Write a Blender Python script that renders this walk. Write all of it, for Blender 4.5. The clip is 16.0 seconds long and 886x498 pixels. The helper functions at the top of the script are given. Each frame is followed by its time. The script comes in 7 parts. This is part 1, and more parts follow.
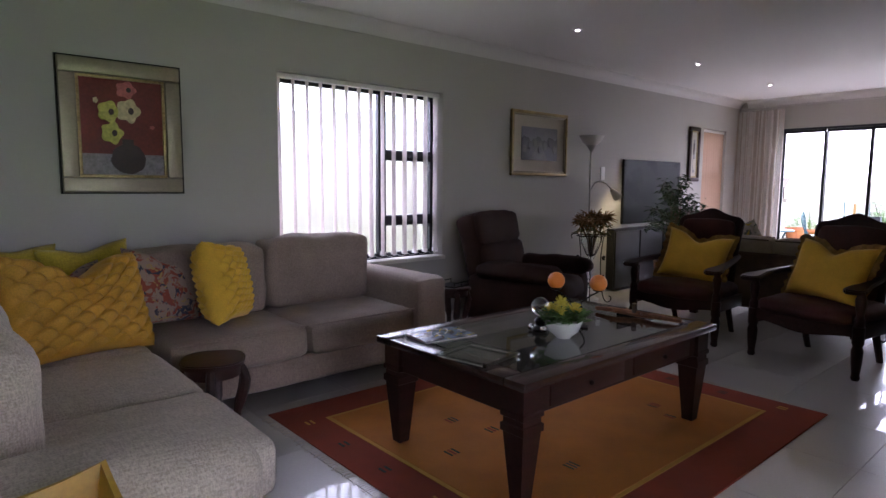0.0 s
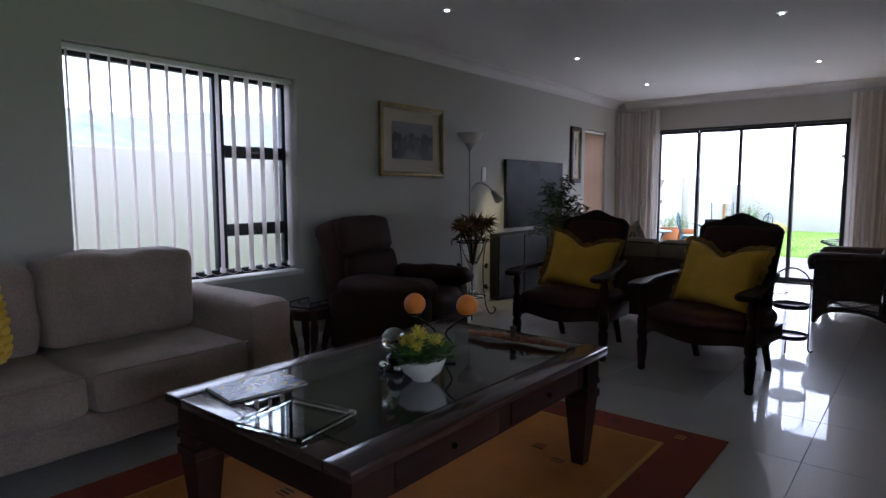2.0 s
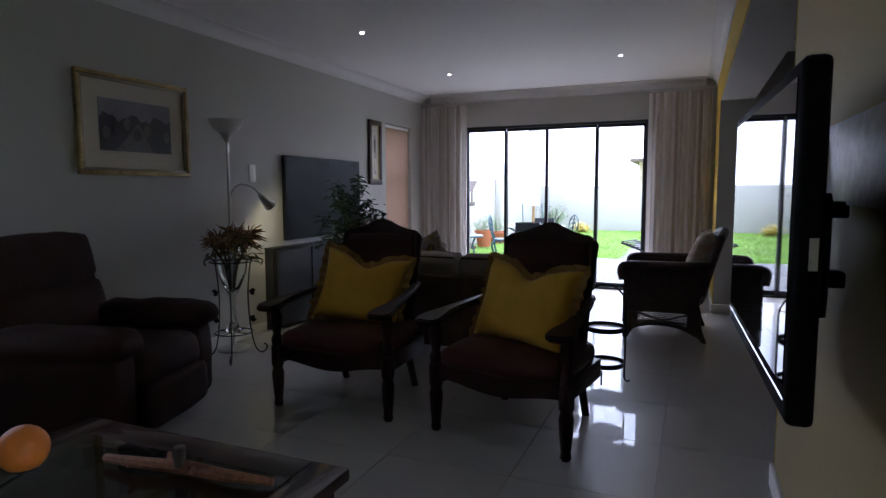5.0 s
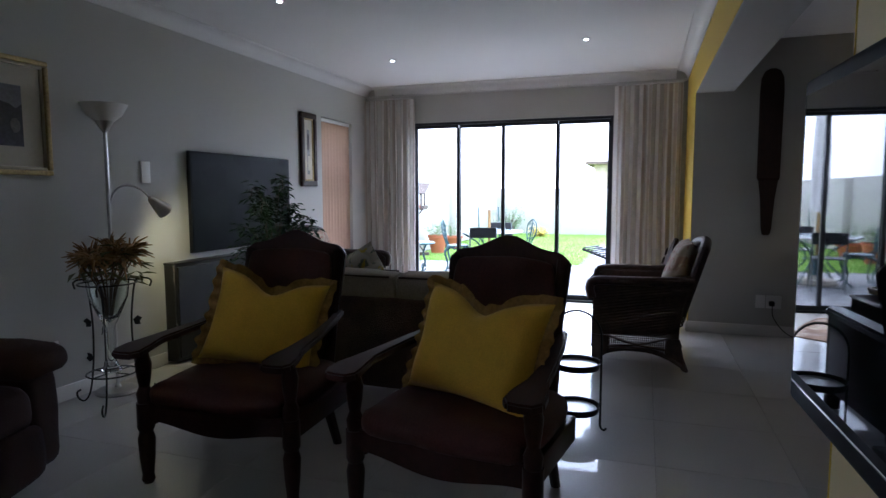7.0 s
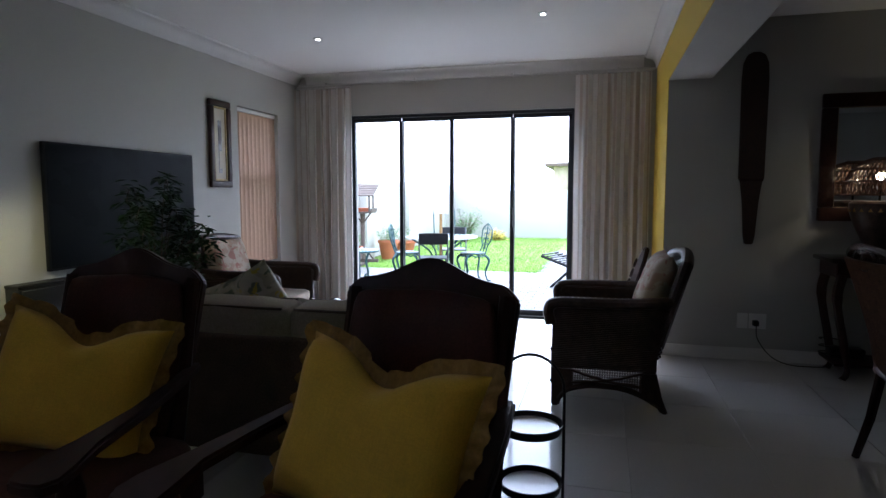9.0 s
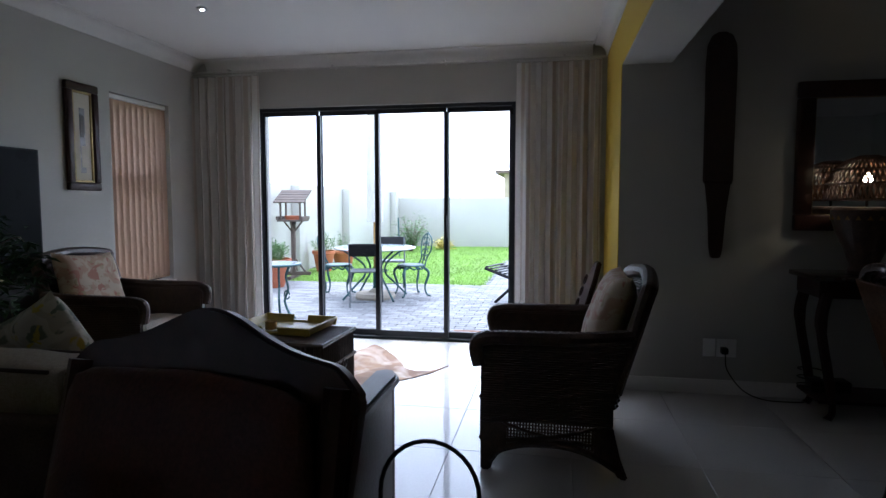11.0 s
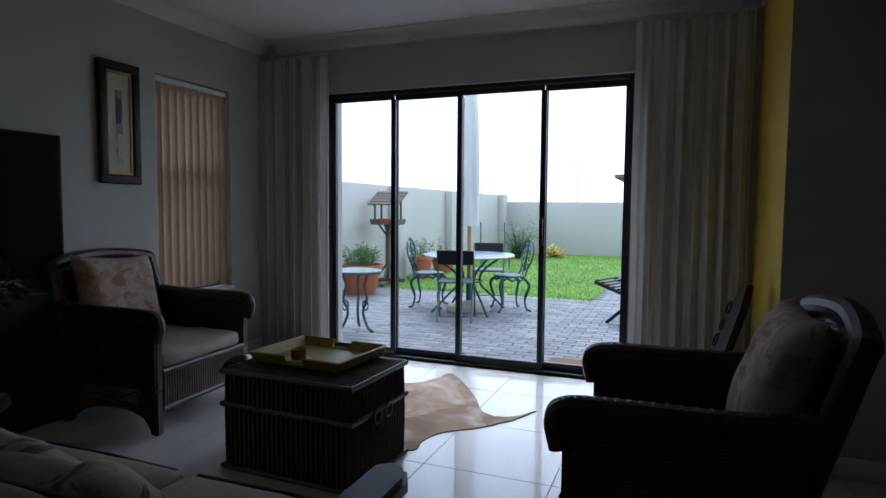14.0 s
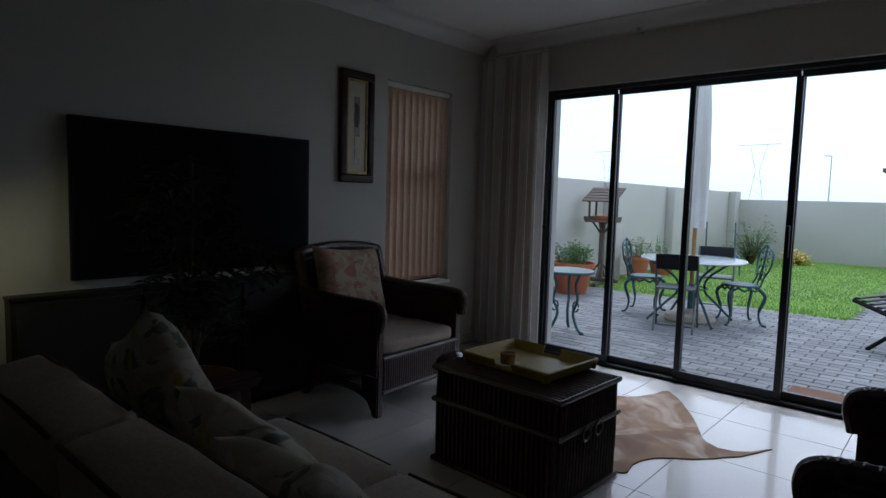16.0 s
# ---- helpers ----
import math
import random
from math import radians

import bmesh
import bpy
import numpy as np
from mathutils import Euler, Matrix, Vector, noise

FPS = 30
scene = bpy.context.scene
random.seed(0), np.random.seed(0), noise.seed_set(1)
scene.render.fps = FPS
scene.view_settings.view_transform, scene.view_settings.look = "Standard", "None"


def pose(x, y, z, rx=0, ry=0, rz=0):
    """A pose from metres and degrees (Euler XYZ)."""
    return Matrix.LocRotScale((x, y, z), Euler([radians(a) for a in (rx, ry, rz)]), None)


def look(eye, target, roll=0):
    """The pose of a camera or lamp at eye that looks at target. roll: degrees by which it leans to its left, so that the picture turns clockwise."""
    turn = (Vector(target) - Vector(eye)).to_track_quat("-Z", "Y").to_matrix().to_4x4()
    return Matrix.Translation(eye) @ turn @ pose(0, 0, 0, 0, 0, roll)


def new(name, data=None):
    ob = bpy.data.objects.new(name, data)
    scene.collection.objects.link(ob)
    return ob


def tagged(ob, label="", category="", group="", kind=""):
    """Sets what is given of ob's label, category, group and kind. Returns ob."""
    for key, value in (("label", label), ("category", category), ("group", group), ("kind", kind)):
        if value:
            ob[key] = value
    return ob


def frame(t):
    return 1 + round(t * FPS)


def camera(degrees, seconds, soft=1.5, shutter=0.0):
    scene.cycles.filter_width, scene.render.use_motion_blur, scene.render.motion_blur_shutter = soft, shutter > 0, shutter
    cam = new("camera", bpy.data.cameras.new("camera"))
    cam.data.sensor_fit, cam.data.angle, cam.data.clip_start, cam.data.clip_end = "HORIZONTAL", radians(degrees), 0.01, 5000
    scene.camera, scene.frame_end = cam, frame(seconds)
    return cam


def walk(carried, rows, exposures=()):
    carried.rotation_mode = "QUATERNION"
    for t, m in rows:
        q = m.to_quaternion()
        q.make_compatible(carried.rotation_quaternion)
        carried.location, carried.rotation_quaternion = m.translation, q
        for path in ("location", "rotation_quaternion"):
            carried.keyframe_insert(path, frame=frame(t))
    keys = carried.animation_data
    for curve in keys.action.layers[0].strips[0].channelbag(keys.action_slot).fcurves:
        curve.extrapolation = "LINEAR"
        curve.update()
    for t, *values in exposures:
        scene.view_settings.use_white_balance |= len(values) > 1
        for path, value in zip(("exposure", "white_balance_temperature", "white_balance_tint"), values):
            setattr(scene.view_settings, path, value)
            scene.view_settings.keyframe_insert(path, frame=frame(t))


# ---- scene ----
cam = camera(72.9, 16.0)
PATH = [
    (0, (0.552, 0.855, 1.261), (1.854, 2.357, 1.048), 0.4),
    (0.5, (0.714, 0.931, 1.248), (2.046, 2.409, 1.043), 0.3),
    (1, (0.857, 0.983, 1.254), (2.225, 2.427, 1.049), 0.4),
    (1.5, (1.041, 1.118, 1.229), (2.486, 2.487, 1.033), 0.1),
    (2, (1.209, 1.186, 1.23), (2.756, 2.44, 1.036), -0.1),
    (2.5, (1.393, 1.226, 1.218), (3.016, 2.379, 1.027), -0.1),
    (3, (1.583, 1.274, 1.223), (3.249, 2.364, 1.031), -0.0),
    (3.5, (1.802, 1.36, 1.221), (3.519, 2.368, 1.028), -0.1),
    (4, (1.965, 1.452, 1.223), (3.748, 2.337, 1.031), -0.2),
    (4.5, (2.191, 1.448, 1.242), (4.007, 2.262, 1.051), -0.2),
    (7, (3.226, 1.649, 1.253), (5.114, 2.283, 1.069), -0.1),
    (7.5, (3.446, 1.689, 1.237), (5.344, 2.294, 1.061), 0.0),
    (8, (3.656, 1.726, 1.243), (5.568, 2.284, 1.068), -0.0),
    (10.5, (4.754, 1.68, 1.266), (6.7, 2.112, 1.103), 0.0),
    (11, (4.957, 1.668, 1.239), (6.918, 2.03, 1.087), 0.0),
    (11.5, (5.154, 1.646, 1.244), (7.123, 1.963, 1.091), -0.1),
    (12, (5.324, 1.598, 1.254), (7.292, 1.919, 1.098), -0.1),
    (12.5, (5.544, 1.552, 1.241), (7.506, 1.906, 1.088), -0.0),
    (13, (5.725, 1.596, 1.28), (7.68, 1.978, 1.11), -0.2),
    (13.5, (5.903, 1.595, 1.237), (7.825, 2.127, 1.086), 0.2),
    (14, (5.939, 1.692, 1.193), (7.796, 2.422, 1.059), 0.5),
    (14.5, (5.952, 1.765, 1.227), (7.72, 2.688, 1.079), 0.8),
    (15, (5.996, 1.725, 1.243), (7.666, 2.815, 1.085), 1.1),
    (15.5, (6.005, 1.758, 1.238), (7.588, 2.969, 1.076), 1.4),
    (16, (6.008, 1.758, 1.244), (7.503, 3.075, 1.073), 1.6),
]
EXPOSURES = [(0, 2.8, 5800, 33), (1, 2.55, 5550, 26), (2, 2.1, 5450, 22), (3.5, 1.68, 5350, 22), (4.5, 1.87, 5350, 23), (7.5, 2.44, 5200, 16), (10.5, 1.75, 5300, 15),
             (12, 1.37, 5200, 12), (13.5, 0.85, 5150, 9), (16, 0.0, 5350, 11)]
walk(cam, [(t, look(eye, target, roll)) for t, eye, target, roll in PATH], EXPOSURES)

# ---- light ----
world = bpy.data.worlds.new("sky")
scene.world = world
world.use_nodes = True
wn, wl = world.node_tree.nodes, world.node_tree.links
sky = wn.new("ShaderNodeTexSky")
sky.sky_type, sky.sun_disc = "NISHITA", False
sky.sun_elevation, sky.sun_rotation = radians(50), radians(110)
sky.dust_density, sky.ozone_density = 4.0, 1.0
cloud = wn.new("ShaderNodeMix")
cloud.data_type = "RGBA"
cloud.inputs[0].default_value = 0.75
cloud.inputs[7].default_value = (9.0, 9.3, 9.8, 1)
wl.new(sky.outputs[0], cloud.inputs[6])
wl.new(cloud.outputs[2], wn["Background"].inputs[0])
wn["Background"].inputs[1].default_value = 0.15

sun_data = bpy.data.lights.new("sun", "SUN")
sun_data.energy, sun_data.angle, sun_data.color = 1.2, radians(20), (1, 0.96, 0.9)
sun = new("sun", sun_data)
sun.matrix_world = look((0, 0, 20), (-6.4, -2.4, 11.8))


# ---- materials ----
def nodes_of(name):
    m = bpy.data.materials.new(name)
    m.use_nodes = True
    nt = m.node_tree
    return m, nt, nt.nodes["Principled BSDF"]


def mat(name, color, rough=0.5, metal=0.0, vary=0.12, scale=3.0, fine=60.0, bump=0.05, dist=0.002, coat=0.0, spec=0.5, piece=0.0, stretch=(1, 1, 1), second=None, sheen=0.0):
    """Principled paint or stuff with broad stains, fine grain and relief at real size."""
    m, nt, p = nodes_of(name)
    n, l = nt.nodes, nt.links
    tc = n.new("ShaderNodeTexCoord")
    mp = n.new("ShaderNodeMapping")
    mp.inputs["Scale"].default_value = stretch
    l.new(tc.outputs["Object"], mp.inputs[0])
    big, small = n.new("ShaderNodeTexNoise"), n.new("ShaderNodeTexNoise")
    for t, s, d in ((big, scale, 4), (small, fine, 3)):
        t.inputs["Scale"].default_value = s
        t.inputs["Detail"].default_value = d
        l.new(mp.outputs[0], t.inputs["Vector"])
    add = n.new("ShaderNodeMath")
    add.operation = "ADD"
    l.new(big.outputs[0], add.inputs[0])
    l.new(small.outputs[0], add.inputs[1])
    ramp = n.new("ShaderNodeMapRange")
    ramp.inputs[1].default_value, ramp.inputs[2].default_value = 0.7, 1.3
    l.new(add.outputs[0], ramp.inputs[0])
    mix = n.new("ShaderNodeMix")
    mix.data_type = "RGBA"
    c2 = second or tuple(min(1, c * (1 + vary)) for c in color)
    c1 = color if second else tuple(c * (1 - vary) for c in color)
    mix.inputs[6].default_value, mix.inputs[7].default_value = (*c1, 1), (*c2, 1)
    l.new(ramp.outputs[0], mix.inputs[0])
    out = mix.outputs[2]
    if piece:
        info, hsv = n.new("ShaderNodeObjectInfo"), n.new("ShaderNodeHueSaturation")
        rng = n.new("ShaderNodeMapRange")
        rng.inputs[3].default_value, rng.inputs[4].default_value = 1 - piece, 1 + piece
        l.new(info.outputs["Random"], rng.inputs[0])
        l.new(rng.outputs[0], hsv.inputs["Value"])
        l.new(out, hsv.inputs["Color"])
        out = hsv.outputs[0]
    l.new(out, p.inputs["Base Color"])
    rr = n.new("ShaderNodeMapRange")
    rr.inputs[3].default_value, rr.inputs[4].default_value = max(0.02, rough * 0.85), min(1, rough * 1.15)
    l.new(big.outputs[0], rr.inputs[0])
    l.new(rr.outputs[0], p.inputs["Roughness"])
    p.inputs["Metallic"].default_value = metal
    p.inputs["Coat Weight"].default_value = coat
    p.inputs["Specular IOR Level"].default_value = spec
    p.inputs["Sheen Weight"].default_value = sheen
    if bump:
        b = n.new("ShaderNodeBump")
        b.inputs["Strength"].default_value, b.inputs["Distance"].default_value = min(1, bump * 4), dist
        l.new(small.outputs[0], b.inputs["Height"])
        l.new(b.outputs[0], p.inputs["Normal"])
    return m


def weave(name, color, dark, size=260.0, rough=0.85, depth=0.0015, vary=0.15):
    """Cloth: crossed threads drawn out along each axis, with slubs."""
    m, nt, p = nodes_of(name)
    n, l = nt.nodes, nt.links
    tc = n.new("ShaderNodeTexCoord")
    waves = []
    for k in range(3):
        mp, w = n.new("ShaderNodeMapping"), n.new("ShaderNodeTexNoise")
        mp.inputs["Scale"].default_value = [1.0 if i == k else 6.0 for i in range(3)]
        w.inputs["Scale"].default_value, w.inputs["Detail"].default_value = size / 7, 2
        l.new(tc.outputs["Object"], mp.inputs[0])
        l.new(mp.outputs[0], w.inputs["Vector"])
        waves.append(w)
    s = None
    for w in waves:
        if s is None:
            s = w.outputs[0]
            continue
        a = n.new("ShaderNodeMath")
        a.operation = "ADD"
        l.new(s, a.inputs[0])
        l.new(w.outputs[0], a.inputs[1])
        s = a.outputs[0]
    big = n.new("ShaderNodeTexNoise")
    big.inputs["Scale"].default_value, big.inputs["Detail"].default_value = 7, 5
    l.new(tc.outputs["Object"], big.inputs["Vector"])
    mr = n.new("ShaderNodeMapRange")
    mr.inputs[1].default_value, mr.inputs[2].default_value = 1.2, 1.8
    l.new(s, mr.inputs[0])
    mix, tone = n.new("ShaderNodeMix"), n.new("ShaderNodeHueSaturation")
    mix.data_type = "RGBA"
    mix.inputs[6].default_value, mix.inputs[7].default_value = (*dark, 1), (*color, 1)
    l.new(mr.outputs[0], mix.inputs[0])
    vr = n.new("ShaderNodeMapRange")
    vr.inputs[1].default_value, vr.inputs[2].default_value = 0.3, 0.7
    vr.inputs[3].default_value, vr.inputs[4].default_value = 1 - vary, 1 + vary
    l.new(big.outputs[0], vr.inputs[0])
    l.new(vr.outputs[0], tone.inputs["Value"])
    l.new(mix.outputs[2], tone.inputs["Color"])
    l.new(tone.outputs[0], p.inputs["Base Color"])
    p.inputs["Roughness"].default_value = rough
    p.inputs["Sheen Weight"].default_value = 0.15
    b = n.new("ShaderNodeBump")
    b.inputs["Strength"].default_value, b.inputs["Distance"].default_value = 0.5, depth
    l.new(s, b.inputs["Height"])
    l.new(b.outputs[0], p.inputs["Normal"])
    return m


def wood(name, color, dark, rough=0.3, coat=0.3, grain=(1, 14, 14), spec=0.5):
    m = mat(name, dark, rough, vary=0.3, scale=2.5, fine=30, bump=0.008, dist=0.0006, coat=coat, stretch=grain, second=color, spec=spec)
    return m


def pattern(name, ground, spots, scale=14.0, rough=0.85, soft=0.04):
    """Printed cloth: blotches of several colours on a ground."""
    m, nt, p = nodes_of(name)
    n, l = nt.nodes, nt.links
    tc = n.new("ShaderNodeTexCoord")
    col = None
    for i, (c, lo) in enumerate(spots):
        t = n.new("ShaderNodeTexNoise")
        t.inputs["Scale"].default_value, t.inputs["Detail"].default_value, t.inputs["Distortion"].default_value = scale * (1 + 0.23 * i), 2.5, 1.6
        mp = n.new("ShaderNodeMapping")
        mp.inputs["Location"].default_value = (3.1 * i, 1.7 * i, 5.3 * i)
        l.new(tc.outputs["Object"], mp.inputs[0])
        l.new(mp.outputs[0], t.inputs["Vector"])
        r = n.new("ShaderNodeMapRange")
        r.inputs[1].default_value, r.inputs[2].default_value = lo, lo + soft
        l.new(t.outputs[0], r.inputs[0])
        mx = n.new("ShaderNodeMix")
        mx.data_type = "RGBA"
        l.new(r.outputs[0], mx.inputs[0])
        if col is None:
            mx.inputs[6].default_value = (*ground, 1)
        else:
            l.new(col, mx.inputs[6])
        mx.inputs[7].default_value = (*c, 1)
        col = mx.outputs[2]
    l.new(col, p.inputs["Base Color"])
    p.inputs["Roughness"].default_value = rough
    f = n.new("ShaderNodeTexNoise")
    f.inputs["Scale"].default_value = 300
    l.new(tc.outputs["Object"], f.inputs["Vector"])
    b = n.new("ShaderNodeBump")
    b.inputs["Strength"].default_value, b.inputs["Distance"].default_value = 0.3, 0.001
    l.new(f.outputs[0], b.inputs["Height"])
    l.new(b.outputs[0], p.inputs["Normal"])
    return m


def glowing(name, color, strength):
    m, nt, p = nodes_of(name)
    p.inputs["Base Color"].default_value = (0.8, 0.8, 0.8, 1)
    p.inputs["Emission Color"].default_value = (*color, 1)
    p.inputs["Emission Strength"].default_value = strength
    return m


def clear(name, color=(1, 1, 1), rough=0.0, ior=1.45):
    m, nt, p = nodes_of(name)
    p.inputs["Base Color"].default_value = (*color, 1)
    p.inputs["Transmission Weight"].default_value = 1
    p.inputs["Roughness"].default_value, p.inputs["IOR"].default_value = rough, ior
    return m


def cloth_thin(name, color, through_part=0.45, stripe=None):
    """Curtain or blind cloth that lets some daylight through; stripe: a second colour in narrow upright bands."""
    m, nt, p = nodes_of(name)
    n, l = nt.nodes, nt.links
    dif, tra, mx = n.new("ShaderNodeBsdfDiffuse"), n.new("ShaderNodeBsdfTranslucent"), n.new("ShaderNodeMixShader")
    tc = n.new("ShaderNodeTexCoord")
    nz = n.new("ShaderNodeTexNoise")
    nz.inputs["Scale"].default_value, nz.inputs["Detail"].default_value = 40, 4
    l.new(tc.outputs["Object"], nz.inputs["Vector"])
    col = n.new("ShaderNodeMix")
    col.data_type = "RGBA"
    col.inputs[6].default_value = (*(c * 0.85 for c in color), 1)
    col.inputs[7].default_value = (*color, 1)
    l.new(nz.outputs[0], col.inputs[0])
    out = col.outputs[2]
    if stripe:
        uv = n.new("ShaderNodeUVMap")
        w = n.new("ShaderNodeTexWave")
        w.inputs["Scale"].default_value, w.inputs["Distortion"].default_value = 3.2, 0.0
        l.new(uv.outputs[0], w.inputs[0])
        r = n.new("ShaderNodeMapRange")
        r.inputs[1].default_value, r.inputs[2].default_value = 0.74, 0.86
        l.new(w.outputs["Fac"], r.inputs[0])
        s = n.new("ShaderNodeMix")
        s.data_type = "RGBA"
        s.inputs[7].default_value = (*stripe, 1)
        l.new(r.outputs[0], s.inputs[0])
        l.new(out, s.inputs[6])
        out = s.outputs[2]
    l.new(out, dif.inputs[0])
    l.new(out, tra.inputs[0])
    mx.inputs[0].default_value = through_part
    l.new(dif.outputs[0], mx.inputs[1])
    l.new(tra.outputs[0], mx.inputs[2])
    l.new(mx.outputs[0], n["Material Output"].inputs[0])
    return m


M_WALL = mat("wall_paint", (0.45, 0.44, 0.405), 0.7, vary=0.03, scale=1.2, fine=220, bump=0.06, dist=0.001)
M_CEIL = mat("ceiling_paint", (0.74, 0.73, 0.71), 0.8, vary=0.02, scale=1, fine=200, bump=0.04, dist=0.001)
M_CORN = mat("cornice_paint", (0.66, 0.65, 0.63), 0.6, vary=0.03, bump=0.03)
M_YELLOW = mat("yellow_paint", (0.62, 0.43, 0.035), 0.65, vary=0.04, scale=1.5, fine=220, bump=0.05, dist=0.001)
M_PIER = mat("cream_yellow_paint", (0.56, 0.45, 0.21), 0.6, vary=0.04, scale=1.5, fine=220, bump=0.05, dist=0.001)
M_SKIRT = mat("skirting_paint", (0.72, 0.70, 0.66), 0.45, vary=0.04, bump=0.03)
M_TILE = mat("porcelain_tile", (0.54, 0.52, 0.495), 0.32, vary=0.05, scale=2.2, fine=90, bump=0.0, piece=0.02, spec=0.5, coat=0.75)
M_GROUT = mat("grout", (0.44, 0.42, 0.40), 0.8, vary=0.1)
M_ALU = mat("dark_aluminium", (0.025, 0.028, 0.034), 0.38, metal=0.2, vary=0.15, bump=0.02)
M_STEEL = mat("brushed_steel", (0.55, 0.54, 0.52), 0.3, metal=1.0, vary=0.06, bump=0.02)
M_CHROME = mat("chrome", (0.7, 0.7, 0.7), 0.1, metal=1.0, vary=0.04, bump=0)
M_GLASS = clear("window_glass", (0.97, 0.985, 0.98), 0.0, 1.12)
M_VASEGLASS = clear("vase_glass", (0.93, 0.97, 0.95))
M_WHITE = mat("white_plastic", (0.75, 0.74, 0.71), 0.35, vary=0.03, bump=0.01)
M_BLACK = mat("black_plastic", (0.008, 0.008, 0.009), 0.45, spec=0.2, vary=0.2, bump=0.01)
M_SCREEN = mat("screen_glass", (0.004, 0.005, 0.006), 0.02, vary=0.0, bump=0, spec=0.6)
M_TVCASE = mat("matt_black_casing", (0.010, 0.010, 0.011), 0.6, spec=0.06, vary=0.2, bump=0.01)
M_CABLE = mat("black_cable", (0.012, 0.012, 0.012), 0.5, bump=0)
M_IRON = mat("wrought_iron", (0.012, 0.011, 0.010), 0.45, metal=0.4, vary=0.3, fine=90, bump=0.08)
M_MAHOG = wood("dark_mahogany", (0.044, 0.016, 0.012), (0.020, 0.008, 0.0065), 0.40, 0.0, spec=0.25)
M_MAHOGTOP = wood("mahogany_top", (0.045, 0.016, 0.011), (0.020, 0.008, 0.006), 0.24, 0.4)
M_LEATHER = mat("oxblood_leather", (0.056, 0.018, 0.014), 0.55, spec=0.25, vary=0.35, scale=6, fine=140, bump=0.12, dist=0.002)
M_RECL = mat("brown_suede", (0.032, 0.015, 0.011), 0.8, vary=0.3, scale=5, fine=180, bump=0.12, spec=0.15)
M_SOFA = weave("taupe_cloth", (0.31, 0.235, 0.19), (0.215, 0.16, 0.13), 300, 0.9, 0.0008, 0.1)
M_CHENILLE = weave("grey_chenille", (0.66, 0.57, 0.49), (0.42, 0.35, 0.29), 230, 0.9, 0.003, 0.07)
M_CREAM = weave("cream_cloth", (0.38, 0.32, 0.25), (0.28, 0.235, 0.18), 300, 0.9, 0.0008, 0.08)
M_THROW = mat("brown_throw", (0.10, 0.065, 0.045), 0.95, vary=0.35, scale=9, fine=120, bump=0.25, dist=0.006)
M_PIPING = mat("dark_piping", (0.06, 0.04, 0.03), 0.8)
M_YCUSH = weave("yellow_cloth", (0.74, 0.45, 0.03), (0.64, 0.385, 0.025), 300, 0.85, 0.0005, 0.08)
M_YSMOCK = mat("golden_smocked_cloth", (0.58, 0.31, 0.03), 0.55, vary=0.2, scale=10, fine=150, bump=0.1)
M_LIME = weave("lime_yellow_cloth", (0.62, 0.46, 0.035), (0.46, 0.34, 0.025), 160, 0.85, 0.003, 0.06)
M_FRINGE = mat("tan_fringe", (0.28, 0.16, 0.04), 0.9, vary=0.3, bump=0.2)
M_PRINT = pattern("printed_cloth", (0.34, 0.24, 0.19), [((0.30, 0.07, 0.04), 0.52), ((0.05, 0.05, 0.08), 0.58), ((0.42, 0.28, 0.10), 0.62)], 13)
M_FLORAL = pattern("floral_cloth", (0.42, 0.34, 0.25), [((0.36, 0.24, 0.17), 0.5), ((0.32, 0.15, 0.11), 0.6), ((0.29, 0.24, 0.14), 0.62)], 8)
M_LEAFY = pattern("leaf_print_cloth", (0.42, 0.38, 0.31), [((0.34, 0.31, 0.24), 0.48), ((0.13, 0.15, 0.11), 0.56), ((0.42, 0.32, 0.05), 0.63)], 7)
M_RUGRED = mat("rug_red_wool", (0.27, 0.045, 0.018), 0.95, vary=0.25, scale=5, fine=260, bump=0.3, dist=0.004)
M_RUGOR = mat("rug_orange_wool", (0.52, 0.19, 0.025), 0.95, vary=0.2, scale=4, fine=260, bump=0.3, dist=0.004)
M_RUGLINE = mat("rug_gold_wool", (0.58, 0.30, 0.05), 0.95, vary=0.15, fine=260, bump=0.3)
M_RUGDARK = mat("rug_dark_motif", (0.05, 0.06, 0.05), 0.95, vary=0.3, fine=260, bump=0.3)
M_TASSEL = mat("cream_wool", (0.55, 0.50, 0.42), 0.95, vary=0.2, bump=0.2)
M_WICKER = mat("dark_wicker", (0.050, 0.028, 0.020), 0.38, spec=0.45, vary=0.5, scale=25, fine=120, bump=0.15, dist=0.002)
M_WICKERL = mat("brown_wicker", (0.12, 0.055, 0.03), 0.5, vary=0.4, scale=25, fine=120, bump=0.15)
M_TRAYOL = mat("olive_lacquer", (0.33, 0.25, 0.04), 0.4, vary=0.15, bump=0.03)
M_TRAYYEL = mat("ochre_lacquer", (0.60, 0.36, 0.04), 0.45, vary=0.12, bump=0.05)
M_GILT = mat("antique_gilt", (0.36, 0.27, 0.12), 0.42, metal=0.6, vary=0.35, scale=12, fine=80, bump=0.1)
M_SILVERGILT = mat("silver_gilt", (0.30, 0.26, 0.19), 0.42, metal=0.5, vary=0.1, scale=14, fine=80, bump=0.1)
M_MOUNT = mat("picture_mount", (0.52, 0.47, 0.38), 0.8, vary=0.05, bump=0.02)
M_CURTAIN = cloth_thin("striped_curtain", (0.80, 0.77, 0.73), 0.42, (0.58, 0.51, 0.45))
M_BLIND = cloth_thin("vane_blind", (0.66, 0.60, 0.59), 0.40)
M_BLIND2 = cloth_thin("peach_vane_blind", (0.54, 0.37, 0.27), 0.24)
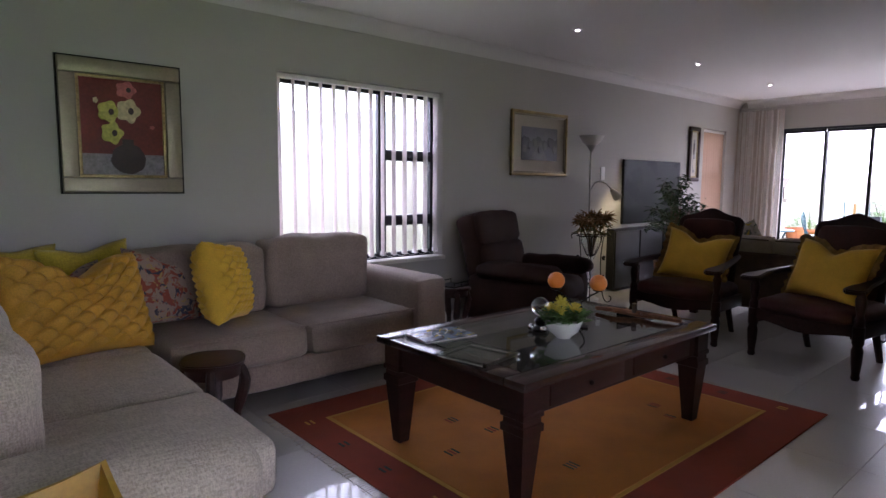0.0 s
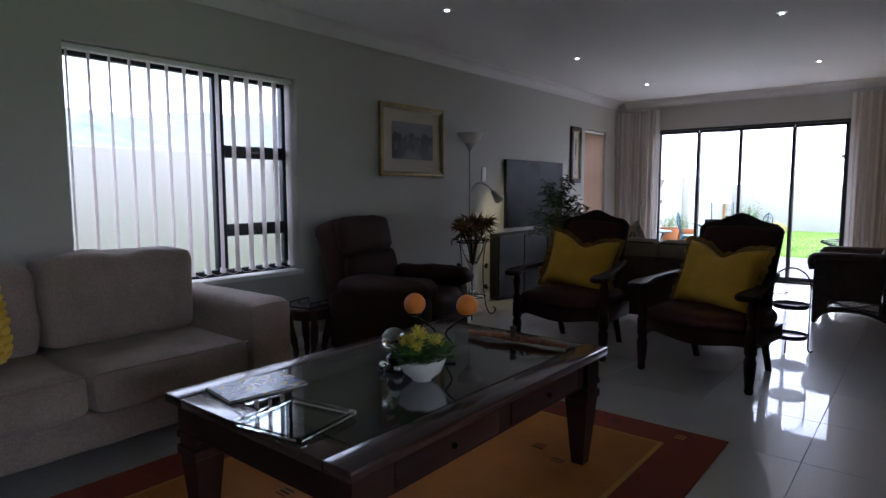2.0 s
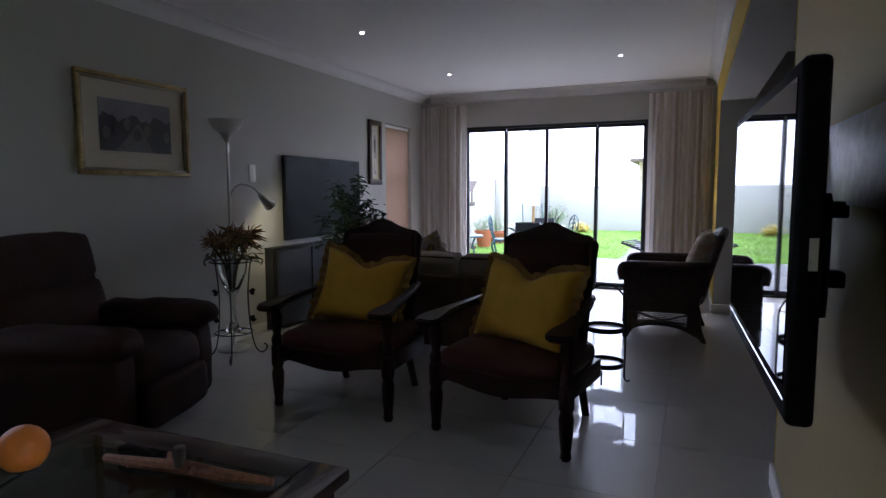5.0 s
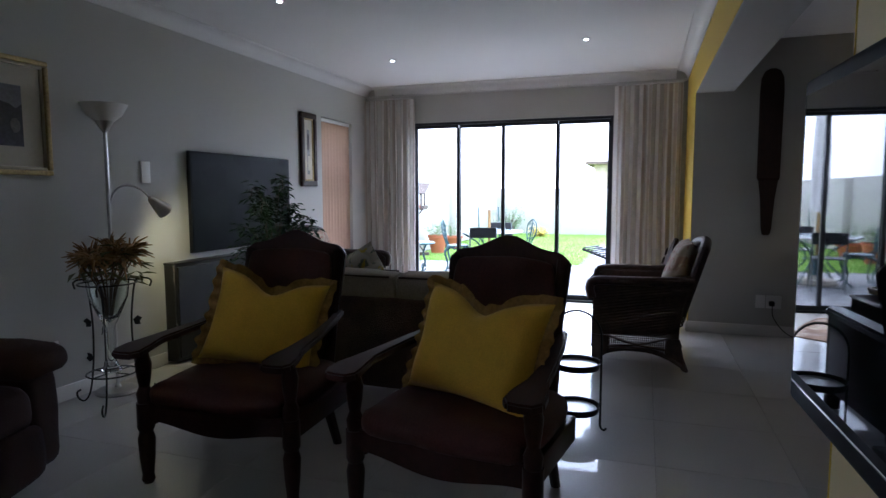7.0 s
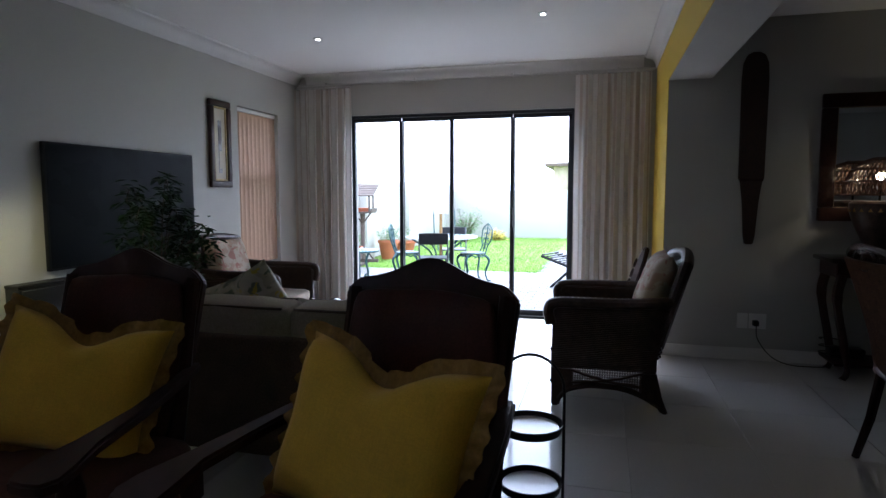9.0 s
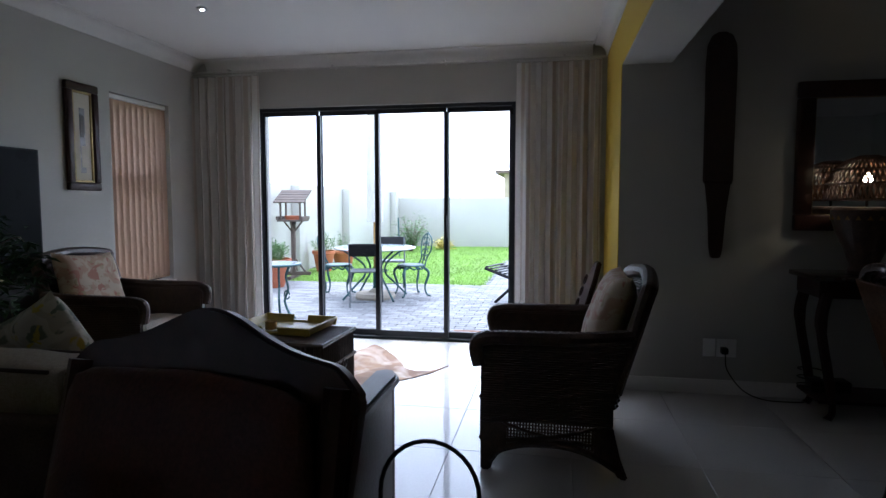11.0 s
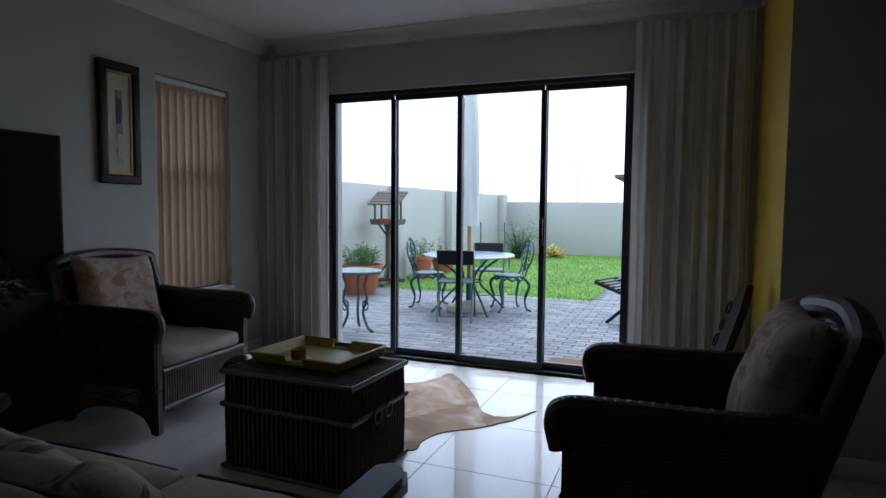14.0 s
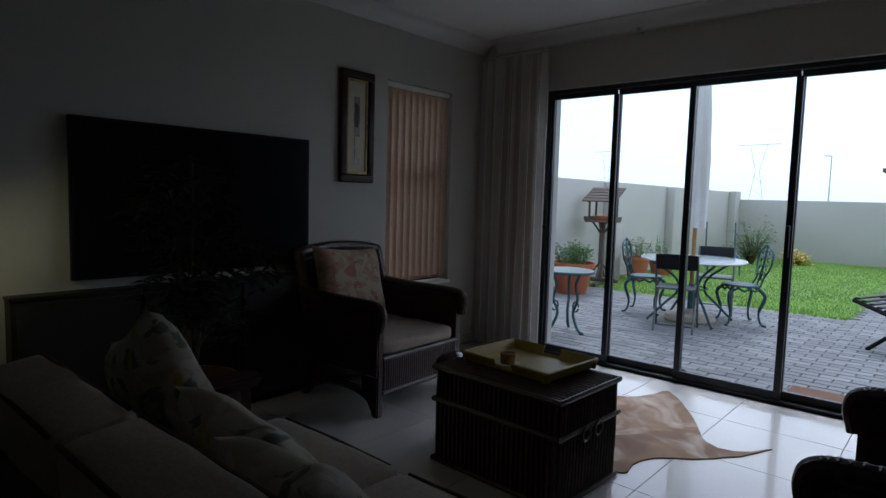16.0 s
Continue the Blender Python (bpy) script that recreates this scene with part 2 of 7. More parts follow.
M_STUCCO = mat("outer_wall_plaster", (0.47, 0.45, 0.41), 0.9, vary=0.07, scale=1.1, fine=60, bump=0.2, dist=0.004)
M_PAVER = mat("grey_paver", (0.21, 0.21, 0.215), 0.8, vary=0.18, scale=6, fine=130, bump=0.25, dist=0.003, piece=0.22)
M_PAVER2 = mat("grey_paver_far", (0.21, 0.21, 0.215), 0.8, vary=0.18, scale=6, fine=130, bump=0.25, dist=0.003, piece=0.22)
nt = M_PAVER2.node_tree
info = [n for n in nt.nodes if n.type == "OBJECT_INFO"][0]
geo = nt.nodes.new("ShaderNodeNewGeometry")
nt.links.new(geo.outputs["Random Per Island"], info.outputs["Random"].links[0].to_socket)
M_SAND = mat("joint_sand", (0.11, 0.105, 0.10), 0.95, vary=0.2, fine=120, bump=0.2)
M_SOIL = mat("lawn_soil", (0.17, 0.28, 0.05), 0.95, vary=0.3, scale=2.5, fine=60, bump=0.3)
M_GRASS = mat("grass_blade", (0.25, 0.40, 0.07), 0.7, vary=0.35, scale=1.3, fine=25, bump=0)
M_TERRA = mat("terracotta", (0.40, 0.12, 0.055), 0.75, vary=0.2, scale=6, fine=80, bump=0.1)
M_LEAF = mat("leaf_green", (0.085, 0.19, 0.045), 0.5, vary=0.5, scale=8, fine=30, bump=0)
M_LEAFD = mat("dark_leaf", (0.018, 0.045, 0.014), 0.6, spec=0.2, vary=0.5, scale=8, fine=30, bump=0)
M_BARK = mat("bark", (0.10, 0.07, 0.045), 0.9, vary=0.4, fine=50, bump=0.4)
M_OLDWOOD = mat("weathered_wood", (0.10, 0.075, 0.06), 0.85, vary=0.35, scale=6, fine=50, bump=0.3, stretch=(1, 1, 6))
M_PATINA = mat("green_cast_metal", (0.024, 0.075, 0.085), 0.5, metal=0.2, vary=0.4, fine=80, bump=0.15)
M_CANVAS = mat("umbrella_cover", (0.62, 0.60, 0.57), 0.8, vary=0.08, scale=6, bump=0.15, dist=0.01)
M_CONC = mat("concrete", (0.36, 0.32, 0.26), 0.9, vary=0.15, fine=90, bump=0.25)
M_ORANGE = mat("orange_peel", (0.72, 0.20, 0.012), 0.42, vary=0.1, fine=400, bump=0.3, dist=0.0015)
M_PORC = mat("white_porcelain", (0.72, 0.71, 0.69), 0.18, vary=0.03, bump=0, coat=0.3)
M_PETALY = mat("yellow_petal", (0.62, 0.50, 0.06), 0.6, vary=0.25, bump=0)
M_PROTEA = mat("dried_protea", (0.23, 0.13, 0.05), 0.8, vary=0.5, scale=15, bump=0.1)
M_MIRROR = mat("mirror_silver", (0.82, 0.83, 0.82), 0.02, metal=1.0, vary=0.0, bump=0)
M_COIR = mat("coir_mat", (0.16, 0.075, 0.04), 0.95, vary=0.3, fine=120, bump=0.4)
M_HILL = mat("far_hill", (0.14, 0.17, 0.14), 1.0, vary=0.3, scale=0.08, fine=0.5, bump=0)
M_BRICK = mat("pale_brick", (0.42, 0.34, 0.26), 0.9, vary=0.2, bump=0.2)
M_ROOF = mat("roof_tile", (0.13, 0.09, 0.075), 0.8, vary=0.2, bump=0.2)
M_SCREENMATT = mat("matt_screen", (0.006, 0.007, 0.009), 0.28, vary=0.0, bump=0, spec=0.03)
M_GALV = mat("pale_galvanised_steel", (0.6, 0.62, 0.64), 0.6, vary=0.05, bump=0)
M_BULB2 = glowing("reading_bulb_glow", (1.0, 0.86, 0.42), 150.0)
M_LED = glowing("downlight_glow", (1.0, 0.95, 0.88), 5.0)
M_BULB = glowing("bulb_glow", (1.0, 0.80, 0.45), 18.0)


# ---- builders ----
def thing(name, label, category, m=None, group="", kind=""):
    ob = new(name)
    ob.empty_display_size = 0.1
    if m is not None:
        ob.matrix_world = m
    return tagged(ob, label, category, group, kind)


def mesh_of(name, bm, material, smooth=30):
    me = bpy.data.meshes.new(name)
    bmesh.ops.recalc_face_normals(bm, faces=bm.faces)
    if smooth:
        lim = radians(smooth)
        for f in bm.faces:
            f.smooth = True
        for e in bm.edges:
            if len(e.link_faces) != 2 or e.calc_face_angle(0) > lim:
                e.smooth = False
    bm.to_mesh(me)
    bm.free()
    for x in material if isinstance(material, (list, tuple)) else [material]:
        me.materials.append(x)
    return me


def part(name, bm, material, parent=None, label="", smooth=30):
    ob = new(name, mesh_of(name, bm, material, smooth))
    if parent is not None:
        ob.parent = parent
    if label:
        ob["label"] = label
    return ob


def solo(name, bm, material, label, category, m=None, group="", kind="", smooth=30):
    ob = part(name, bm, material, None, "", smooth)
    if m is not None:
        ob.matrix_world = m
    return tagged(ob, label, category, group, kind)


def fixed(name, bm, material, label="", smooth=30):
    return tagged(part(name, bm, material, None, "", smooth), label, "", "", "structure")


def bx(x0, y0, z0, x1, y1, z1, bevel=0.0, seg=2, bm=None):
    """A box, bevelled; added to bm if given."""
    own = bmesh.new()
    bmesh.ops.create_cube(own, size=1, matrix=Matrix.Translation(((x0 + x1) / 2, (y0 + y1) / 2, (z0 + z1) / 2)) @ Matrix.Diagonal((abs(x1 - x0), abs(y1 - y0), abs(z1 - z0), 1)))
    if bevel:
        bmesh.ops.bevel(own, geom=own.edges[:], offset=bevel, segments=seg, affect="EDGES", profile=0.5)
    return join(bm, own)


def join(bm, own):
    if bm is None:
        return own
    me = bpy.data.meshes.new("tmp")
    own.to_mesh(me)
    own.free()
    bm.from_mesh(me)
    bpy.data.meshes.remove(me)
    return bm


def lathe(profile, seg=24, bm=None, at=(0, 0, 0), m=None):
    """Turn (radius, height) pairs round z."""
    own = bmesh.new()
    rings = []
    for r, z in profile:
        rings.append([own.verts.new((r * math.cos(2 * math.pi * i / seg) + at[0], r * math.sin(2 * math.pi * i / seg) + at[1], z + at[2])) for i in range(seg)])
    for a, b in zip(rings, rings[1:]):
        for i in range(seg):
            own.faces.new((a[i], a[(i + 1) % seg], b[(i + 1) % seg], b[i]))
    for ring in (rings[0], rings[-1]):
        own.faces.new(ring)
    bmesh.ops.remove_doubles(own, verts=own.verts, dist=1e-5)
    if m is not None:
        bmesh.ops.transform(own, matrix=m, verts=own.verts)
    return join(bm, own)


def tube(points, r, seg=8, bm=None, closed=False):
    """A rod along points; r may be one radius or one for each point."""
    own = bmesh.new()
    pts = [Vector(p) for p in points]
    n = len(pts)
    rings, up = [], None
    for i, p in enumerate(pts):
        a, b = pts[(i - 1) % n if closed else max(i - 1, 0)], pts[(i + 1) % n if closed else min(i + 1, n - 1)]
        d = (b - a).normalized()
        if up is None:
            up = Vector((0, 0, 1)) if abs(d.z) < 0.9 else Vector((1, 0, 0))
        side = d.cross(up).normalized()
        up = side.cross(d).normalized()
        rad = r[i] if isinstance(r, (list, tuple)) else r
        rings.append([own.verts.new(p + rad * (math.cos(2 * math.pi * k / seg) * side + math.sin(2 * math.pi * k / seg) * up)) for k in range(seg)])
    for i in range(n if closed else n - 1):
        a, b = rings[i], rings[(i + 1) % n]
        for k in range(seg):
            own.faces.new((a[k], a[(k + 1) % seg], b[(k + 1) % seg], b[k]))
    if not closed:
        own.faces.new(rings[0])
        own.faces.new(rings[-1])
    return join(bm, own)


def arc(cx, cz, r, a0, a1, n=12, y=0.0):
    return [(cx + r * math.cos(radians(a0 + (a1 - a0) * i / n)), y, cz + r * math.sin(radians(a0 + (a1 - a0) * i / n))) for i in range(n + 1)]


def curve_pts(ctrl, n=8):
    """A smooth line through control points."""
    c = [Vector(p) for p in ctrl]
    c = [c[0] * 2 - c[1]] + c + [c[-1] * 2 - c[-2]]
    out = []
    for i in range(1, len(c) - 2):
        for k in range(n):
            t = k / n
            out.append(0.5 * ((2 * c[i]) + (c[i + 1] - c[i - 1]) * t + (2 * c[i - 1] - 5 * c[i] + 4 * c[i + 1] - c[i + 2]) * t * t + (3 * c[i] - c[i - 1] - 3 * c[i + 1] + c[i + 2]) * t ** 3))
    out.append(c[-2])
    return out


def plate(outline, z0, z1, bm=None, bevel=0.0, m=None):
    """A flat piece with this (x, y) outline, from z0 to z1."""
    own = bmesh.new()
    f = own.faces.new([own.verts.new((x, y, z0)) for x, y in outline])
    r = bmesh.ops.extrude_face_region(own, geom=[f])
    bmesh.ops.translate(own, verts=[v for v in r["geom"] if isinstance(v, bmesh.types.BMVert)], vec=(0, 0, z1 - z0))
    if bevel:
        bmesh.ops.bevel(own, geom=[e for e in own.edges if e.calc_face_angle(0) > 0.6], offset=bevel, segments=2, affect="EDGES")
    if m is not None:
        bmesh.ops.transform(own, matrix=m, verts=own.verts)
    return join(bm, own)


def padded(x0, y0, z0, x1, y1, z1, r=0.06, puff=0.02, rough=0.004, seed=0, cut=5):
    """An upholstered block: rounded edges, swollen faces, small wrinkles."""
    bm = bx(x0, y0, z0, x1, y1, z1)
    bmesh.ops.subdivide_edges(bm, edges=bm.edges[:], cuts=cut * 2 + 1, use_grid_fill=True)
    c = Vector(((x0 + x1) / 2, (y0 + y1) / 2, (z0 + z1) / 2))
    h = Vector((abs(x1 - x0) / 2, abs(y1 - y0) / 2, abs(z1 - z0) / 2))
    r = min(r, h.x * 0.95, h.y * 0.95, h.z * 0.95)
    for v in bm.verts:
        d = v.co - c
        inner = Vector([max(-h[i] + r, min(h[i] - r, d[i])) for i in range(3)])
        q = d - inner
        if q.length > 1e-6:
            d = inner + q.normalized() * r
        u = [d[i] / h[i] for i in range(3)]
        grow = Vector((u[0] * (1 - u[1] ** 2) * (1 - u[2] ** 2), u[1] * (1 - u[0] ** 2) * (1 - u[2] ** 2), u[2] * (1 - u[0] ** 2) * (1 - u[1] ** 2)))
        d = d + grow * puff
        w = c + d
        v.co = w + Vector((noise.noise(w * 6 + Vector((seed, 0, 0))), noise.noise(w * 6 + Vector((0, seed, 9))), noise.noise(w * 7 + Vector((5, 0, seed))))) * rough * 2
    return bm


def pillow(w, h, t, seed=0, dent=0.0, n=18, quilt=0.0):
    """A scatter cushion in the x-z plane, standing on its lower edge; dent: how far the top is chopped in."""
    bm = bmesh.new()
    grids = []
    for side in (-1, 1):
        g = []
        for j in range(n + 1):
            row = []
            for i in range(n + 1):
                u, v = 2 * i / n - 1, 2 * j / n - 1
                ear = 1 - 0.09 * (1 - u * u) * abs(v) - 0.0
                ear2 = 1 - 0.09 * (1 - v * v) * abs(u)
                x = u * ear2 * w / 2
                z = h / 2 + v * ear * h / 2
                if v > -0.2:
                    z -= dent * math.exp(-(u * 2.6) ** 2) * ((v + 0.2) / 1.2)
                th = t / 2 * max(0, (1 - u ** 4) * (1 - v ** 4)) ** 0.5
                p = Vector((x, side * th, z))
                k = noise.noise(Vector((x * 7 + seed, z * 7, side * 2.0))) * 0.012 * (1 - max(abs(u), abs(v)) ** 6)
                k += quilt * (abs(math.sin(9.5 * (u + v)) * math.sin(9.5 * (u - v))) ** 0.5 - 0.5) * (1 - max(abs(u), abs(v)) ** 8)
                row.append(bm.verts.new(p + Vector((0, side * k, k * 0.4))))
            g.append(row)
        grids.append(g)
    for s, g in enumerate(grids):
        for j in range(n):
            for i in range(n):
                q = (g[j][i], g[j][i + 1], g[j + 1][i + 1], g[j + 1][i])
                bm.faces.new(q if s == 0 else q[::-1])
    bmesh.ops.remove_doubles(bm, verts=bm.verts, dist=1e-5)
    return bm


def ruffle(w, h, dent=0.0, out=0.035, seed=0):
    """The frilled edge of a pillow of that size."""
    bm = bmesh.new()
    a, b = [], []
    steps = 160
    for k in range(steps):
        s = 4 * k / steps
        side, f = int(s), 2 * (s - int(s)) - 1
        u, v = ((f, -1), (1, f), (-f, 1), (-1, -f))[side]
        x = u * (1 - 0.09 * (1 - v * v) * abs(u)) * w / 2
        z = h / 2 + v * (1 - 0.09 * (1 - u * u) * abs(v)) * h / 2
        if v > -0.2:
            z -= dent * math.exp(-(u * 2.6) ** 2) * ((v + 0.2) / 1.2)
        d = Vector((u ** 3, 0, v ** 3)).normalized() if abs(u) + abs(v) else Vector((1, 0, 0))
        o = out * (0.8 + 0.4 * noise.noise(Vector((k * 0.3, seed, 0))))
        a.append(((x, 0.0, z)))
        b.append((x + d.x * o, 0.012 * math.sin(k * 1.3 + seed), z + d.z * o))
    for th in (-0.003, 0.003):
        va = [bm.verts.new((p[0], p[1] + th, p[2])) for p in a]
        vb = [bm.verts.new((p[0], p[1] + th, p[2])) for p in b]
        for k in range(steps):
            bm.faces.new((va[k], va[(k + 1) % steps], vb[(k + 1) % steps], vb[k]))
    return bm


def ball(r, at=(0, 0, 0), bm=None, sub=3, squash=(1, 1, 1)):
    own = bmesh.new()
    bmesh.ops.create_icosphere(own, subdivisions=sub, radius=r, matrix=Matrix.Translation(at) @ Matrix.Diagonal((*squash, 1)))
    return join(bm, own)


def leaves(spots, size, seed, bm=None, slim=0.4, droop=0.3):
    """Many pointed leaves, folded along the middle, one at each spot."""
    rnd = random.Random(seed)
    verts, faces = [], []
    for p in spots:
        a = rnd.uniform(0, 6.283)
        d = Vector((math.cos(a), math.sin(a), rnd.uniform(-droop - 0.3, 0.5 - droop))).normalized()
        s = d.cross(Vector((0, 0, 1))).normalized()
        u = s.cross(d)
        l = size * rnd.uniform(0.7, 1.3)
        p = Vector(p)
        k = len(verts)
        verts += [p, p + d * l * 0.5 + s * l * slim * 0.5 + u * l * 0.06, p + d * l - u * l * 0.1, p + d * l * 0.5 - s * l * slim * 0.5 + u * l * 0.06]
        faces += [(k, k + 1, k + 2), (k, k + 2, k + 3)]
    me = bpy.data.meshes.new("tmp")
    me.from_pydata([tuple(v) for v in verts], [], faces)
    own = bmesh.new()
    own.from_mesh(me)
    bpy.data.meshes.remove(me)
    return join(bm, own)


# ---- structure ----
TOP = 2.55
YL, XD, YB = 4.97, 10.16, 1.25


def wall_with_holes(name, axis, at, thick, a0, a1, z0, z1, holes, material):
    """A wall across `axis` ('x' or 'y') from a0 to a1, with (a, b, low, high) openings cut through."""
    bm = bmesh.new()
    cuts = sorted({a0, a1, *[h[0] for h in holes], *[h[1] for h in holes]})
    for a, b in zip(cuts, cuts[1:]):
        spans, low = [], z0
        for h in sorted((h for h in holes if h[0] <= a and h[1] >= b), key=lambda h: h[2]):
            spans.append((low, h[2]))
            low = h[3]
        spans.append((low, z1))
        for lo, hi in spans:
            if hi - lo > 1e-4:
                if axis == "y":
                    bx(a, at, lo, b, at + thick, hi, bm=bm)
                else:
                    bx(at, a, lo, at + thick, b, hi, bm=bm)
    return fixed(name, bm, material, "", 0)


W1 = (2.53, 4.11, 0.62, 2.07)
W2 = (9.01, 9.72, 0.57, 2.08)
SD = (2.0, 4.38, 0.0, 2.11)
wall_with_holes("wall_north", "y", YL, 0.24, -0.6, 10.41, -0.1, TOP, [W1, W2], M_WALL)
wall_with_holes("wall_east", "x", XD, 0.25, 1.25, YL, -0.1, TOP, [SD], M_WALL)
fixed("wall_west", bx(-0.6, -3.0, -0.1, -0.4, YL, TOP), M_WALL, "", 0)
# Unseen partition, added to keep the south daylight off the dining side.
fixed("wall_light_shield", bx(2.9, -3.0, -0.1, 3.0, 0.93, TOP), M_WALL, "", 0)
# The south opening is out of view, added to daylight the sofas.
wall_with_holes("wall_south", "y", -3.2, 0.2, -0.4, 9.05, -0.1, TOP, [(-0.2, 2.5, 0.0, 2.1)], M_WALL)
fixed("wall_dining", bx(9.05, -3.0, -0.1, 9.25, YB - 0.004, TOP), M_WALL, "", 0)
fixed("wall_yellow", bx(9.25, 1.0, -0.1, XD + 0.25, YB - 0.004, TOP), M_WALL, "", 0)
fixed("wall_yellow_face", bx(9.05, YB - 0.004, 0, XD, YB + 0.001, TOP), M_YELLOW, "", 0)
fixed("beam", bx(-0.4, 0.94, 2.13, 9.05, YB - 0.004, TOP, 0.004, 1), M_WALL, "", 0)
fixed("beam_face", bx(-0.4, YB - 0.004, 2.133, 9.05, YB + 0.001, TOP), M_YELLOW, "", 0)
fixed("pier", bx(3.0, 0.93, -0.1, 5.2, 1.11, 2.13, 0.006, 2), M_PIER, "", 30)
fixed("pier_nook", bx(5.2, 1.1, 0.0, 5.206, 1.112, 2.13), M_YELLOW, "", 0)
fixed("ceiling", bx(-0.6, -3.2, TOP, 10.41, YL + 0.24, TOP + 0.15), M_CEIL, "", 0)
fixed("floor_base", bx(-0.4, -3.0, -0.12, XD + 0.2, YL, -0.006), M_GROUT, "", 0)


def cornice(name, p0, p1, inward):
    """A cove moulding along p0-p1 in the angle of wall and ceiling; inward: the direction into the room."""
    bm = bmesh.new()
    prof = [(0, -0.105), (0.008, -0.105), (0.012, -0.09)]
    prof += [(0.012 + 0.075 * (1 - math.cos(radians(a))), -0.09 + 0.075 * math.sin(radians(a))) for a in (15, 30, 45, 60, 75, 90)]
    prof += [(0.1, -0.012), (0.104, -0.0005), (0, -0.0005)]
    rows = [[bm.verts.new((p[0] + inward[0] * u, p[1] + inward[1] * u, TOP + v)) for u, v in prof] for p in (p0, p1)]
    for i in range(len(prof)):
        j = (i + 1) % len(prof)
        bm.faces.new((rows[0][i], rows[0][j], rows[1][j], rows[1][i]))
    bm.faces.new(rows[0])
    bm.faces.new(rows[1])
    fixed(name, bm, M_CORN, "", 40)


cornice("cornice_north", (-0.4, YL - 0.001), (XD, YL - 0.001), (0, -1))
cornice("cornice_east", (XD - 0.001, YB + 0.12), (XD - 0.001, YL - 0.11), (-1, 0))
cornice("cornice_beam", (-0.4, YB + 0.002), (XD, YB + 0.002), (0, 1))
cornice("cornice_west", (-0.399, 1.4), (-0.399, YL - 0.11), (1, 0))


def skirting(name, x0, y0, x1, y1):
    fixed(name, bx(x0, y0, 0.0, x1, y1, 0.095, 0.005, 2), M_SKIRT)


skirting("baseboard_north", -0.4, YL - 0.017, 6.69, YL - 0.001)
skirting("baseboard_north_2", 8.36, YL - 0.017, XD, YL - 0.001)
skirting("baseboard_east", XD - 0.017, SD[1] + 0.03, XD - 0.001, YL - 0.02)
skirting("baseboard_east_2", XD - 0.017, YB + 0.02, XD - 0.001, SD[0] - 0.03)
skirting("baseboard_dining", 9.033, -3.0, 9.049, YB + 0.016)
skirting("baseboard_yellow", 9.05, YB + 0.002, XD - 0.02, YB + 0.018)
skirting("baseboard_pier", 2.99, 1.111, 5.216, 1.127)
skirting("baseboard_pier_2", 5.2, 0.93, 5.216, 1.11)


# Windows
def window_1():
    x0, x1, z0, z1 = W1
    w = tagged(new("window_1"), "dark aluminium window with fixed pane and three top-hung panes", "window", "", "structure")
    y0, y1 = 5.09, 5.14
    xm = 3.53
    part("window_frame", bx(x0, y0, z0, x0 + 0.045, y1, z1, 0.004, 1), M_ALU, w)
    part("window_frame", bx(x1 - 0.05, y0, z0, x1, y1, z1, 0.004, 1), M_ALU, w)
    part("window_frame", bx(x0 + 0.045, y0, z1 - 0.06, x1 - 0.05, y1, z1, 0.004, 1), M_ALU, w)
    part("window_frame", bx(x0 + 0.045, y0, z0, x1 - 0.05, y1, z0 + 0.05, 0.004, 1), M_ALU, w)
    part("mullion", bx(xm - 0.04, y0 - 0.005, z0 + 0.05, xm + 0.04, y1 - 0.005, z1 - 0.06, 0.004, 1), M_ALU, w)
    for z in (0.95, 1.51):
        part("transom", bx(xm + 0.04, y0 - 0.006, z - 0.045, x1 - 0.05, y1 - 0.006, z + 0.045, 0.004, 1), M_ALU, w)
    for z in (0.905, 1.465):
        part("window_stay", bx(3.72, 5.06, z + 0.03, 3.86, 5.082, z + 0.045, 0.003, 1), M_ALU, w)
    part("window_sill", bx(x0 - 0.02, 4.945, z0 - 0.03, x1 + 0.02, y0, z0 + 0.004, 0.006, 2), M_SKIRT, w)
    for a, b, lo, hi in ((x0 + 0.045, xm - 0.04, z0 + 0.05, z1 - 0.06), (xm + 0.04, x1 - 0.05, z0 + 0.05, 0.905), (xm + 0.04, x1 - 0.05, 0.995, 1.465), (xm + 0.04, x1 - 0.05, 1.555, z1 - 0.06)):
        g = part("pane", bx(a - 0.004, 5.113, lo - 0.004, b + 0.004, 5.117, hi + 0.004), M_GLASS, w, "", 0)
        g.visible_shadow = False


def window_2():
    x0, x1, z0, z1 = W2
    w = tagged(new("window_2"), "narrow dark aluminium window behind a closed peach blind", "window", "", "structure")
    y0, y1 = 5.09, 5.14
    part("window_frame", bx(x0, y0, z0, x0 + 0.05, y1, z1, 0.004, 1), M_ALU, w)
    part("window_frame", bx(x1 - 0.05, y0, z0, x1, y1, z1, 0.004, 1), M_ALU, w)
    part("window_frame", bx(x0 + 0.05, y0, z1 - 0.05, x1 - 0.05, y1, z1, 0.004, 1), M_ALU, w)
    part("window_frame", bx(x0 + 0.05, y0, z0, x1 - 0.05, y1, z0 + 0.05, 0.004, 1), M_ALU, w)
    part("transom", bx(x0 + 0.05, y0, 1.40, x1 - 0.05, y1, 1.49, 0.004, 1), M_ALU, w)
    part("window_sill", bx(x0 - 0.01, 4.95, z0 - 0.02, x1 + 0.01, y0, z0 + 0.004, 0.005, 2), M_SKIRT, w)
    for lo, hi in ((z0 + 0.05, 1.40), (1.49, z1 - 0.05)):
        g = part("pane", bx(x0 + 0.046, 5.113, lo - 0.004, x1 - 0.046, 5.117, hi + 0.004), M_GLASS, w, "", 0)
        g.visible_shadow = False


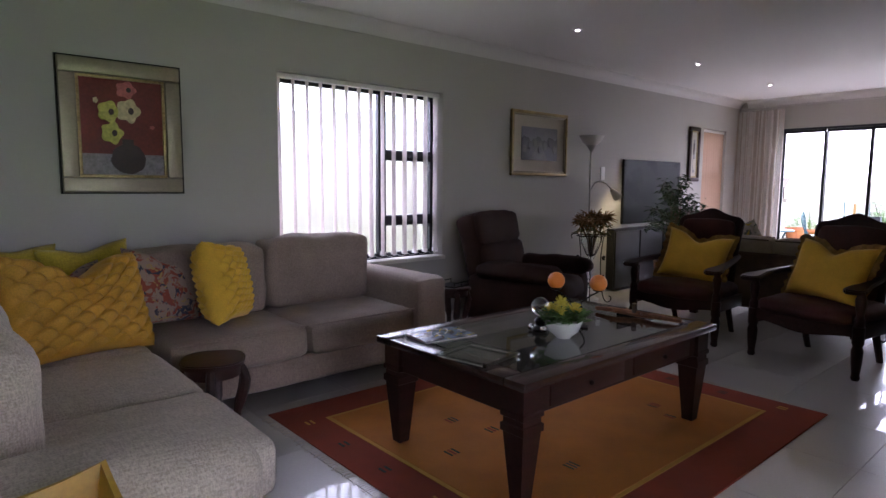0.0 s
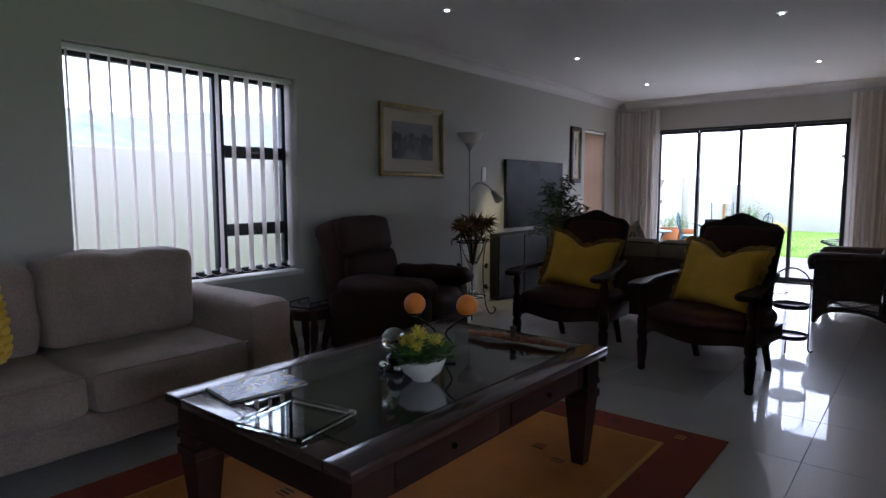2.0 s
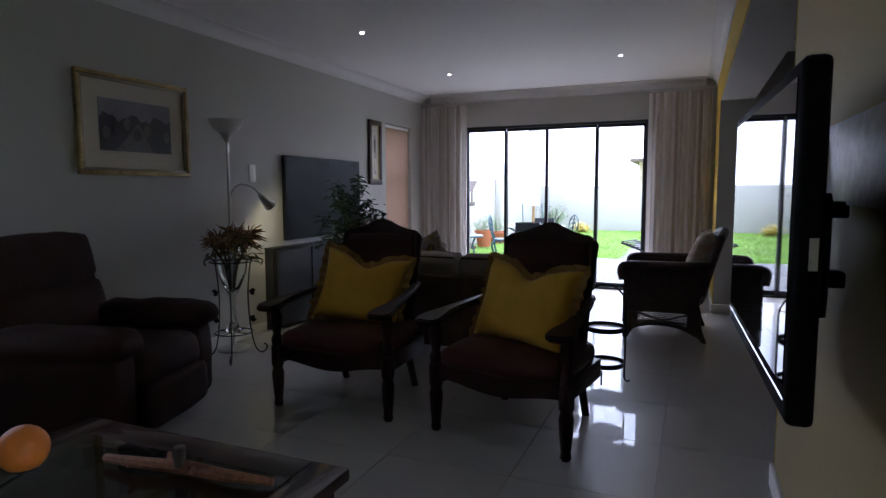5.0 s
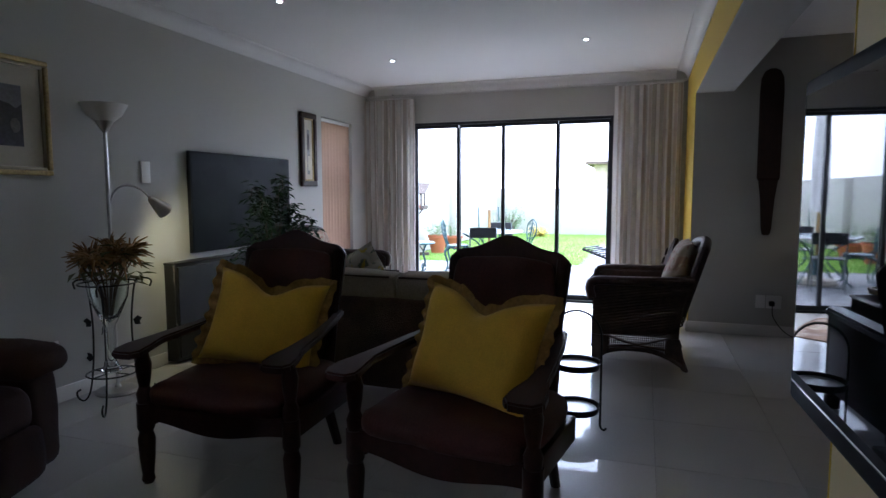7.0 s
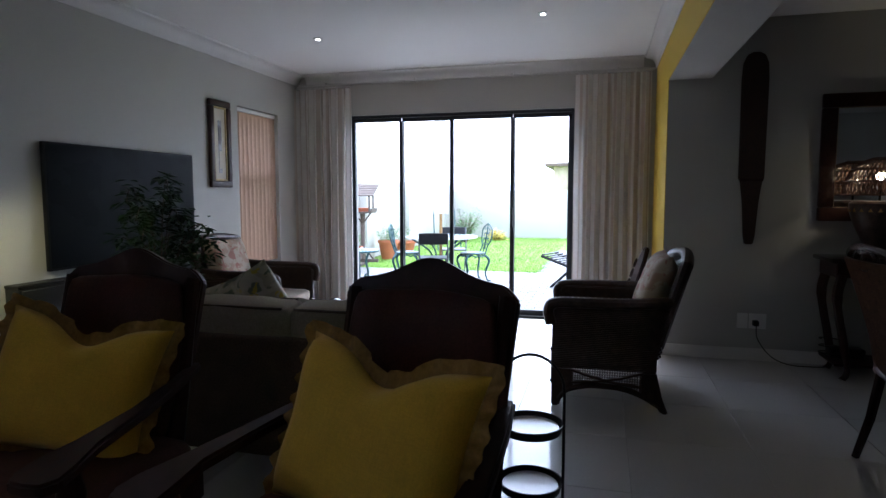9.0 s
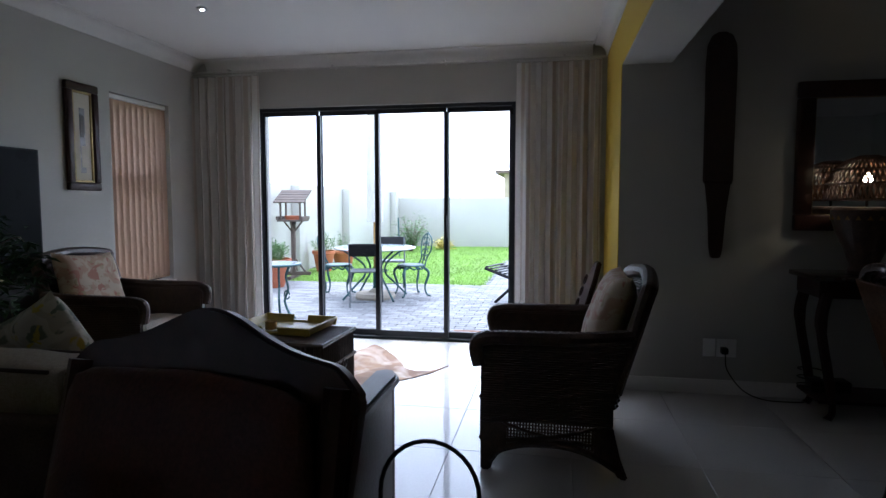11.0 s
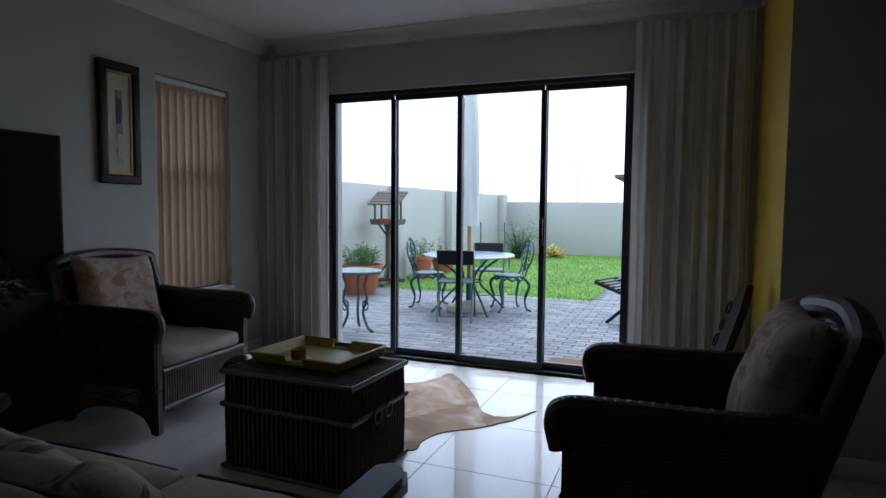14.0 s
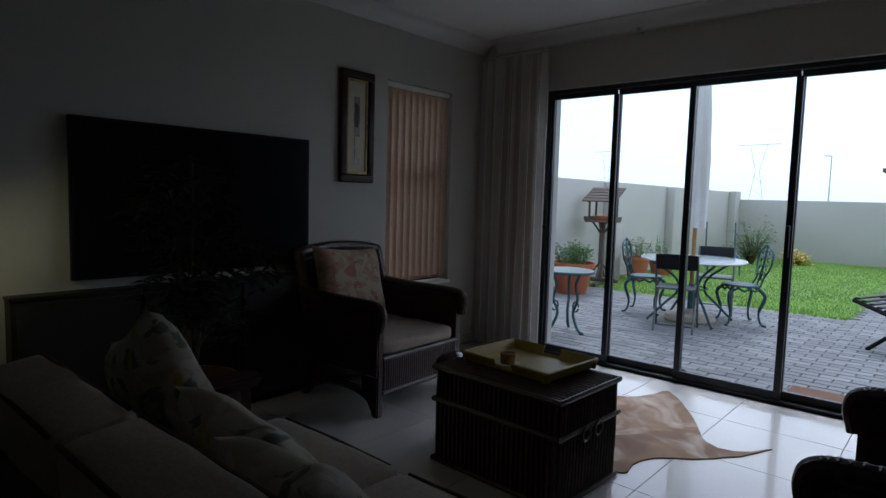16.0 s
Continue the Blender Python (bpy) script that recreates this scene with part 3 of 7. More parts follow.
def vane_blind(name, label, x0, x1, z0, z1, y, pitch, turn, material):
    b = thing(name, label, "window blind")
    part("headrail", bx(x0, y - 0.025, z1, x1, y + 0.02, z1 + 0.035, 0.004, 1), M_WHITE, b)
    n = int((x1 - x0) / pitch)
    wide = 0.089
    for i in range(n + 1):
        x = x0 + 0.03 + i * (x1 - x0 - 0.06) / n
        bm = bmesh.new()
        rows = []
        for z in (z0, z0 + 0.02, (z0 + z1) / 2, z1):
            row = []
            for k in range(7):
                u = k / 6 - 0.5
                bow = 0.006 * (1 - 4 * u * u)
                a = radians(turn + 1.5 * math.sin(i * 2.1))
                row.append(bm.verts.new((x + u * wide * math.cos(a) - bow * math.sin(a), y + u * wide * math.sin(a) + bow * math.cos(a), z)))
            rows.append(row)
        for r0, r1 in zip(rows, rows[1:]):
            for k in range(6):
                bm.faces.new((r0[k], r0[k + 1], r1[k + 1], r1[k]))
        part("vane", bm, material, b, "", 60)
        part("vane_weight", bx(x - 0.035, y - 0.003, z0 - 0.005, x + 0.035, y + 0.003, z0 + 0.025, 0.001, 1, None) if turn < 45 else bx(x - 0.003, y - 0.04, z0 - 0.005, x + 0.003, y + 0.04, z0 + 0.03, 0.001, 1), M_WHITE if turn > 45 else material, b)
    if turn > 45:
        for i in range(n):
            x = x0 + 0.03 + (i + 0.5) * (x1 - x0 - 0.06) / n
            h = (x1 - x0 - 0.06) / n / 2
            part("bead_chain", tube([(x - h, y - 0.035, z0 + 0.01), (x - h / 2, y - 0.035, z0 - 0.008), (x, y - 0.035, z0 - 0.014), (x + h / 2, y - 0.035, z0 - 0.008), (x + h, y - 0.035, z0 + 0.01)], 0.0025, 6), M_WHITE, b)


# Glazing for the added south opening, never in view.
def window_unseen():
    w = tagged(new("window_unseen"), "unseen dark aluminium glazed door, added to light the lounge", "glazed door", "", "structure")
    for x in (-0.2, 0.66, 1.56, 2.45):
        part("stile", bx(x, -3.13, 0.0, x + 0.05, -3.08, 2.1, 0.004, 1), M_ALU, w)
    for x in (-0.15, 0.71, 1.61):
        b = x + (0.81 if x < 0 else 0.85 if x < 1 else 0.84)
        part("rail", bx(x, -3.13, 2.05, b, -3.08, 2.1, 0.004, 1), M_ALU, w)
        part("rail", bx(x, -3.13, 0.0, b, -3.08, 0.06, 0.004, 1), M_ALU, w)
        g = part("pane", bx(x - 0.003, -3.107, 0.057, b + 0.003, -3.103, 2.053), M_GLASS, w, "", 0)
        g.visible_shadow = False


window_unseen()
window_1()
window_2()
vane_blind("vertical_blind", "sheer white vertical blind with its vanes turned open", 2.54, 4.10, 0.66, 2.03, 5.03, 0.118, 78, M_BLIND)
vane_blind("vertical_blind", "closed peach vertical blind lit from behind", 9.02, 9.71, 0.60, 2.04, 5.02, 0.076, -14, M_BLIND2)


def sliding_door():
    d = tagged(new("door_1"), "dark aluminium sliding glass door with four panels", "sliding door", "", "structure")
    y0, y1, _, z1 = SD
    x0, x1 = 10.2, 10.29
    part("door_frame", bx(x0, y0, 0.0, x1, y0 + 0.035, z1, 0.003, 1), M_ALU, d)
    part("door_frame", bx(x0, y1 - 0.035, 0.0, x1, y1, z1, 0.003, 1), M_ALU, d)
    part("door_head", bx(x0, y0 + 0.035, z1 - 0.03, x1, y1 - 0.035, z1, 0.003, 1), M_ALU, d)
    part("door_track", bx(x0 - 0.01, y0 + 0.035, -0.01, x1 + 0.02, y1 - 0.035, 0.022, 0.003, 1), M_ALU, d)
    ys = [y0 + 0.035, 2.61, 3.25, 3.80, y1 - 0.035]
    for i in range(4):
        a, b = ys[i], ys[i + 1]
        x = 10.215 if i in (1, 3) else 10.25
        leaf = part("door_leaf", bx(x, a + (0 if i == 0 else -0.02), 0.022, x + 0.03, b + (0.02 if i < 3 else 0), 0.075, 0.002, 1), M_ALU, d)
        part("rail", bx(x, a, 2.04, x + 0.03, b, 2.079, 0.002, 1), M_ALU, leaf)
        w = 0.022
        part("stile", bx(x + 0.001, a - (0 if i == 0 else 0.018), 0.075, x + 0.029, a + w, 2.04, 0.002, 1), M_ALU, leaf)
        part("stile", bx(x + 0.001, b - w, 0.075, x + 0.029, b + (0.018 if i < 3 else 0), 2.04, 0.002, 1), M_ALU, leaf)
        g = part("pane", bx(x + 0.013, a + w - 0.002, 0.073, x + 0.017, b - w + 0.002, 2.042), M_GLASS, leaf, "", 0)
        g.visible_shadow = False
    part("handle", bx(10.175, 2.60, 0.93, 10.214, 2.625, 1.13, 0.006, 2), M_BLACK, d)
    part("lock", bx(10.19, 2.02, 2.0, 10.2, 2.05, 2.05, 0.002, 1), M_BLACK, d)
    part("lock", bx(10.185, 4.345, 1.02, 10.2, 4.38, 1.045, 0.002, 1), M_BLACK, d)


sliding_door()


def curtain(y0, y1, ztop, seed, label):
    c = thing("curtain", label, "curtain", group="curtains at the sliding door")
    bm = bmesh.new()
    uv = bm.loops.layers.uv.new("UVMap")
    n, rows = 150, 14
    folds = (y1 - y0) / 0.085
    grid = []
    for j in range(rows + 1):
        f = j / rows
        z = 0.015 + (ztop - 0.015) * f
        row = []
        for i in range(n + 1):
            u = i / n
            ph = 2 * math.pi * folds * u + 0.9 * noise.noise(Vector((u * 5, seed, f * 0.6)))
            amp = 0.034 + 0.012 * noise.noise(Vector((u * 9, f * 1.5, seed))) - 0.012 * f ** 6
            y = y0 + (y1 - y0) * u + 0.012 * math.sin(ph * 2) + 0.012 * noise.noise(Vector((u * 4, f * 2, seed + 3)))
            row.append(bm.verts.new((10.07 + amp * math.sin(ph), y, z)))
        grid.append(row)
    for j in range(rows):
        for i in range(n):
            fc = bm.faces.new((grid[j][i], grid[j][i + 1], grid[j + 1][i + 1], grid[j + 1][i]))
            for lp, (du, dv) in zip(fc.loops, ((0, 0), (1, 0), (1, 1), (0, 1))):
                lp[uv].uv = ((i + du) / n * (y1 - y0) * 1.9, (j + dv) / rows)
    part("drape", bm, M_CURTAIN, c, "", 60)
    head = tube([(10.07, y0 + 0.01, ztop + 0.012), (10.07, y1 - 0.01, ztop + 0.012)], 0.010, 6)
    part("heading_tape", head, M_STEEL, c)


curtain(4.30, 4.95, 2.385, 1.0, "long beige curtain with fine brown stripes, drawn aside")
curtain(1.29, 1.98, 2.40, 7.0, "long striped beige curtain hanging against the yellow wall")
rod = thing("curtain_rail", "thin double metal curtain rail under the cornice", "curtain rail")
for y, z in ((10.07, 2.425), (10.11, 2.44)):
    part("rail", tube([(y, 1.27, z), (y, 4.95, z)], 0.008, 8), M_STEEL, rod)
for y in (1.6, 2.6, 3.6, 4.6):
    part("bracket", bx(10.06, y - 0.008, 2.43, 10.16, y + 0.008, 2.455, 0.002, 1), M_STEEL, rod)

# Downlights
for i, (x, y) in enumerate(((4.75, 4.015), (6.83, 4.015), (8.75, 4.02), (6.39, 2.13), (8.53, 2.155), (2.7, 4.0), (4.3, 2.13))):
    d = thing("downlight", "small round recessed ceiling light, switched on", "ceiling light", pose(x, y, TOP), "downlights in the ceiling")
    part("trim_ring", lathe([(0.020, -0.001), (0.038, -0.001), (0.04, -0.006), (0.020, -0.010)], 24), M_STEEL, d)
    part("lens", lathe([(0.0, -0.0102), (0.016, -0.0102), (0.016, -0.0125), (0.0, -0.0135)], 20), M_LED, d)


# ---- lounge by the window ----
def sofa_by_wall():
    s = thing("sofa", "taupe fabric two-seat sofa section with loose back cushions, against the wall", "sofa")
    part("base", padded(1.42, 3.98, 0.09, 3.18, 4.85, 0.27, 0.03, 0.0, 0.002, 1, 6), M_SOFA, s)
    part("arm", padded(2.96, 3.88, 0.08, 3.22, 4.88, 0.645, 0.045, 0.010, 0.003, 2, 6), M_SOFA, s)
    part("back", padded(1.42, 4.68, 0.27, 2.98, 4.9, 0.78, 0.06, 0.01, 0.003, 3, 6), M_SOFA, s)
    for i, (a, b) in enumerate(((1.42, 2.19), (2.2, 2.965))):
        part("seat_cushion", padded(a, 3.9, 0.265, b, 4.62, 0.455, 0.05, 0.018, 0.004, 5 + i, 7), M_SOFA, s)
        part("back_cushion", padded(a + 0.01, 4.44, 0.45, b - 0.01, 4.70, 0.90 - 0.03 * (1 - i), 0.045, 0.022, 0.010, 9 + i, 7), M_SOFA, s)
        part("piping", tube([(a + 0.015, 3.905, 0.452), (b - 0.015, 3.905, 0.452)], 0.005, 6), M_SOFA, s)
    for x in (1.5, 3.1):
        for y in (4.05, 4.78):
            part("foot", lathe([(0.022, 0), (0.03, 0.09)], 12, None, (x, y, 0)), M_MAHOG, s)


def sofa_side():
    s = thing("sofa", "light grey chenille sofa with wide padded arm and scatter cushions", "sofa")
    part("base", padded(0.4, 2.25, 0.08, 1.33, 4.82, 0.27, 0.03, 0.0, 0.002, 1, 6), M_CHENILLE, s)
    part("arm", padded(0.40, 2.20, 0.07, 1.17, 2.56, 0.635, 0.11, 0.012, 0.003, 2, 8), M_CHENILLE, s)
    part("back", padded(0.32, 2.5, 0.2, 0.56, 4.84, 0.80, 0.07, 0.01, 0.003, 3, 6), M_CHENILLE, s)
    for i, (a, b) in enumerate(((2.57, 3.2), (3.21, 3.92), (3.93, 4.8))):
        part("seat_cushion", padded(0.56, a, 0.265, 1.36, b, 0.46, 0.05, 0.018, 0.0015, 15 + i, 7), M_CHENILLE, s)
        part("back_cushion", padded(0.50, a + 0.01, 0.45, 0.74, b - 0.01, 0.86, 0.08, 0.03, 0.008, 19 + i, 7), M_CHENILLE, s)
    for x in (0.47, 1.25):
        for y in (2.35, 4.7):
            part("foot", lathe([(0.022, 0), (0.03, 0.08)], 12, None, (x, y, 0)), M_MAHOG, s)


sofa_by_wall()
sofa_side()


def cushion(label, material, w, h, t, m, seed, dent=0.0, frill=None, smock=False):
    c = thing("scatter_cushion", label, "cushion", m)
    part("pillow", pillow(w, h, t, seed, dent, 84 if smock else 18, 0.045 if smock else 0.0), material, c, "", 80)
    if frill:
        part("ruffle", ruffle(w, h, dent, 0.05, seed), frill, c, "frilled tan edge", 80)
    return c


def lean(x, y, z, back=15, turn=0, roll=0):
    """A cushion's place: foot at (x, y, z), top tipped back, front turned from -y by turn."""
    return pose(x, y, z, 0, 0, turn) @ pose(0, 0, 0, -back, roll, 0)


cushion("large golden smocked satin cushion, dented at the top", M_YSMOCK, 0.72, 0.50, 0.26, lean(1.08, 3.92, 0.462, 20, 26, 4), 3, 0.11, None, True)
cushion("yellow and gold smocked cushion standing on the sofa seat", M_YCUSH, 0.48, 0.47, 0.22, lean(1.86, 4.22, 0.462, 12, 52, 8), 5, 0.0, None, True)
cushion("printed red and cream cushion with dark figures", M_PRINT, 0.46, 0.44, 0.16, lean(1.56, 4.40, 0.462, 16, 15, 6), 8, 0.06)
cushion("ribbed lime yellow cushion against the sofa back", M_LIME, 0.48, 0.48, 0.15, lean(0.90, 4.60, 0.466, 14, 22, 3), 11, 0.02)
cushion("ribbed lime yellow cushion against the sofa back", M_LIME, 0.48, 0.47, 0.15, lean(1.26, 4.58, 0.466, 14, 10, -4), 13, 0.03)
cushion("printed navy and cream cushion between yellow ones", M_PRINT, 0.42, 0.38, 0.14, lean(1.12, 4.36, 0.464, 16, 20, -5), 17, 0.05)


def small_table(name, label, x, y, top, r, legs=4):
    s = thing(name, label, "side table", pose(x, y, 0, 0, 0, 20))
    outline = []
    for k in range(48):
        a = 2 * math.pi * k / 48
        q = r * (1 + 0.05 * math.cos(4 * a))
        outline.append((q * math.cos(a), q * math.sin(a)))
    part("tabletop", plate(outline, top - 0.025, top, None, 0.006), M_MAHOG, s)
    part("apron", lathe([(r * 0.82, top - 0.08), (r * 0.85, top - 0.026)], 24), M_MAHOG, s)
    for k in range(legs):
        a = 2 * math.pi * (k + 0.5) / legs
        c, d = math.cos(a), math.sin(a)
        part("leg", tube(curve_pts([(c * r * 0.72, d * r * 0.72, top - 0.03), (c * r * 0.92, d * r * 0.92, top * 0.72), (c * r * 0.66, d * r * 0.66, top * 0.3), (c * r * 0.78, d * r * 0.78, 0.03), (c * r * 0.95, d * r * 0.95, 0.014)], 5), [0.024] * 5 + [0.028] * 4 + [0.02] * 3 + [0.015] * 5 + [0.013] * 3 + [0.012], 8), M_MAHOG, s)
    return s


small_table("side_table", "small dark carved wooden table with curved legs by the sofa", 1.56, 3.70, 0.425, 0.155)
small_table("side_table", "small dark wooden table between sofa and recliner", 3.82, 4.50, 0.43, 0.15)
tray = thing("magazine_rack", "small black metal caddy on the wooden side table", "caddy", pose(3.82, 4.50, 0.43, 0, 0, 12))
part("tray_base", bx(-0.1, -0.09, 0.0, 0.1, 0.09, 0.012, 0.003, 1), M_BLACK, tray)
for y in (-0.088, 0.088):
    part("rim", tube([(-0.1, y, 0.04), (0.1, y, 0.04)], 0.004, 6), M_BLACK, tray)
    for x in (-0.095, 0.0, 0.095):
        part("rim_post", tube([(x, y, 0.01), (x, y, 0.04)], 0.003, 6), M_BLACK, tray)

yt = thing("side_table", "low wooden table beside the chenille sofa arm", "side table", pose(0.555, 1.95, 0))
part("tabletop", bx(-0.24, -0.26, 0.53, 0.26, 0.24, 0.56, 0.006, 2), M_MAHOGTOP, yt)
for x in (-0.2, 0.22):
    for y in (-0.22, 0.2):
        part("leg", bx(x - 0.02, y - 0.02, 0, x + 0.02, y + 0.02, 0.53, 0.004, 1), M_MAHOG, yt)


def scallop_tray():
    t = thing("serving_tray", "ochre yellow wooden tray with scalloped rim", "tray", pose(0.555, 1.98, 0.56))
    part("tray_base", bx(-0.24, -0.24, 0.0, 0.23, 0.24, 0.012, 0.003, 1), M_TRAYYEL, t)
    n = 24
    for side in range(4):
        bm = bmesh.new()
        rows = []
        for i in range(n + 1):
            u = i / n
            z = 0.085 + 0.035 * abs(2 * u - 1) ** 2.2
            quad = []
            for o, zz in ((0.0, 0.012), (0.018, z), (0.03, z), (0.012, 0.012)):
                l = 0.225 + o
                p = (-l + 2 * l * u, -0.225 - o)
                p = (p, (-p[1], p[0]), (-p[0], -p[1]), (p[1], -p[0]))[side]
                quad.append(bm.verts.new((p[0], p[1], zz)))
            rows.append(quad)
        for a, b in zip(rows, rows[1:]):
            for k in range(4):
                bm.faces.new((a[k], a[(k + 1) % 4], b[(k + 1) % 4], b[k]))
        part("rim", bm, M_TRAYYEL, t)


scallop_tray()


# Rug with the coffee table
def rug():
    r = thing("rug", "handwoven red and orange wool rug with small dark motifs", "rug")
    x0, x1, y0, y1 = 1.90, 4.28, 1.88, 3.86
    part("border", bx(x0, y0, 0.0006, x1, y1, 0.009, 0.003, 1), M_RUGRED, r)
    i0, i1, j0, j1 = x0 + 0.22, x1 - 0.22, y0 + 0.24, y1 - 0.24
    part("line", bx(i0, j0, 0.009, i1, j1, 0.0108), M_RUGLINE, r)
    part("field", bx(i0 + 0.022, j0 + 0.022, 0.0108, i1 - 0.022, j1 - 0.022, 0.0125), M_RUGOR, r)
    rn = random.Random(3)
    for k in range(8):
        x, y = rn.uniform(i0 + 0.15, i1 - 0.15), rn.uniform(j0 + 0.1, j1 - 0.1)
        for q in range(rn.choice((2, 3))):
            part("motif", bx(x + q * 0.022, y - 0.03, 0.0125, x + q * 0.022 + 0.011, y + 0.03, 0.0137), rn.choice((M_RUGDARK, M_RUGRED, M_LEAFD)), r)
    for k in range(10):
        side = k % 2
        x = x0 + 0.10 if side else x1 - 0.12
        y = y0 + 0.2 + 0.17 * k
        for q in range(2):
            part("motif", bx(x + q * 0.03, y - 0.025, 0.009, x + q * 0.03 + 0.012, y + 0.025, 0.0104), M_RUGDARK if k % 3 else M_RUGLINE, r)
    bm = bmesh.new()
    for x, s in ((x0, -1), (x1, 1)):
        for k in range(130):
            y = y0 + (y1 - y0) * (k + 0.5) / 130
            dx, dy = s * rn.uniform(0.035, 0.06), rn.uniform(-0.012, 0.012)
            tube([(x, y, 0.005), (x + dx * 0.6, y + dy * 0.3, 0.006), (x + dx, y + dy, 0.003)], 0.0022, 4, bm)
    part("fringe", bm, M_TASSEL, r)["kind"] = "stuff"


rug()


def coffee_table():
    t = thing("coffee_table", "dark mahogany coffee table with inset glass top and tapered legs", "coffee table", pose(2.935, 2.735, 0.012))
    hx, hy, z = 0.765, 0.475, 0.525
    w = 0.11
    for a, b, c, d in ((-hx, -hy, hx, -hy + w), (-hx, hy - w, hx, hy), (-hx, -hy + w, -hx + w, hy - w), (hx - w, -hy + w, hx, hy - w)):
        part("top_frame", bx(a, b, z - 0.035, c, d, z, 0.006, 2), M_MAHOGTOP, t)
    part("shelf", bx(-hx + 0.06, -hy + 0.06, z - 0.115, hx - 0.06, hy - 0.06, z - 0.10), M_MAHOG, t)
    g = part("glass_top", bx(-hx + w - 0.004, -hy + w - 0.004, z - 0.007, hx - w + 0.004, hy - w + 0.004, z + 0.001, 0.001, 1), M_TABLEGLASS, t)
    g.visible_shadow = False
    for y in (-hy + 0.05, hy - 0.07):
        part("apron", bx(-hx + 0.06, y, z - 0.16, hx - 0.06, y + 0.02, z - 0.036, 0.003, 1), M_MAHOG, t)
        for x in (-0.3, 0.3):
            part("drawer_front", bx(x - 0.26, y - 0.008 if y < 0 else y + 0.012, z - 0.145, x + 0.26, y + 0.008 if y < 0 else y + 0.028, z - 0.05, 0.004, 2), M_MAHOG, t)
            part("knob", ball(0.012, (x, y - 0.016 if y < 0 else y + 0.036, z - 0.1), None, 2), M_IRON, t)
    for x in (-hx + 0.05, hx - 0.07):
        part("apron", bx(x, -hy + 0.07, z - 0.16, x + 0.02, hy - 0.07, z - 0.036, 0.003, 1), M_MAHOG, t)
    for x in (-hx + 0.085, hx - 0.085):
        for y in (-hy + 0.085, hy - 0.085):
            bm = bmesh.new()
            prof = [(0.0, 0.028), (0.27, 0.05), (0.30, 0.052), (0.305, 0.06), (0.335, 0.06), (0.34, 0.052), (0.36, 0.052), (0.365, 0.06), (0.385, 0.06), (0.39, 0.055), (z - 0.036, 0.055)]
            rows = [[bm.verts.new((x + sx * h, y + sy * h, zz)) for sx, sy in ((-1, -1), (1, -1), (1, 1), (-1, 1))] for zz, h in prof]
            for a, b in zip(rows, rows[1:]):
                for k in range(4):
                    bm.faces.new((a[k], a[(k + 1) % 4], b[(k + 1) % 4], b[k]))
            bm.faces.new(rows[0])
            bm.faces.new(rows[-1])
            part("leg", bm, M_MAHOG, t, "", 20)


M_TABLEGLASS = clear("table_glass", (0.75, 0.85, 0.82), 0.0, 1.5)
coffee_table()
TZ = 0.5385

# On the coffee table
bowl = thing("flower_bowl", "white porcelain bowl of yellow pincushion flowers", "flower bowl", pose(2.83, 2.60, TZ))
part("bowl", lathe([(0.0, 0.0), (0.035, 0.0), (0.04, 0.008), (0.072, 0.035), (0.088, 0.075), (0.090, 0.085), (0.085, 0.085), (0.066, 0.038), (0.0, 0.02)], 32), M_PORC, bowl)
rn = random.Random(8)
spots = []
for k in range(420):
    a, r = rn.uniform(0, 6.283), 0.1 * rn.random() ** 0.5
    spots.append((r * math.cos(a), r * math.sin(a), 0.075 + 0.07 * rn.random() * (1 - r * 4)))
part("foliage", leaves(spots, 0.055, 5, None, 0.35, -0.3), M_LEAF, bowl, "green leaves", 0)
for k, (x, y, z) in enumerate(((0.0, 0.02, 0.165), (-0.05, -0.02, 0.135), (0.04, -0.035, 0.135), (0.05, 0.04, 0.13), (-0.03, 0.055, 0.13))):
    bm = ball(0.016, (x, y, z), None, 2)
    for q in range(60):
        v = Vector((rn.gauss(0, 1), rn.gauss(0, 1), rn.gauss(0.5, 0.8))).normalized()
        c = Vector((x, y, z))
        tube([c + v * 0.012, c + v * 0.034 + Vector((0, 0, 0.004))], [0.0022, 0.0014], 4, bm)
    part("flower", bm, M_PETALY, bowl, "", 0)

snow = thing("glass_ornament", "clear glass globe on a dark ornamental foot", "ornament", pose(2.845, 2.755, TZ))
part("globe", lathe([(0.0, 0.075)] + [(0.048 * math.cos(radians(a)), 0.122 + 0.048 * math.sin(radians(a))) for a in range(-75, 90, 15)] + [(0.0, 0.17)], 24), M_VASEGLASS, snow)
part("foot", lathe([(0.04, 0), (0.042, 0.012), (0.022, 0.03), (0.03, 0.055), (0.012, 0.075)], 20), M_IRON, snow)
for a in (0, 120, 240):
    part("pebble", ball(0.018, (0.045 * math.cos(radians(a)), 0.045 * math.sin(radians(a)), 0.018), None, 2), M_CHROME, snow)


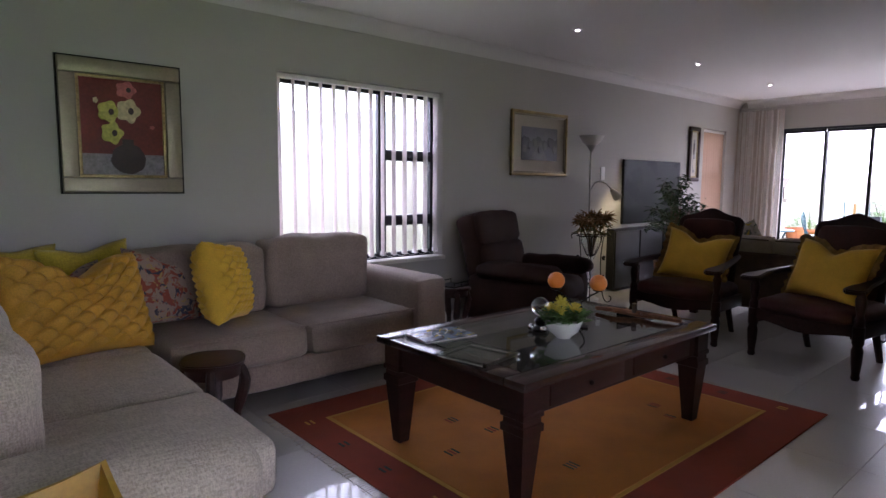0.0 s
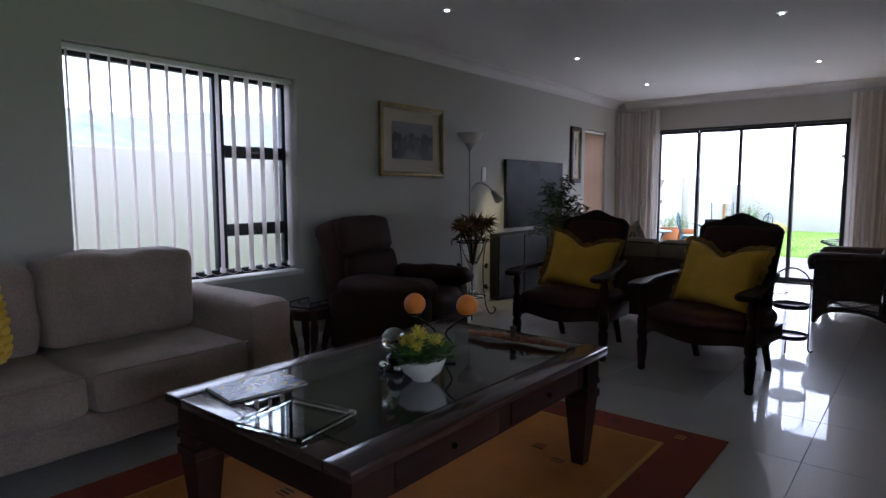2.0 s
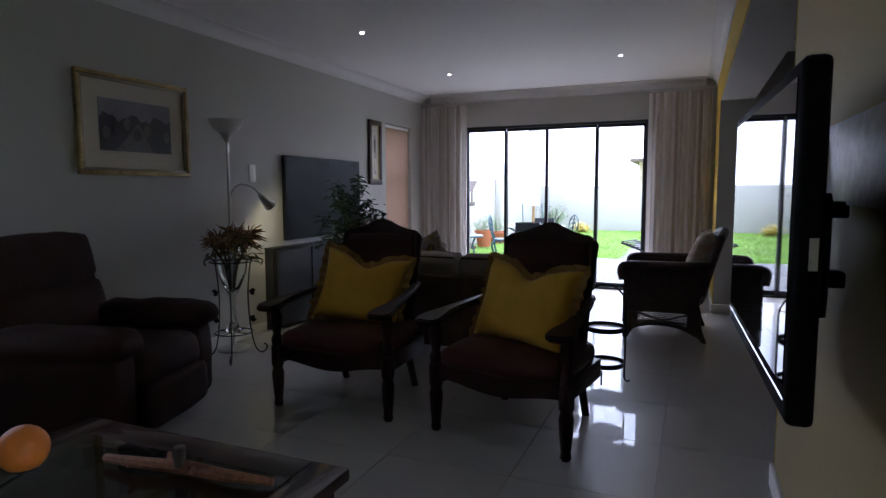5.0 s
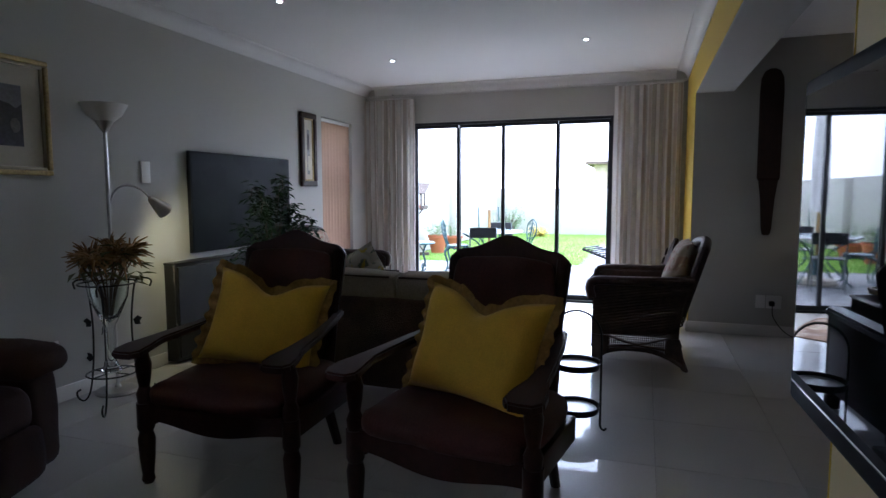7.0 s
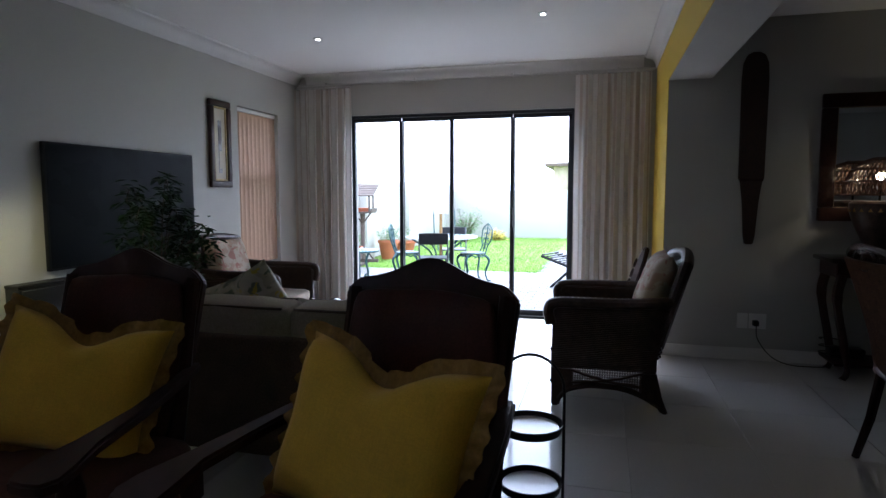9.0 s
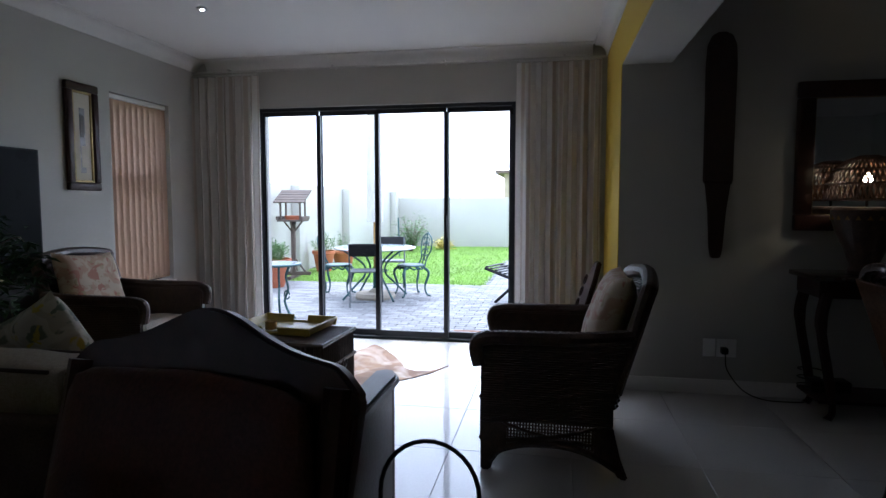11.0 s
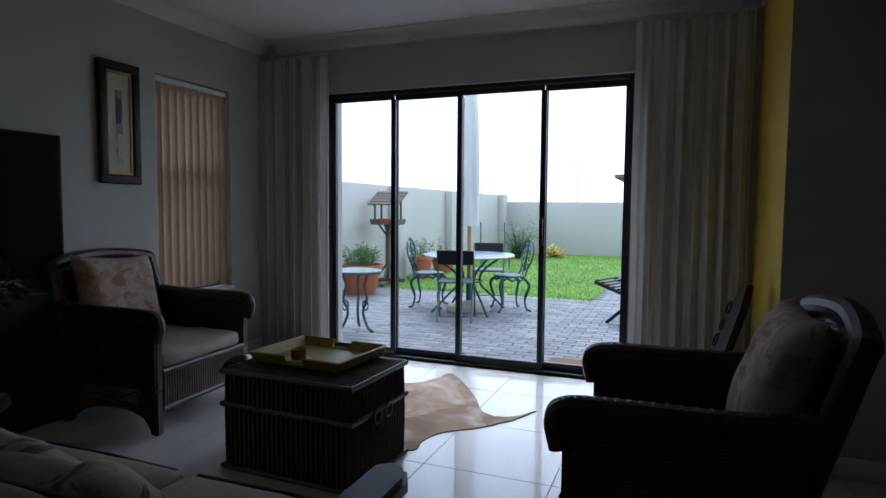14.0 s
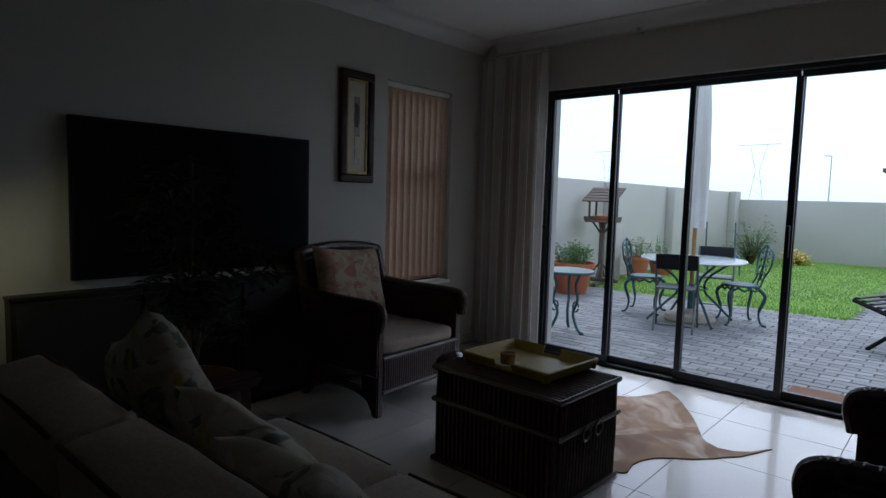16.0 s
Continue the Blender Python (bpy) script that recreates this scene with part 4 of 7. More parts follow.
def orange_stand():
    s = thing("candle_stand", "wrought-iron stand that holds two orange balls", "ornament", pose(3.05, 2.69, TZ, 0, 0, -53))
    part("base", bx(-0.06, -0.03, 0.0, 0.06, 0.03, 0.006, 0.002, 1), M_IRON, s)
    for sgn in (-1, 1):
        part("stem", tube(curve_pts([(0.012 * sgn, 0, 0.004), (0.045 * sgn, 0, 0.07), (0.02 * sgn, 0, 0.12), (0.06 * sgn, 0, 0.16), (0.105 * sgn, 0, 0.187)], 6), 0.004, 6), M_IRON, s)
        part("cup", lathe([(0.004, 0.185), (0.026, 0.194), (0.03, 0.204), (0.02, 0.196)], 16, None, (0.105 * sgn, 0, 0)), M_IRON, s)
        part("ball", ball(0.044, (0.105 * sgn, 0, 0.238 if sgn < 0 else 0.232), None, 3), M_ORANGE, s, "dimpled orange ball")


orange_stand()


def leaflet(x, y, w, d, turn, material, label, n=3):
    b = thing("magazine", label, "magazine", pose(x, y, TZ, 0, 0, turn))
    for k in range(n):
        part("page_block", bx(-w / 2 + 0.002 * k, -d / 2, 0.003 * k, w / 2 - 0.001 * k, d / 2 - 0.002 * k, 0.003 * k + 0.003, 0.0008, 1), M_WHITE if k < n - 1 else material, b)
    return b


M_COVER = pattern("magazine_cover", (0.20, 0.26, 0.33), [((0.05, 0.08, 0.14), 0.48), ((0.55, 0.45, 0.05), 0.6), ((0.7, 0.7, 0.68), 0.62)], 9, 0.2)
leaflet(2.40, 3.0, 0.29, 0.20, -8, M_COVER, "glossy magazine lying on the coffee table")
gt = thing("glass_tray", "square clear glass dish with a dark print", "glass dish", pose(2.285, 2.63, TZ, 0, 0, 10))
part("dish", bx(-0.11, -0.12, 0.0, 0.11, 0.12, 0.008, 0.002, 1), M_TABLEGLASS, gt)
for a, b, c, d in ((-0.125, -0.135, 0.125, -0.12), (-0.125, 0.12, 0.125, 0.135), (-0.125, -0.12, -0.11, 0.12), (0.11, -0.12, 0.125, 0.12)):
    part("rim", bx(a, b, 0.006, c, d, 0.02, 0.003, 1), M_TABLEGLASS, gt)
M_STICK = mat("red_brown_driftwood", (0.24, 0.10, 0.045), 0.6, vary=0.4, scale=12, fine=70, bump=0.2)
drift = thing("driftwood", "knotty piece of driftwood with small twigs on the table", "driftwood", pose(3.50, 2.61, TZ + 0.015, 0, 0, 98))
part("branch", tube([(-0.24, 0, 0), (-0.12, 0.012, 0.008), (0, -0.008, 0.004), (0.13, 0.012, 0.012), (0.25, -0.004, 0.004)], [0.010, 0.015, 0.018, 0.015, 0.011], 8), M_STICK, drift)
for x, a in ((-0.1, 40), (0.05, -50), (0.12, 70), (-0.02, 120)):
    part("twig", tube([(x, 0, 0.005), (x + 0.05 * math.cos(radians(a)), 0.05 * math.sin(radians(a)), 0.02)], [0.010, 0.006], 6), M_STICK, drift)
part("stub", lathe([(0.014, 0.0), (0.015, 0.05), (0.012, 0.052)], 10, None, (0.02, 0.0, 0.01)), M_OLDWOOD, drift)


# Recliner
def recliner():
    r = thing("recliner", "dark brown suede recliner armchair beside the window", "armchair", pose(4.61, 4.40, 0, 0, 0, 16))
    part("base", padded(-0.40, -0.40, 0.03, 0.40, 0.36, 0.30, 0.04, 0.0, 0.003, 1, 5), M_RECL, r)
    part("seat_cushion", padded(-0.27, -0.46, 0.28, 0.27, 0.24, 0.47, 0.07, 0.03, 0.006, 2, 6), M_RECL, r)
    part("footrest", padded(-0.27, -0.49, 0.08, 0.27, -0.42, 0.30, 0.03, 0.015, 0.004, 3, 5), M_RECL, r)
    for s in (-1, 1):
        a = part("arm", padded(s * 0.26, -0.42, 0.05, s * 0.48, 0.34, 0.50, 0.06, 0.01, 0.004, 4 + s, 6), M_RECL, r)
        part("arm_pad", padded(s * 0.245, -0.46, 0.47, s * 0.505, 0.24, 0.60, 0.06, 0.02, 0.006, 7 + s, 6), M_RECL, a)
    back = padded(-0.40, 0.0, 0.0, 0.40, 0.2, 0.64, 0.06, 0.02, 0.008, 11, 7)
    bmesh.ops.transform(back, matrix=pose(0, 0.17, 0.40, -14, 0, 0), verts=back.verts)
    part("backrest", back, M_RECL, r)
    pad = padded(-0.375, -0.045, 0.36, 0.375, 0.05, 0.63, 0.045, 0.02, 0.008, 13, 6)
    bmesh.ops.transform(pad, matrix=pose(0, 0.17, 0.40, -14, 0, 0), verts=pad.verts)
    part("head_pad", pad, M_RECL, r)
    low = padded(-0.37, -0.045, 0.06, 0.37, 0.05, 0.355, 0.045, 0.02, 0.008, 14, 6)
    bmesh.ops.transform(low, matrix=pose(0, 0.17, 0.40, -14, 0, 0), verts=low.verts)
    part("lumbar_pad", low, M_RECL, r)


recliner()


# Two carved armchairs
def carved_chair(label, m):
    """Faces -x. Front legs at x = -0.27, the back leans to +x."""
    c = thing("armchair", label, "armchair", m, "carved wooden armchairs")
    turned = [(0.02, 0.0), (0.028, 0.015), (0.024, 0.04), (0.032, 0.12), (0.036, 0.2), (0.028, 0.23), (0.036, 0.25), (0.036, 0.36)]
    for s in (-1, 1):
        y = 0.355 * s
        part("leg", lathe(turned, 16, None, (-0.27, y, 0)), M_MAHOG, c)
        part("arm_post", lathe([(0.03, 0.36), (0.034, 0.40), (0.022, 0.43), (0.03, 0.48), (0.034, 0.53), (0.024, 0.57), (0.026, 0.60)], 14, None, (-0.27, y, 0)), M_MAHOG, c)
        part("leg", tube([(0.34, 0.25 * s, 0.0), (0.25, 0.25 * s, 0.2), (0.24, 0.25 * s, 0.40)], [0.022, 0.026, 0.028], 8), M_MAHOG, c)
        out = [(-0.40, 0.0), (-0.395, 0.045), (-0.36, 0.07), (-0.30, 0.065), (-0.2, 0.04), (0.0, 0.028), (0.2, 0.024), (0.36, 0.022), (0.36, -0.022), (0.2, -0.024), (0.0, -0.028), (-0.2, -0.04), (-0.30, -0.065), (-0.36, -0.07), (-0.395, -0.045)]
        bm = plate(out, 0, 0.032, None, 0.008)
        for v in bm.verts:
            f = (v.co.x + 0.4) / 0.76
            v.co.y += 0.35 * s - s * 0.085 * f ** 2
            v.co.z += 0.600 + 0.05 * f ** 2 - 0.02 * math.exp(-(f * 7) ** 2)
        part("armrest", bm, M_MAHOG, c)
        part("side_rail", bx(-0.26, y - 0.022 - s * 0.02, 0.26, 0.25, y + 0.018 - s * 0.02, 0.36, 0.006, 2), M_MAHOG, c)
        st = tube([(0.24, 0.25 * s, 0.36), (0.32, 0.25 * s, 0.7), (0.385, 0.25 * s, 0.97)], [0.03, 0.026, 0.022], 8)
        part("back_post", st, M_MAHOG, c)
    front = []
    for k in range(25):
        y = -0.33 + 0.66 * k / 24
        front.append((y, 0.285 - 0.04 * math.cos(math.pi * y / 0.66) ** 2))
    part("front_rail", plate([(-0.33, 0.37)] + [(0.33, 0.37)] + front[::-1], -0.015, 0.02, None, 0.003, Matrix(((0, 0, 1, -0.27), (1, 0, 0, 0), (0, 1, 0, 0), (0, 0, 0, 1)))), M_MAHOG, c)
    part("seat", padded(-0.30, -0.325, 0.34, 0.27, 0.325, 0.455, 0.05, 0.025, 0.004, 3, 6), M_LEATHER, c)
    crest = []
    n = 40
    for k in range(n + 1):
        y = -0.285 + 0.57 * k / n
        u = y / 0.285
        crest.append((y, 0.632 + 0.058 * math.exp(-(u * 2.5) ** 2) + 0.02 * math.cos(u * 1.5) - 0.055 * max(0, abs(u) - 0.82) ** 1.5 * 9))
    tilt = Matrix(((0, 0, 1, 0), (1, 0, 0, 0), (0, 1, 0, 0), (0, 0, 0, 1)))
    place = pose(0.245, 0, 0.38, 0, 13.5, 0)
    part("back_frame", plate([(-0.25, 0.0), (0.25, 0.0)] + crest[::-1], 0.0, 0.032, None, 0.006, place @ tilt), M_MAHOG, c)
    pad = padded(-0.055, -0.225, 0.06, 0.0, 0.225, 0.59, 0.03, 0.022, 0.003, 6, 6)
    bmesh.ops.transform(pad, matrix=place, verts=pad.verts)
    part("back_pad", pad, M_LEATHER, c)
    return c


A = pose(5.485, 3.325, 0, 0, 0, 2)
B = pose(5.43, 2.28, 0, 0, 0, -9)
carved_chair("dark carved wooden armchair with oxblood leather seat and curved crest", A)
carved_chair("dark carved wooden armchair with oxblood leather seat and curved crest", B)
for m, seed in ((A, 21), (B, 27)):
    cushion("bright yellow cushion with tan frill, chopped at the top", M_YCUSH, 0.54 if seed == 21 else 0.58, 0.44, 0.19, m @ pose(0.03 if seed == 21 else -0.06, 0.02 if seed == 21 else 0.0, 0.452, 0, 0, -90 + (10 if seed == 21 else -12)) @ pose(0, 0, 0, -20, 9 if seed == 21 else 3, 0), seed, 0.075, M_FRINGE)


# Corner with the floor lamp
def floor_lamp():
    l = thing("floor_lamp", "steel uplighter floor lamp with a lit gooseneck reading arm", "floor lamp", pose(6.10, 4.80, 0))
    part("base", lathe([(0.13, 0), (0.135, 0.01), (0.12, 0.022), (0.02, 0.034), (0.012, 0.05)], 32), M_STEEL, l)
    part("pole", tube([(0, 0, 0.04), (0, 0, 1.66)], 0.011, 10), M_STEEL, l)
    part("cup", lathe([(0.012, 1.63), (0.02, 1.64), (0.055, 1.70), (0.05, 1.70), (0.016, 1.65)], 24), M_STEEL, l)
    part("shade", lathe([(0.05, 1.695), (0.10, 1.735), (0.135, 1.80), (0.13, 1.80), (0.095, 1.742), (0.048, 1.702)], 32), M_FROST, l, "frosted white glass bowl")
    neck = curve_pts([(0.012, 0, 1.12), (0.02, -0.01, 1.24), (0.07, -0.05, 1.305), (0.14, -0.11, 1.285), (0.19, -0.16, 1.21)], 7)
    part("gooseneck", tube(neck, 0.007, 8), M_STEEL, l)
    m = look((0.185, -0.155, 1.215), (0.315, -0.165, 1.12))
    head = part("lamp_head", lathe([(0.012, 0.02), (0.022, 0.0), (0.036, -0.05), (0.050, -0.115), (0.052, -0.125), (0.047, -0.125), (0.033, -0.05), (0.0, -0.03)], 24, None, (0, 0, 0), m), M_STEEL, l)
    part("bulb", ball(0.020, tuple(m @ Vector((0, 0, -0.088))), None, 2), M_BULB2, head)


M_FROST = mat("frosted_glass", (0.72, 0.70, 0.66), 0.4, vary=0.05, bump=0)
floor_lamp()


M_OLIVE = mat("dry_olive_leaf", (0.085, 0.085, 0.03), 0.7, vary=0.4, scale=9, bump=0)


def vase_stand():
    s = thing("plant_stand", "black wrought-iron vase stand with leaf ornaments and curled feet", "vase stand", pose(5.90, 4.62, 0))
    for z, r in ((0.735, 0.155), (0.20, 0.135)):
        part("ring", tube([(r * math.cos(2 * math.pi * k / 28), r * math.sin(2 * math.pi * k / 28), z) for k in range(28)], 0.005, 6, None, True), M_IRON, s)
    for a in (95, 215, 335):
        c, d = math.cos(radians(a)), math.sin(radians(a))
        pts = [(0.235, 0.69), (0.245, 0.725), (0.21, 0.745), (0.155, 0.735), (0.13, 0.6), (0.12, 0.45), (0.13, 0.25), (0.16, 0.08), (0.205, 0.012), (0.25, 0.02), (0.262, 0.055), (0.235, 0.075)]
        part("leg", tube([(r * c, r * d, z) for r, z in [(p.x, p.y) for p in curve_pts([(x, z, 0) for x, z in pts], 4)]], 0.0055, 6), M_IRON, s)
        for z, q in ((0.50, 20), (0.27, -25)):
            o = [(0.0, 0.0), (0.02, 0.028), (0.05, 0.02), (0.04, 0.0), (0.05, -0.02), (0.02, -0.028)]
            part("iron_leaf", plate(o, -0.002, 0.002, None, 0, pose(0.13 * c, 0.13 * d, z, 80, q, a)), M_IRON, s)
    part("cross_bar", tube([(-0.13, 0, 0.2), (0.13, 0, 0.2)], 0.004, 6), M_IRON, s)
    part("cross_bar", tube([(0, -0.13, 0.2), (0, 0.13, 0.2)], 0.004, 6), M_IRON, s)
    v = thing("vase", "tall clear glass vase of dried proteas in an iron stand", "vase", pose(5.90, 4.62, 0.206))
    part("glass", lathe([(0.0, 0.0), (0.05, 0.0), (0.055, 0.01), (0.02, 0.08), (0.022, 0.26), (0.06, 0.34), (0.105, 0.45), (0.118, 0.56), (0.113, 0.56), (0.10, 0.452), (0.05, 0.345), (0.0, 0.30)], 32), M_VASEGLASS, v)
    rn = random.Random(5)
    bm = bmesh.new()
    for k in range(14):
        a = k * 2.4
        tube(curve_pts([(0.02 * math.cos(a), 0.02 * math.sin(a), 0.32), (0.05 * math.cos(a), 0.05 * math.sin(a), 0.5), (0.14 * math.cos(a), 0.14 * math.sin(a), 0.66)], 3), 0.004, 5, bm)
    part("stem", bm, M_BARK, v)
    spots = [(q * math.cos(a), q * math.sin(a), rn.uniform(0.55, 0.74) - 0.5 * (q - 0.1)) for q, a in ((rn.uniform(0.05, 0.17), rn.uniform(0, 6.283)) for k in range(90))]
    part("foliage", leaves(spots, 0.10, 15, None, 0.2, 0.25), M_OLIVE, v, "dry olive leaves", 0)
    for k in range(9):
        a = k * 2.4 + 0.4
        r = 0.05 + 0.02 * (k % 5) * 2
        c = Vector((r * math.cos(a), r * math.sin(a), 0.66 + 0.03 * (k % 3)))
        bm = ball(0.035, c, None, 2, (1, 1, 1.2))
        for q in range(34):
            u = Vector((rn.gauss(0, 1) + math.cos(a) * 0.6, rn.gauss(0, 1) + math.sin(a) * 0.6, rn.gauss(0.3, 0.7))).normalized()
            tube([c + u * 0.025, c + u * 0.075, c + u * rn.uniform(0.10, 0.145) + Vector((0, 0, -0.02))], [0.006, 0.0055, 0.002], 4, bm)
        part("protea", bm, M_PROTEA, v, "dried protea head", 0)


vase_stand()


def socket(x, y, z, axis, label, double=False):
    w = 0.075 if not double else 0.12
    if axis == "y":
        s = solo("wall_socket", bx(x - w / 2, y - 0.012, z - 0.058, x + w / 2, y - 0.0005, z + 0.058, 0.004, 2), M_WHITE, label, "socket")
    else:
        s = solo("wall_socket", bx(x - 0.012, y - w / 2, z - 0.058, x - 0.0005, y + w / 2, z + 0.058, 0.004, 2), M_WHITE, label, "socket")
    return s


socket(5.78, YL, 0.32, "y", "white wall socket above the skirting", True)
solo("light_switch", bx(6.53, YL - 0.01, 1.33, 6.61, YL - 0.0005, 1.48, 0.004, 2), M_WHITE, "white light switch plate on the wall", "light switch")


# Pictures
def picture(name, label, x0, z0, x1, z1, wide, outer, inner, ground, mount=0.0):
    p = thing(name, label, "framed picture")
    y = YL - 0.001
    for a, b, c, d in ((x0, z0, x1, z0 + wide), (x0, z1 - wide, x1, z1), (x0, z0 + wide, x0 + wide, z1 - wide), (x1 - wide, z0 + wide, x1, z1 - wide)):
        part("frame", bx(a, y - 0.035, b, c, y, d, 0.009, 3), outer, p)
    e = wide
    s = 0.018
    for a, b, c, d in ((x0 + e, z0 + e, x1 - e, z0 + e + s), (x0 + e, z1 - e - s, x1 - e, z1 - e), (x0 + e, z0 + e + s, x0 + e + s, z1 - e - s), (x1 - e - s, z0 + e + s, x1 - e, z1 - e - s)):
        part("slip", bx(a, y - 0.024, b, c, y, d, 0.004, 2), inner, p)
    e += s
    if mount:
        part("mount", bx(x0 + e, y - 0.012, z0 + e, x1 - e, y - 0.002, z1 - e), M_MOUNT, p)
        e += mount
    part("print", bx(x0 + e, y - 0.015, z0 + e, x1 - e, y - 0.003, z1 - e), ground, p)
    return p, (x0 + e, z0 + e, x1 - e, z1 - e)


M_ARTRED = mat("painted_red", (0.16, 0.025, 0.018), 0.6, vary=0.3, scale=6, bump=0.08)
M_ARTGREY = mat("painted_grey", (0.25, 0.23, 0.24), 0.6, vary=0.3, scale=25, bump=0.08)
M_ARTPINK = mat("painted_pink", (0.50, 0.14, 0.12), 0.6, vary=0.3, scale=25, bump=0.08)
M_ARTLIME = mat("painted_lime", (0.52, 0.50, 0.10), 0.6, vary=0.3, scale=25, bump=0.08)
M_ARTCREAM = mat("painted_cream", (0.60, 0.52, 0.28), 0.6, vary=0.3, scale=25, bump=0.08)
M_ARTDARK = mat("painted_dark", (0.035, 0.015, 0.012), 0.5, vary=0.3, scale=12, bump=0.08)
M_LAND = pattern("painted_vista", (0.20, 0.19, 0.20), [((0.07, 0.065, 0.08), 0.48), ((0.36, 0.34, 0.33), 0.6)], 7, 0.3)

p, (ax, az, bx1, bz) = picture("painting", "painted still life of flowers in a dark vase, gilt frame", 1.175, 1.20, 1.845, 1.985, 0.09, M_SILVERGILT, M_GILT, M_ARTRED, 0.0)
py = YL - 0.0165
part("frame_edge", bx(1.167, YL - 0.028, 1.192, 1.175, YL - 0.001, 1.993), M_BLACK, p)
part("frame_edge", bx(1.845, YL - 0.028, 1.192, 1.853, YL - 0.001, 1.993), M_BLACK, p)
part("frame_edge", bx(1.175, YL - 0.028, 1.192, 1.845, YL - 0.001, 1.2), M_BLACK, p)
part("frame_edge", bx(1.175, YL - 0.028, 1.985, 1.845, YL - 0.001, 1.993), M_BLACK, p)
w, h = bx1 - ax, bz - az
upright = Matrix(((1, 0, 0, 0), (0, 0, 1, 0), (0, 1, 0, 0), (0, 0, 0, 1)))


def blob(cx, cz, rx, rz, y, seed, petals=0):
    o = []
    for k in range(36):
        a = 2 * math.pi * k / 36
        q = 1 + 0.08 * noise.noise(Vector((2 * math.cos(a) + seed, 2 * math.sin(a), seed))) + (0.12 * math.cos(petals * a) if petals else 0)
        o.append((cx + rx * q * math.cos(a), cz + rz * q * math.sin(a)))
    return plate(o, y - 0.0015, y, None, 0, upright)


part("painted_table", bx(ax, py - 0.001, az, bx1, py, az + 0.22 * h), M_ARTGREY, p)
part("painted_vase", blob(ax + 0.55 * w, az + 0.17 * h, 0.215 * w, 0.16 * h, py - 0.002, 1), M_ARTDARK, p)
part("painted_vase_neck", bx(ax + 0.48 * w, py - 0.003, az + 0.3 * h, ax + 0.62 * w, py - 0.001, az + 0.38 * h), M_ARTDARK, p)
for k, (u, v, rx, rz, mm) in enumerate(((0.36, 0.44, 0.13, 0.11, M_ARTLIME), (0.33, 0.66, 0.13, 0.11, M_ARTLIME), (0.57, 0.68, 0.14, 0.12, M_ARTCREAM), (0.55, 0.90, 0.12, 0.085, M_ARTPINK), (0.18, 0.77, 0.03, 0.03, M_ARTCREAM), (0.86, 0.52, 0.03, 0.02, M_ARTPINK))):
    part("painted_flower", blob(ax + u * w, az + v * h, rx * w, rz * h, py - 0.004 - 0.001 * k, k * 3 + 2, 5), mm, p)
    if rx > 0.1:
        part("painted_centre", blob(ax + (u + 0.03) * w, az + v * h, rx * w * 0.25, rz * h * 0.3, py - 0.0065 - 0.001 * k, k), M_ARTDARK, p)
M_ARTSKY = mat("printed_sky", (0.20, 0.20, 0.235), 0.35, vary=0.2, scale=5, bump=0.0)
M_ARTHILL = mat("printed_hills", (0.045, 0.045, 0.06), 0.35, vary=0.4, scale=14, bump=0.0)
M_ARTROAD = mat("printed_road", (0.13, 0.12, 0.125), 0.35, vary=0.3, scale=14, bump=0.0)
q, (ax, az, bx1, bz) = picture("painting", "grey landscape print in a gilt frame with cream mount", 4.98, 1.36, 5.86, 2.01, 0.03, M_GILT, M_SILVERGILT, M_ARTSKY, 0.11)
w, h = bx1 - ax, bz - az
ridge = [(ax, az + 0.62 * h)] + [(ax + w * k / 16, az + h * (0.66 + 0.07 * math.sin(k * 1.1) + 0.04 * math.sin(k * 2.7))) for k in range(1, 16)] + [(bx1, az + 0.7 * h)]
part("printed_hill", plate([(ax, az), (bx1, az)] + ridge[::-1], YL - 0.0165, YL - 0.0155, None, 0, upright), M_ARTHILL, q)
part("printed_road", plate([(ax + 0.2 * w, az), (ax + 0.72 * w, az), (ax + 0.54 * w, az + 0.55 * h), (ax + 0.50 * w, az + 0.55 * h)], YL - 0.018, YL - 0.017, None, 0, upright), M_ARTROAD, q)
for k in range(7):
    part("printed_tree", blob(ax + w * (0.08 + 0.14 * k), az + h * (0.34 + 0.1 * (k % 3)), 0.05 * w, 0.12 * h, YL - 0.0195, k + 3), M_ARTHILL if k % 2 else M_ARTROAD, q)
q, (ax, az, bx1, bz) = picture("painting", "tall narrow street print in a dark wooden frame", 8.565, 1.33, 8.86, 2.08, 0.055, M_MAHOG, M_GILT, M_MOUNT, 0.0)
part("print_band", bx(ax + 0.05, YL - 0.0165, az + 0.05, bx1 - 0.05, YL - 0.0145, bz - 0.1), M_LAND, q)
part("print_figure", bx(ax + 0.055, YL - 0.0185, az + 0.3, ax + 0.085, YL - 0.0165, bz - 0.15), M_ARTDARK, q)
part("print_figure", bx(ax + 0.06, YL - 0.0185, az + 0.09, ax + 0.11, YL - 0.0165, az + 0.24), M_MOUNT, q)

# Wall television and low panel
tv = thing("television", "large flat black television mounted on the wall", "television")
part("casing", bx(6.96, YL - 0.04, 0.80, 8.31, YL - 0.012, 1.582, 0.005, 2), M_BLACK, tv)
part("screen", bx(6.975, YL - 0.0425, 0.815, 8.295, YL - 0.0405, 1.57), M_SCREENMATT, tv)
part("bracket", bx(7.4, YL - 0.012, 1.05, 7.85, YL - 0.001, 1.4), M_BLACK, tv)
cab = thing("media_cabinet", "low charcoal grey media cabinet panel under the television", "media cabinet")
M_CHAR = mat("charcoal_laminate", (0.022, 0.021, 0.02), 0.5, spec=0.2, vary=0.1, bump=0.02)
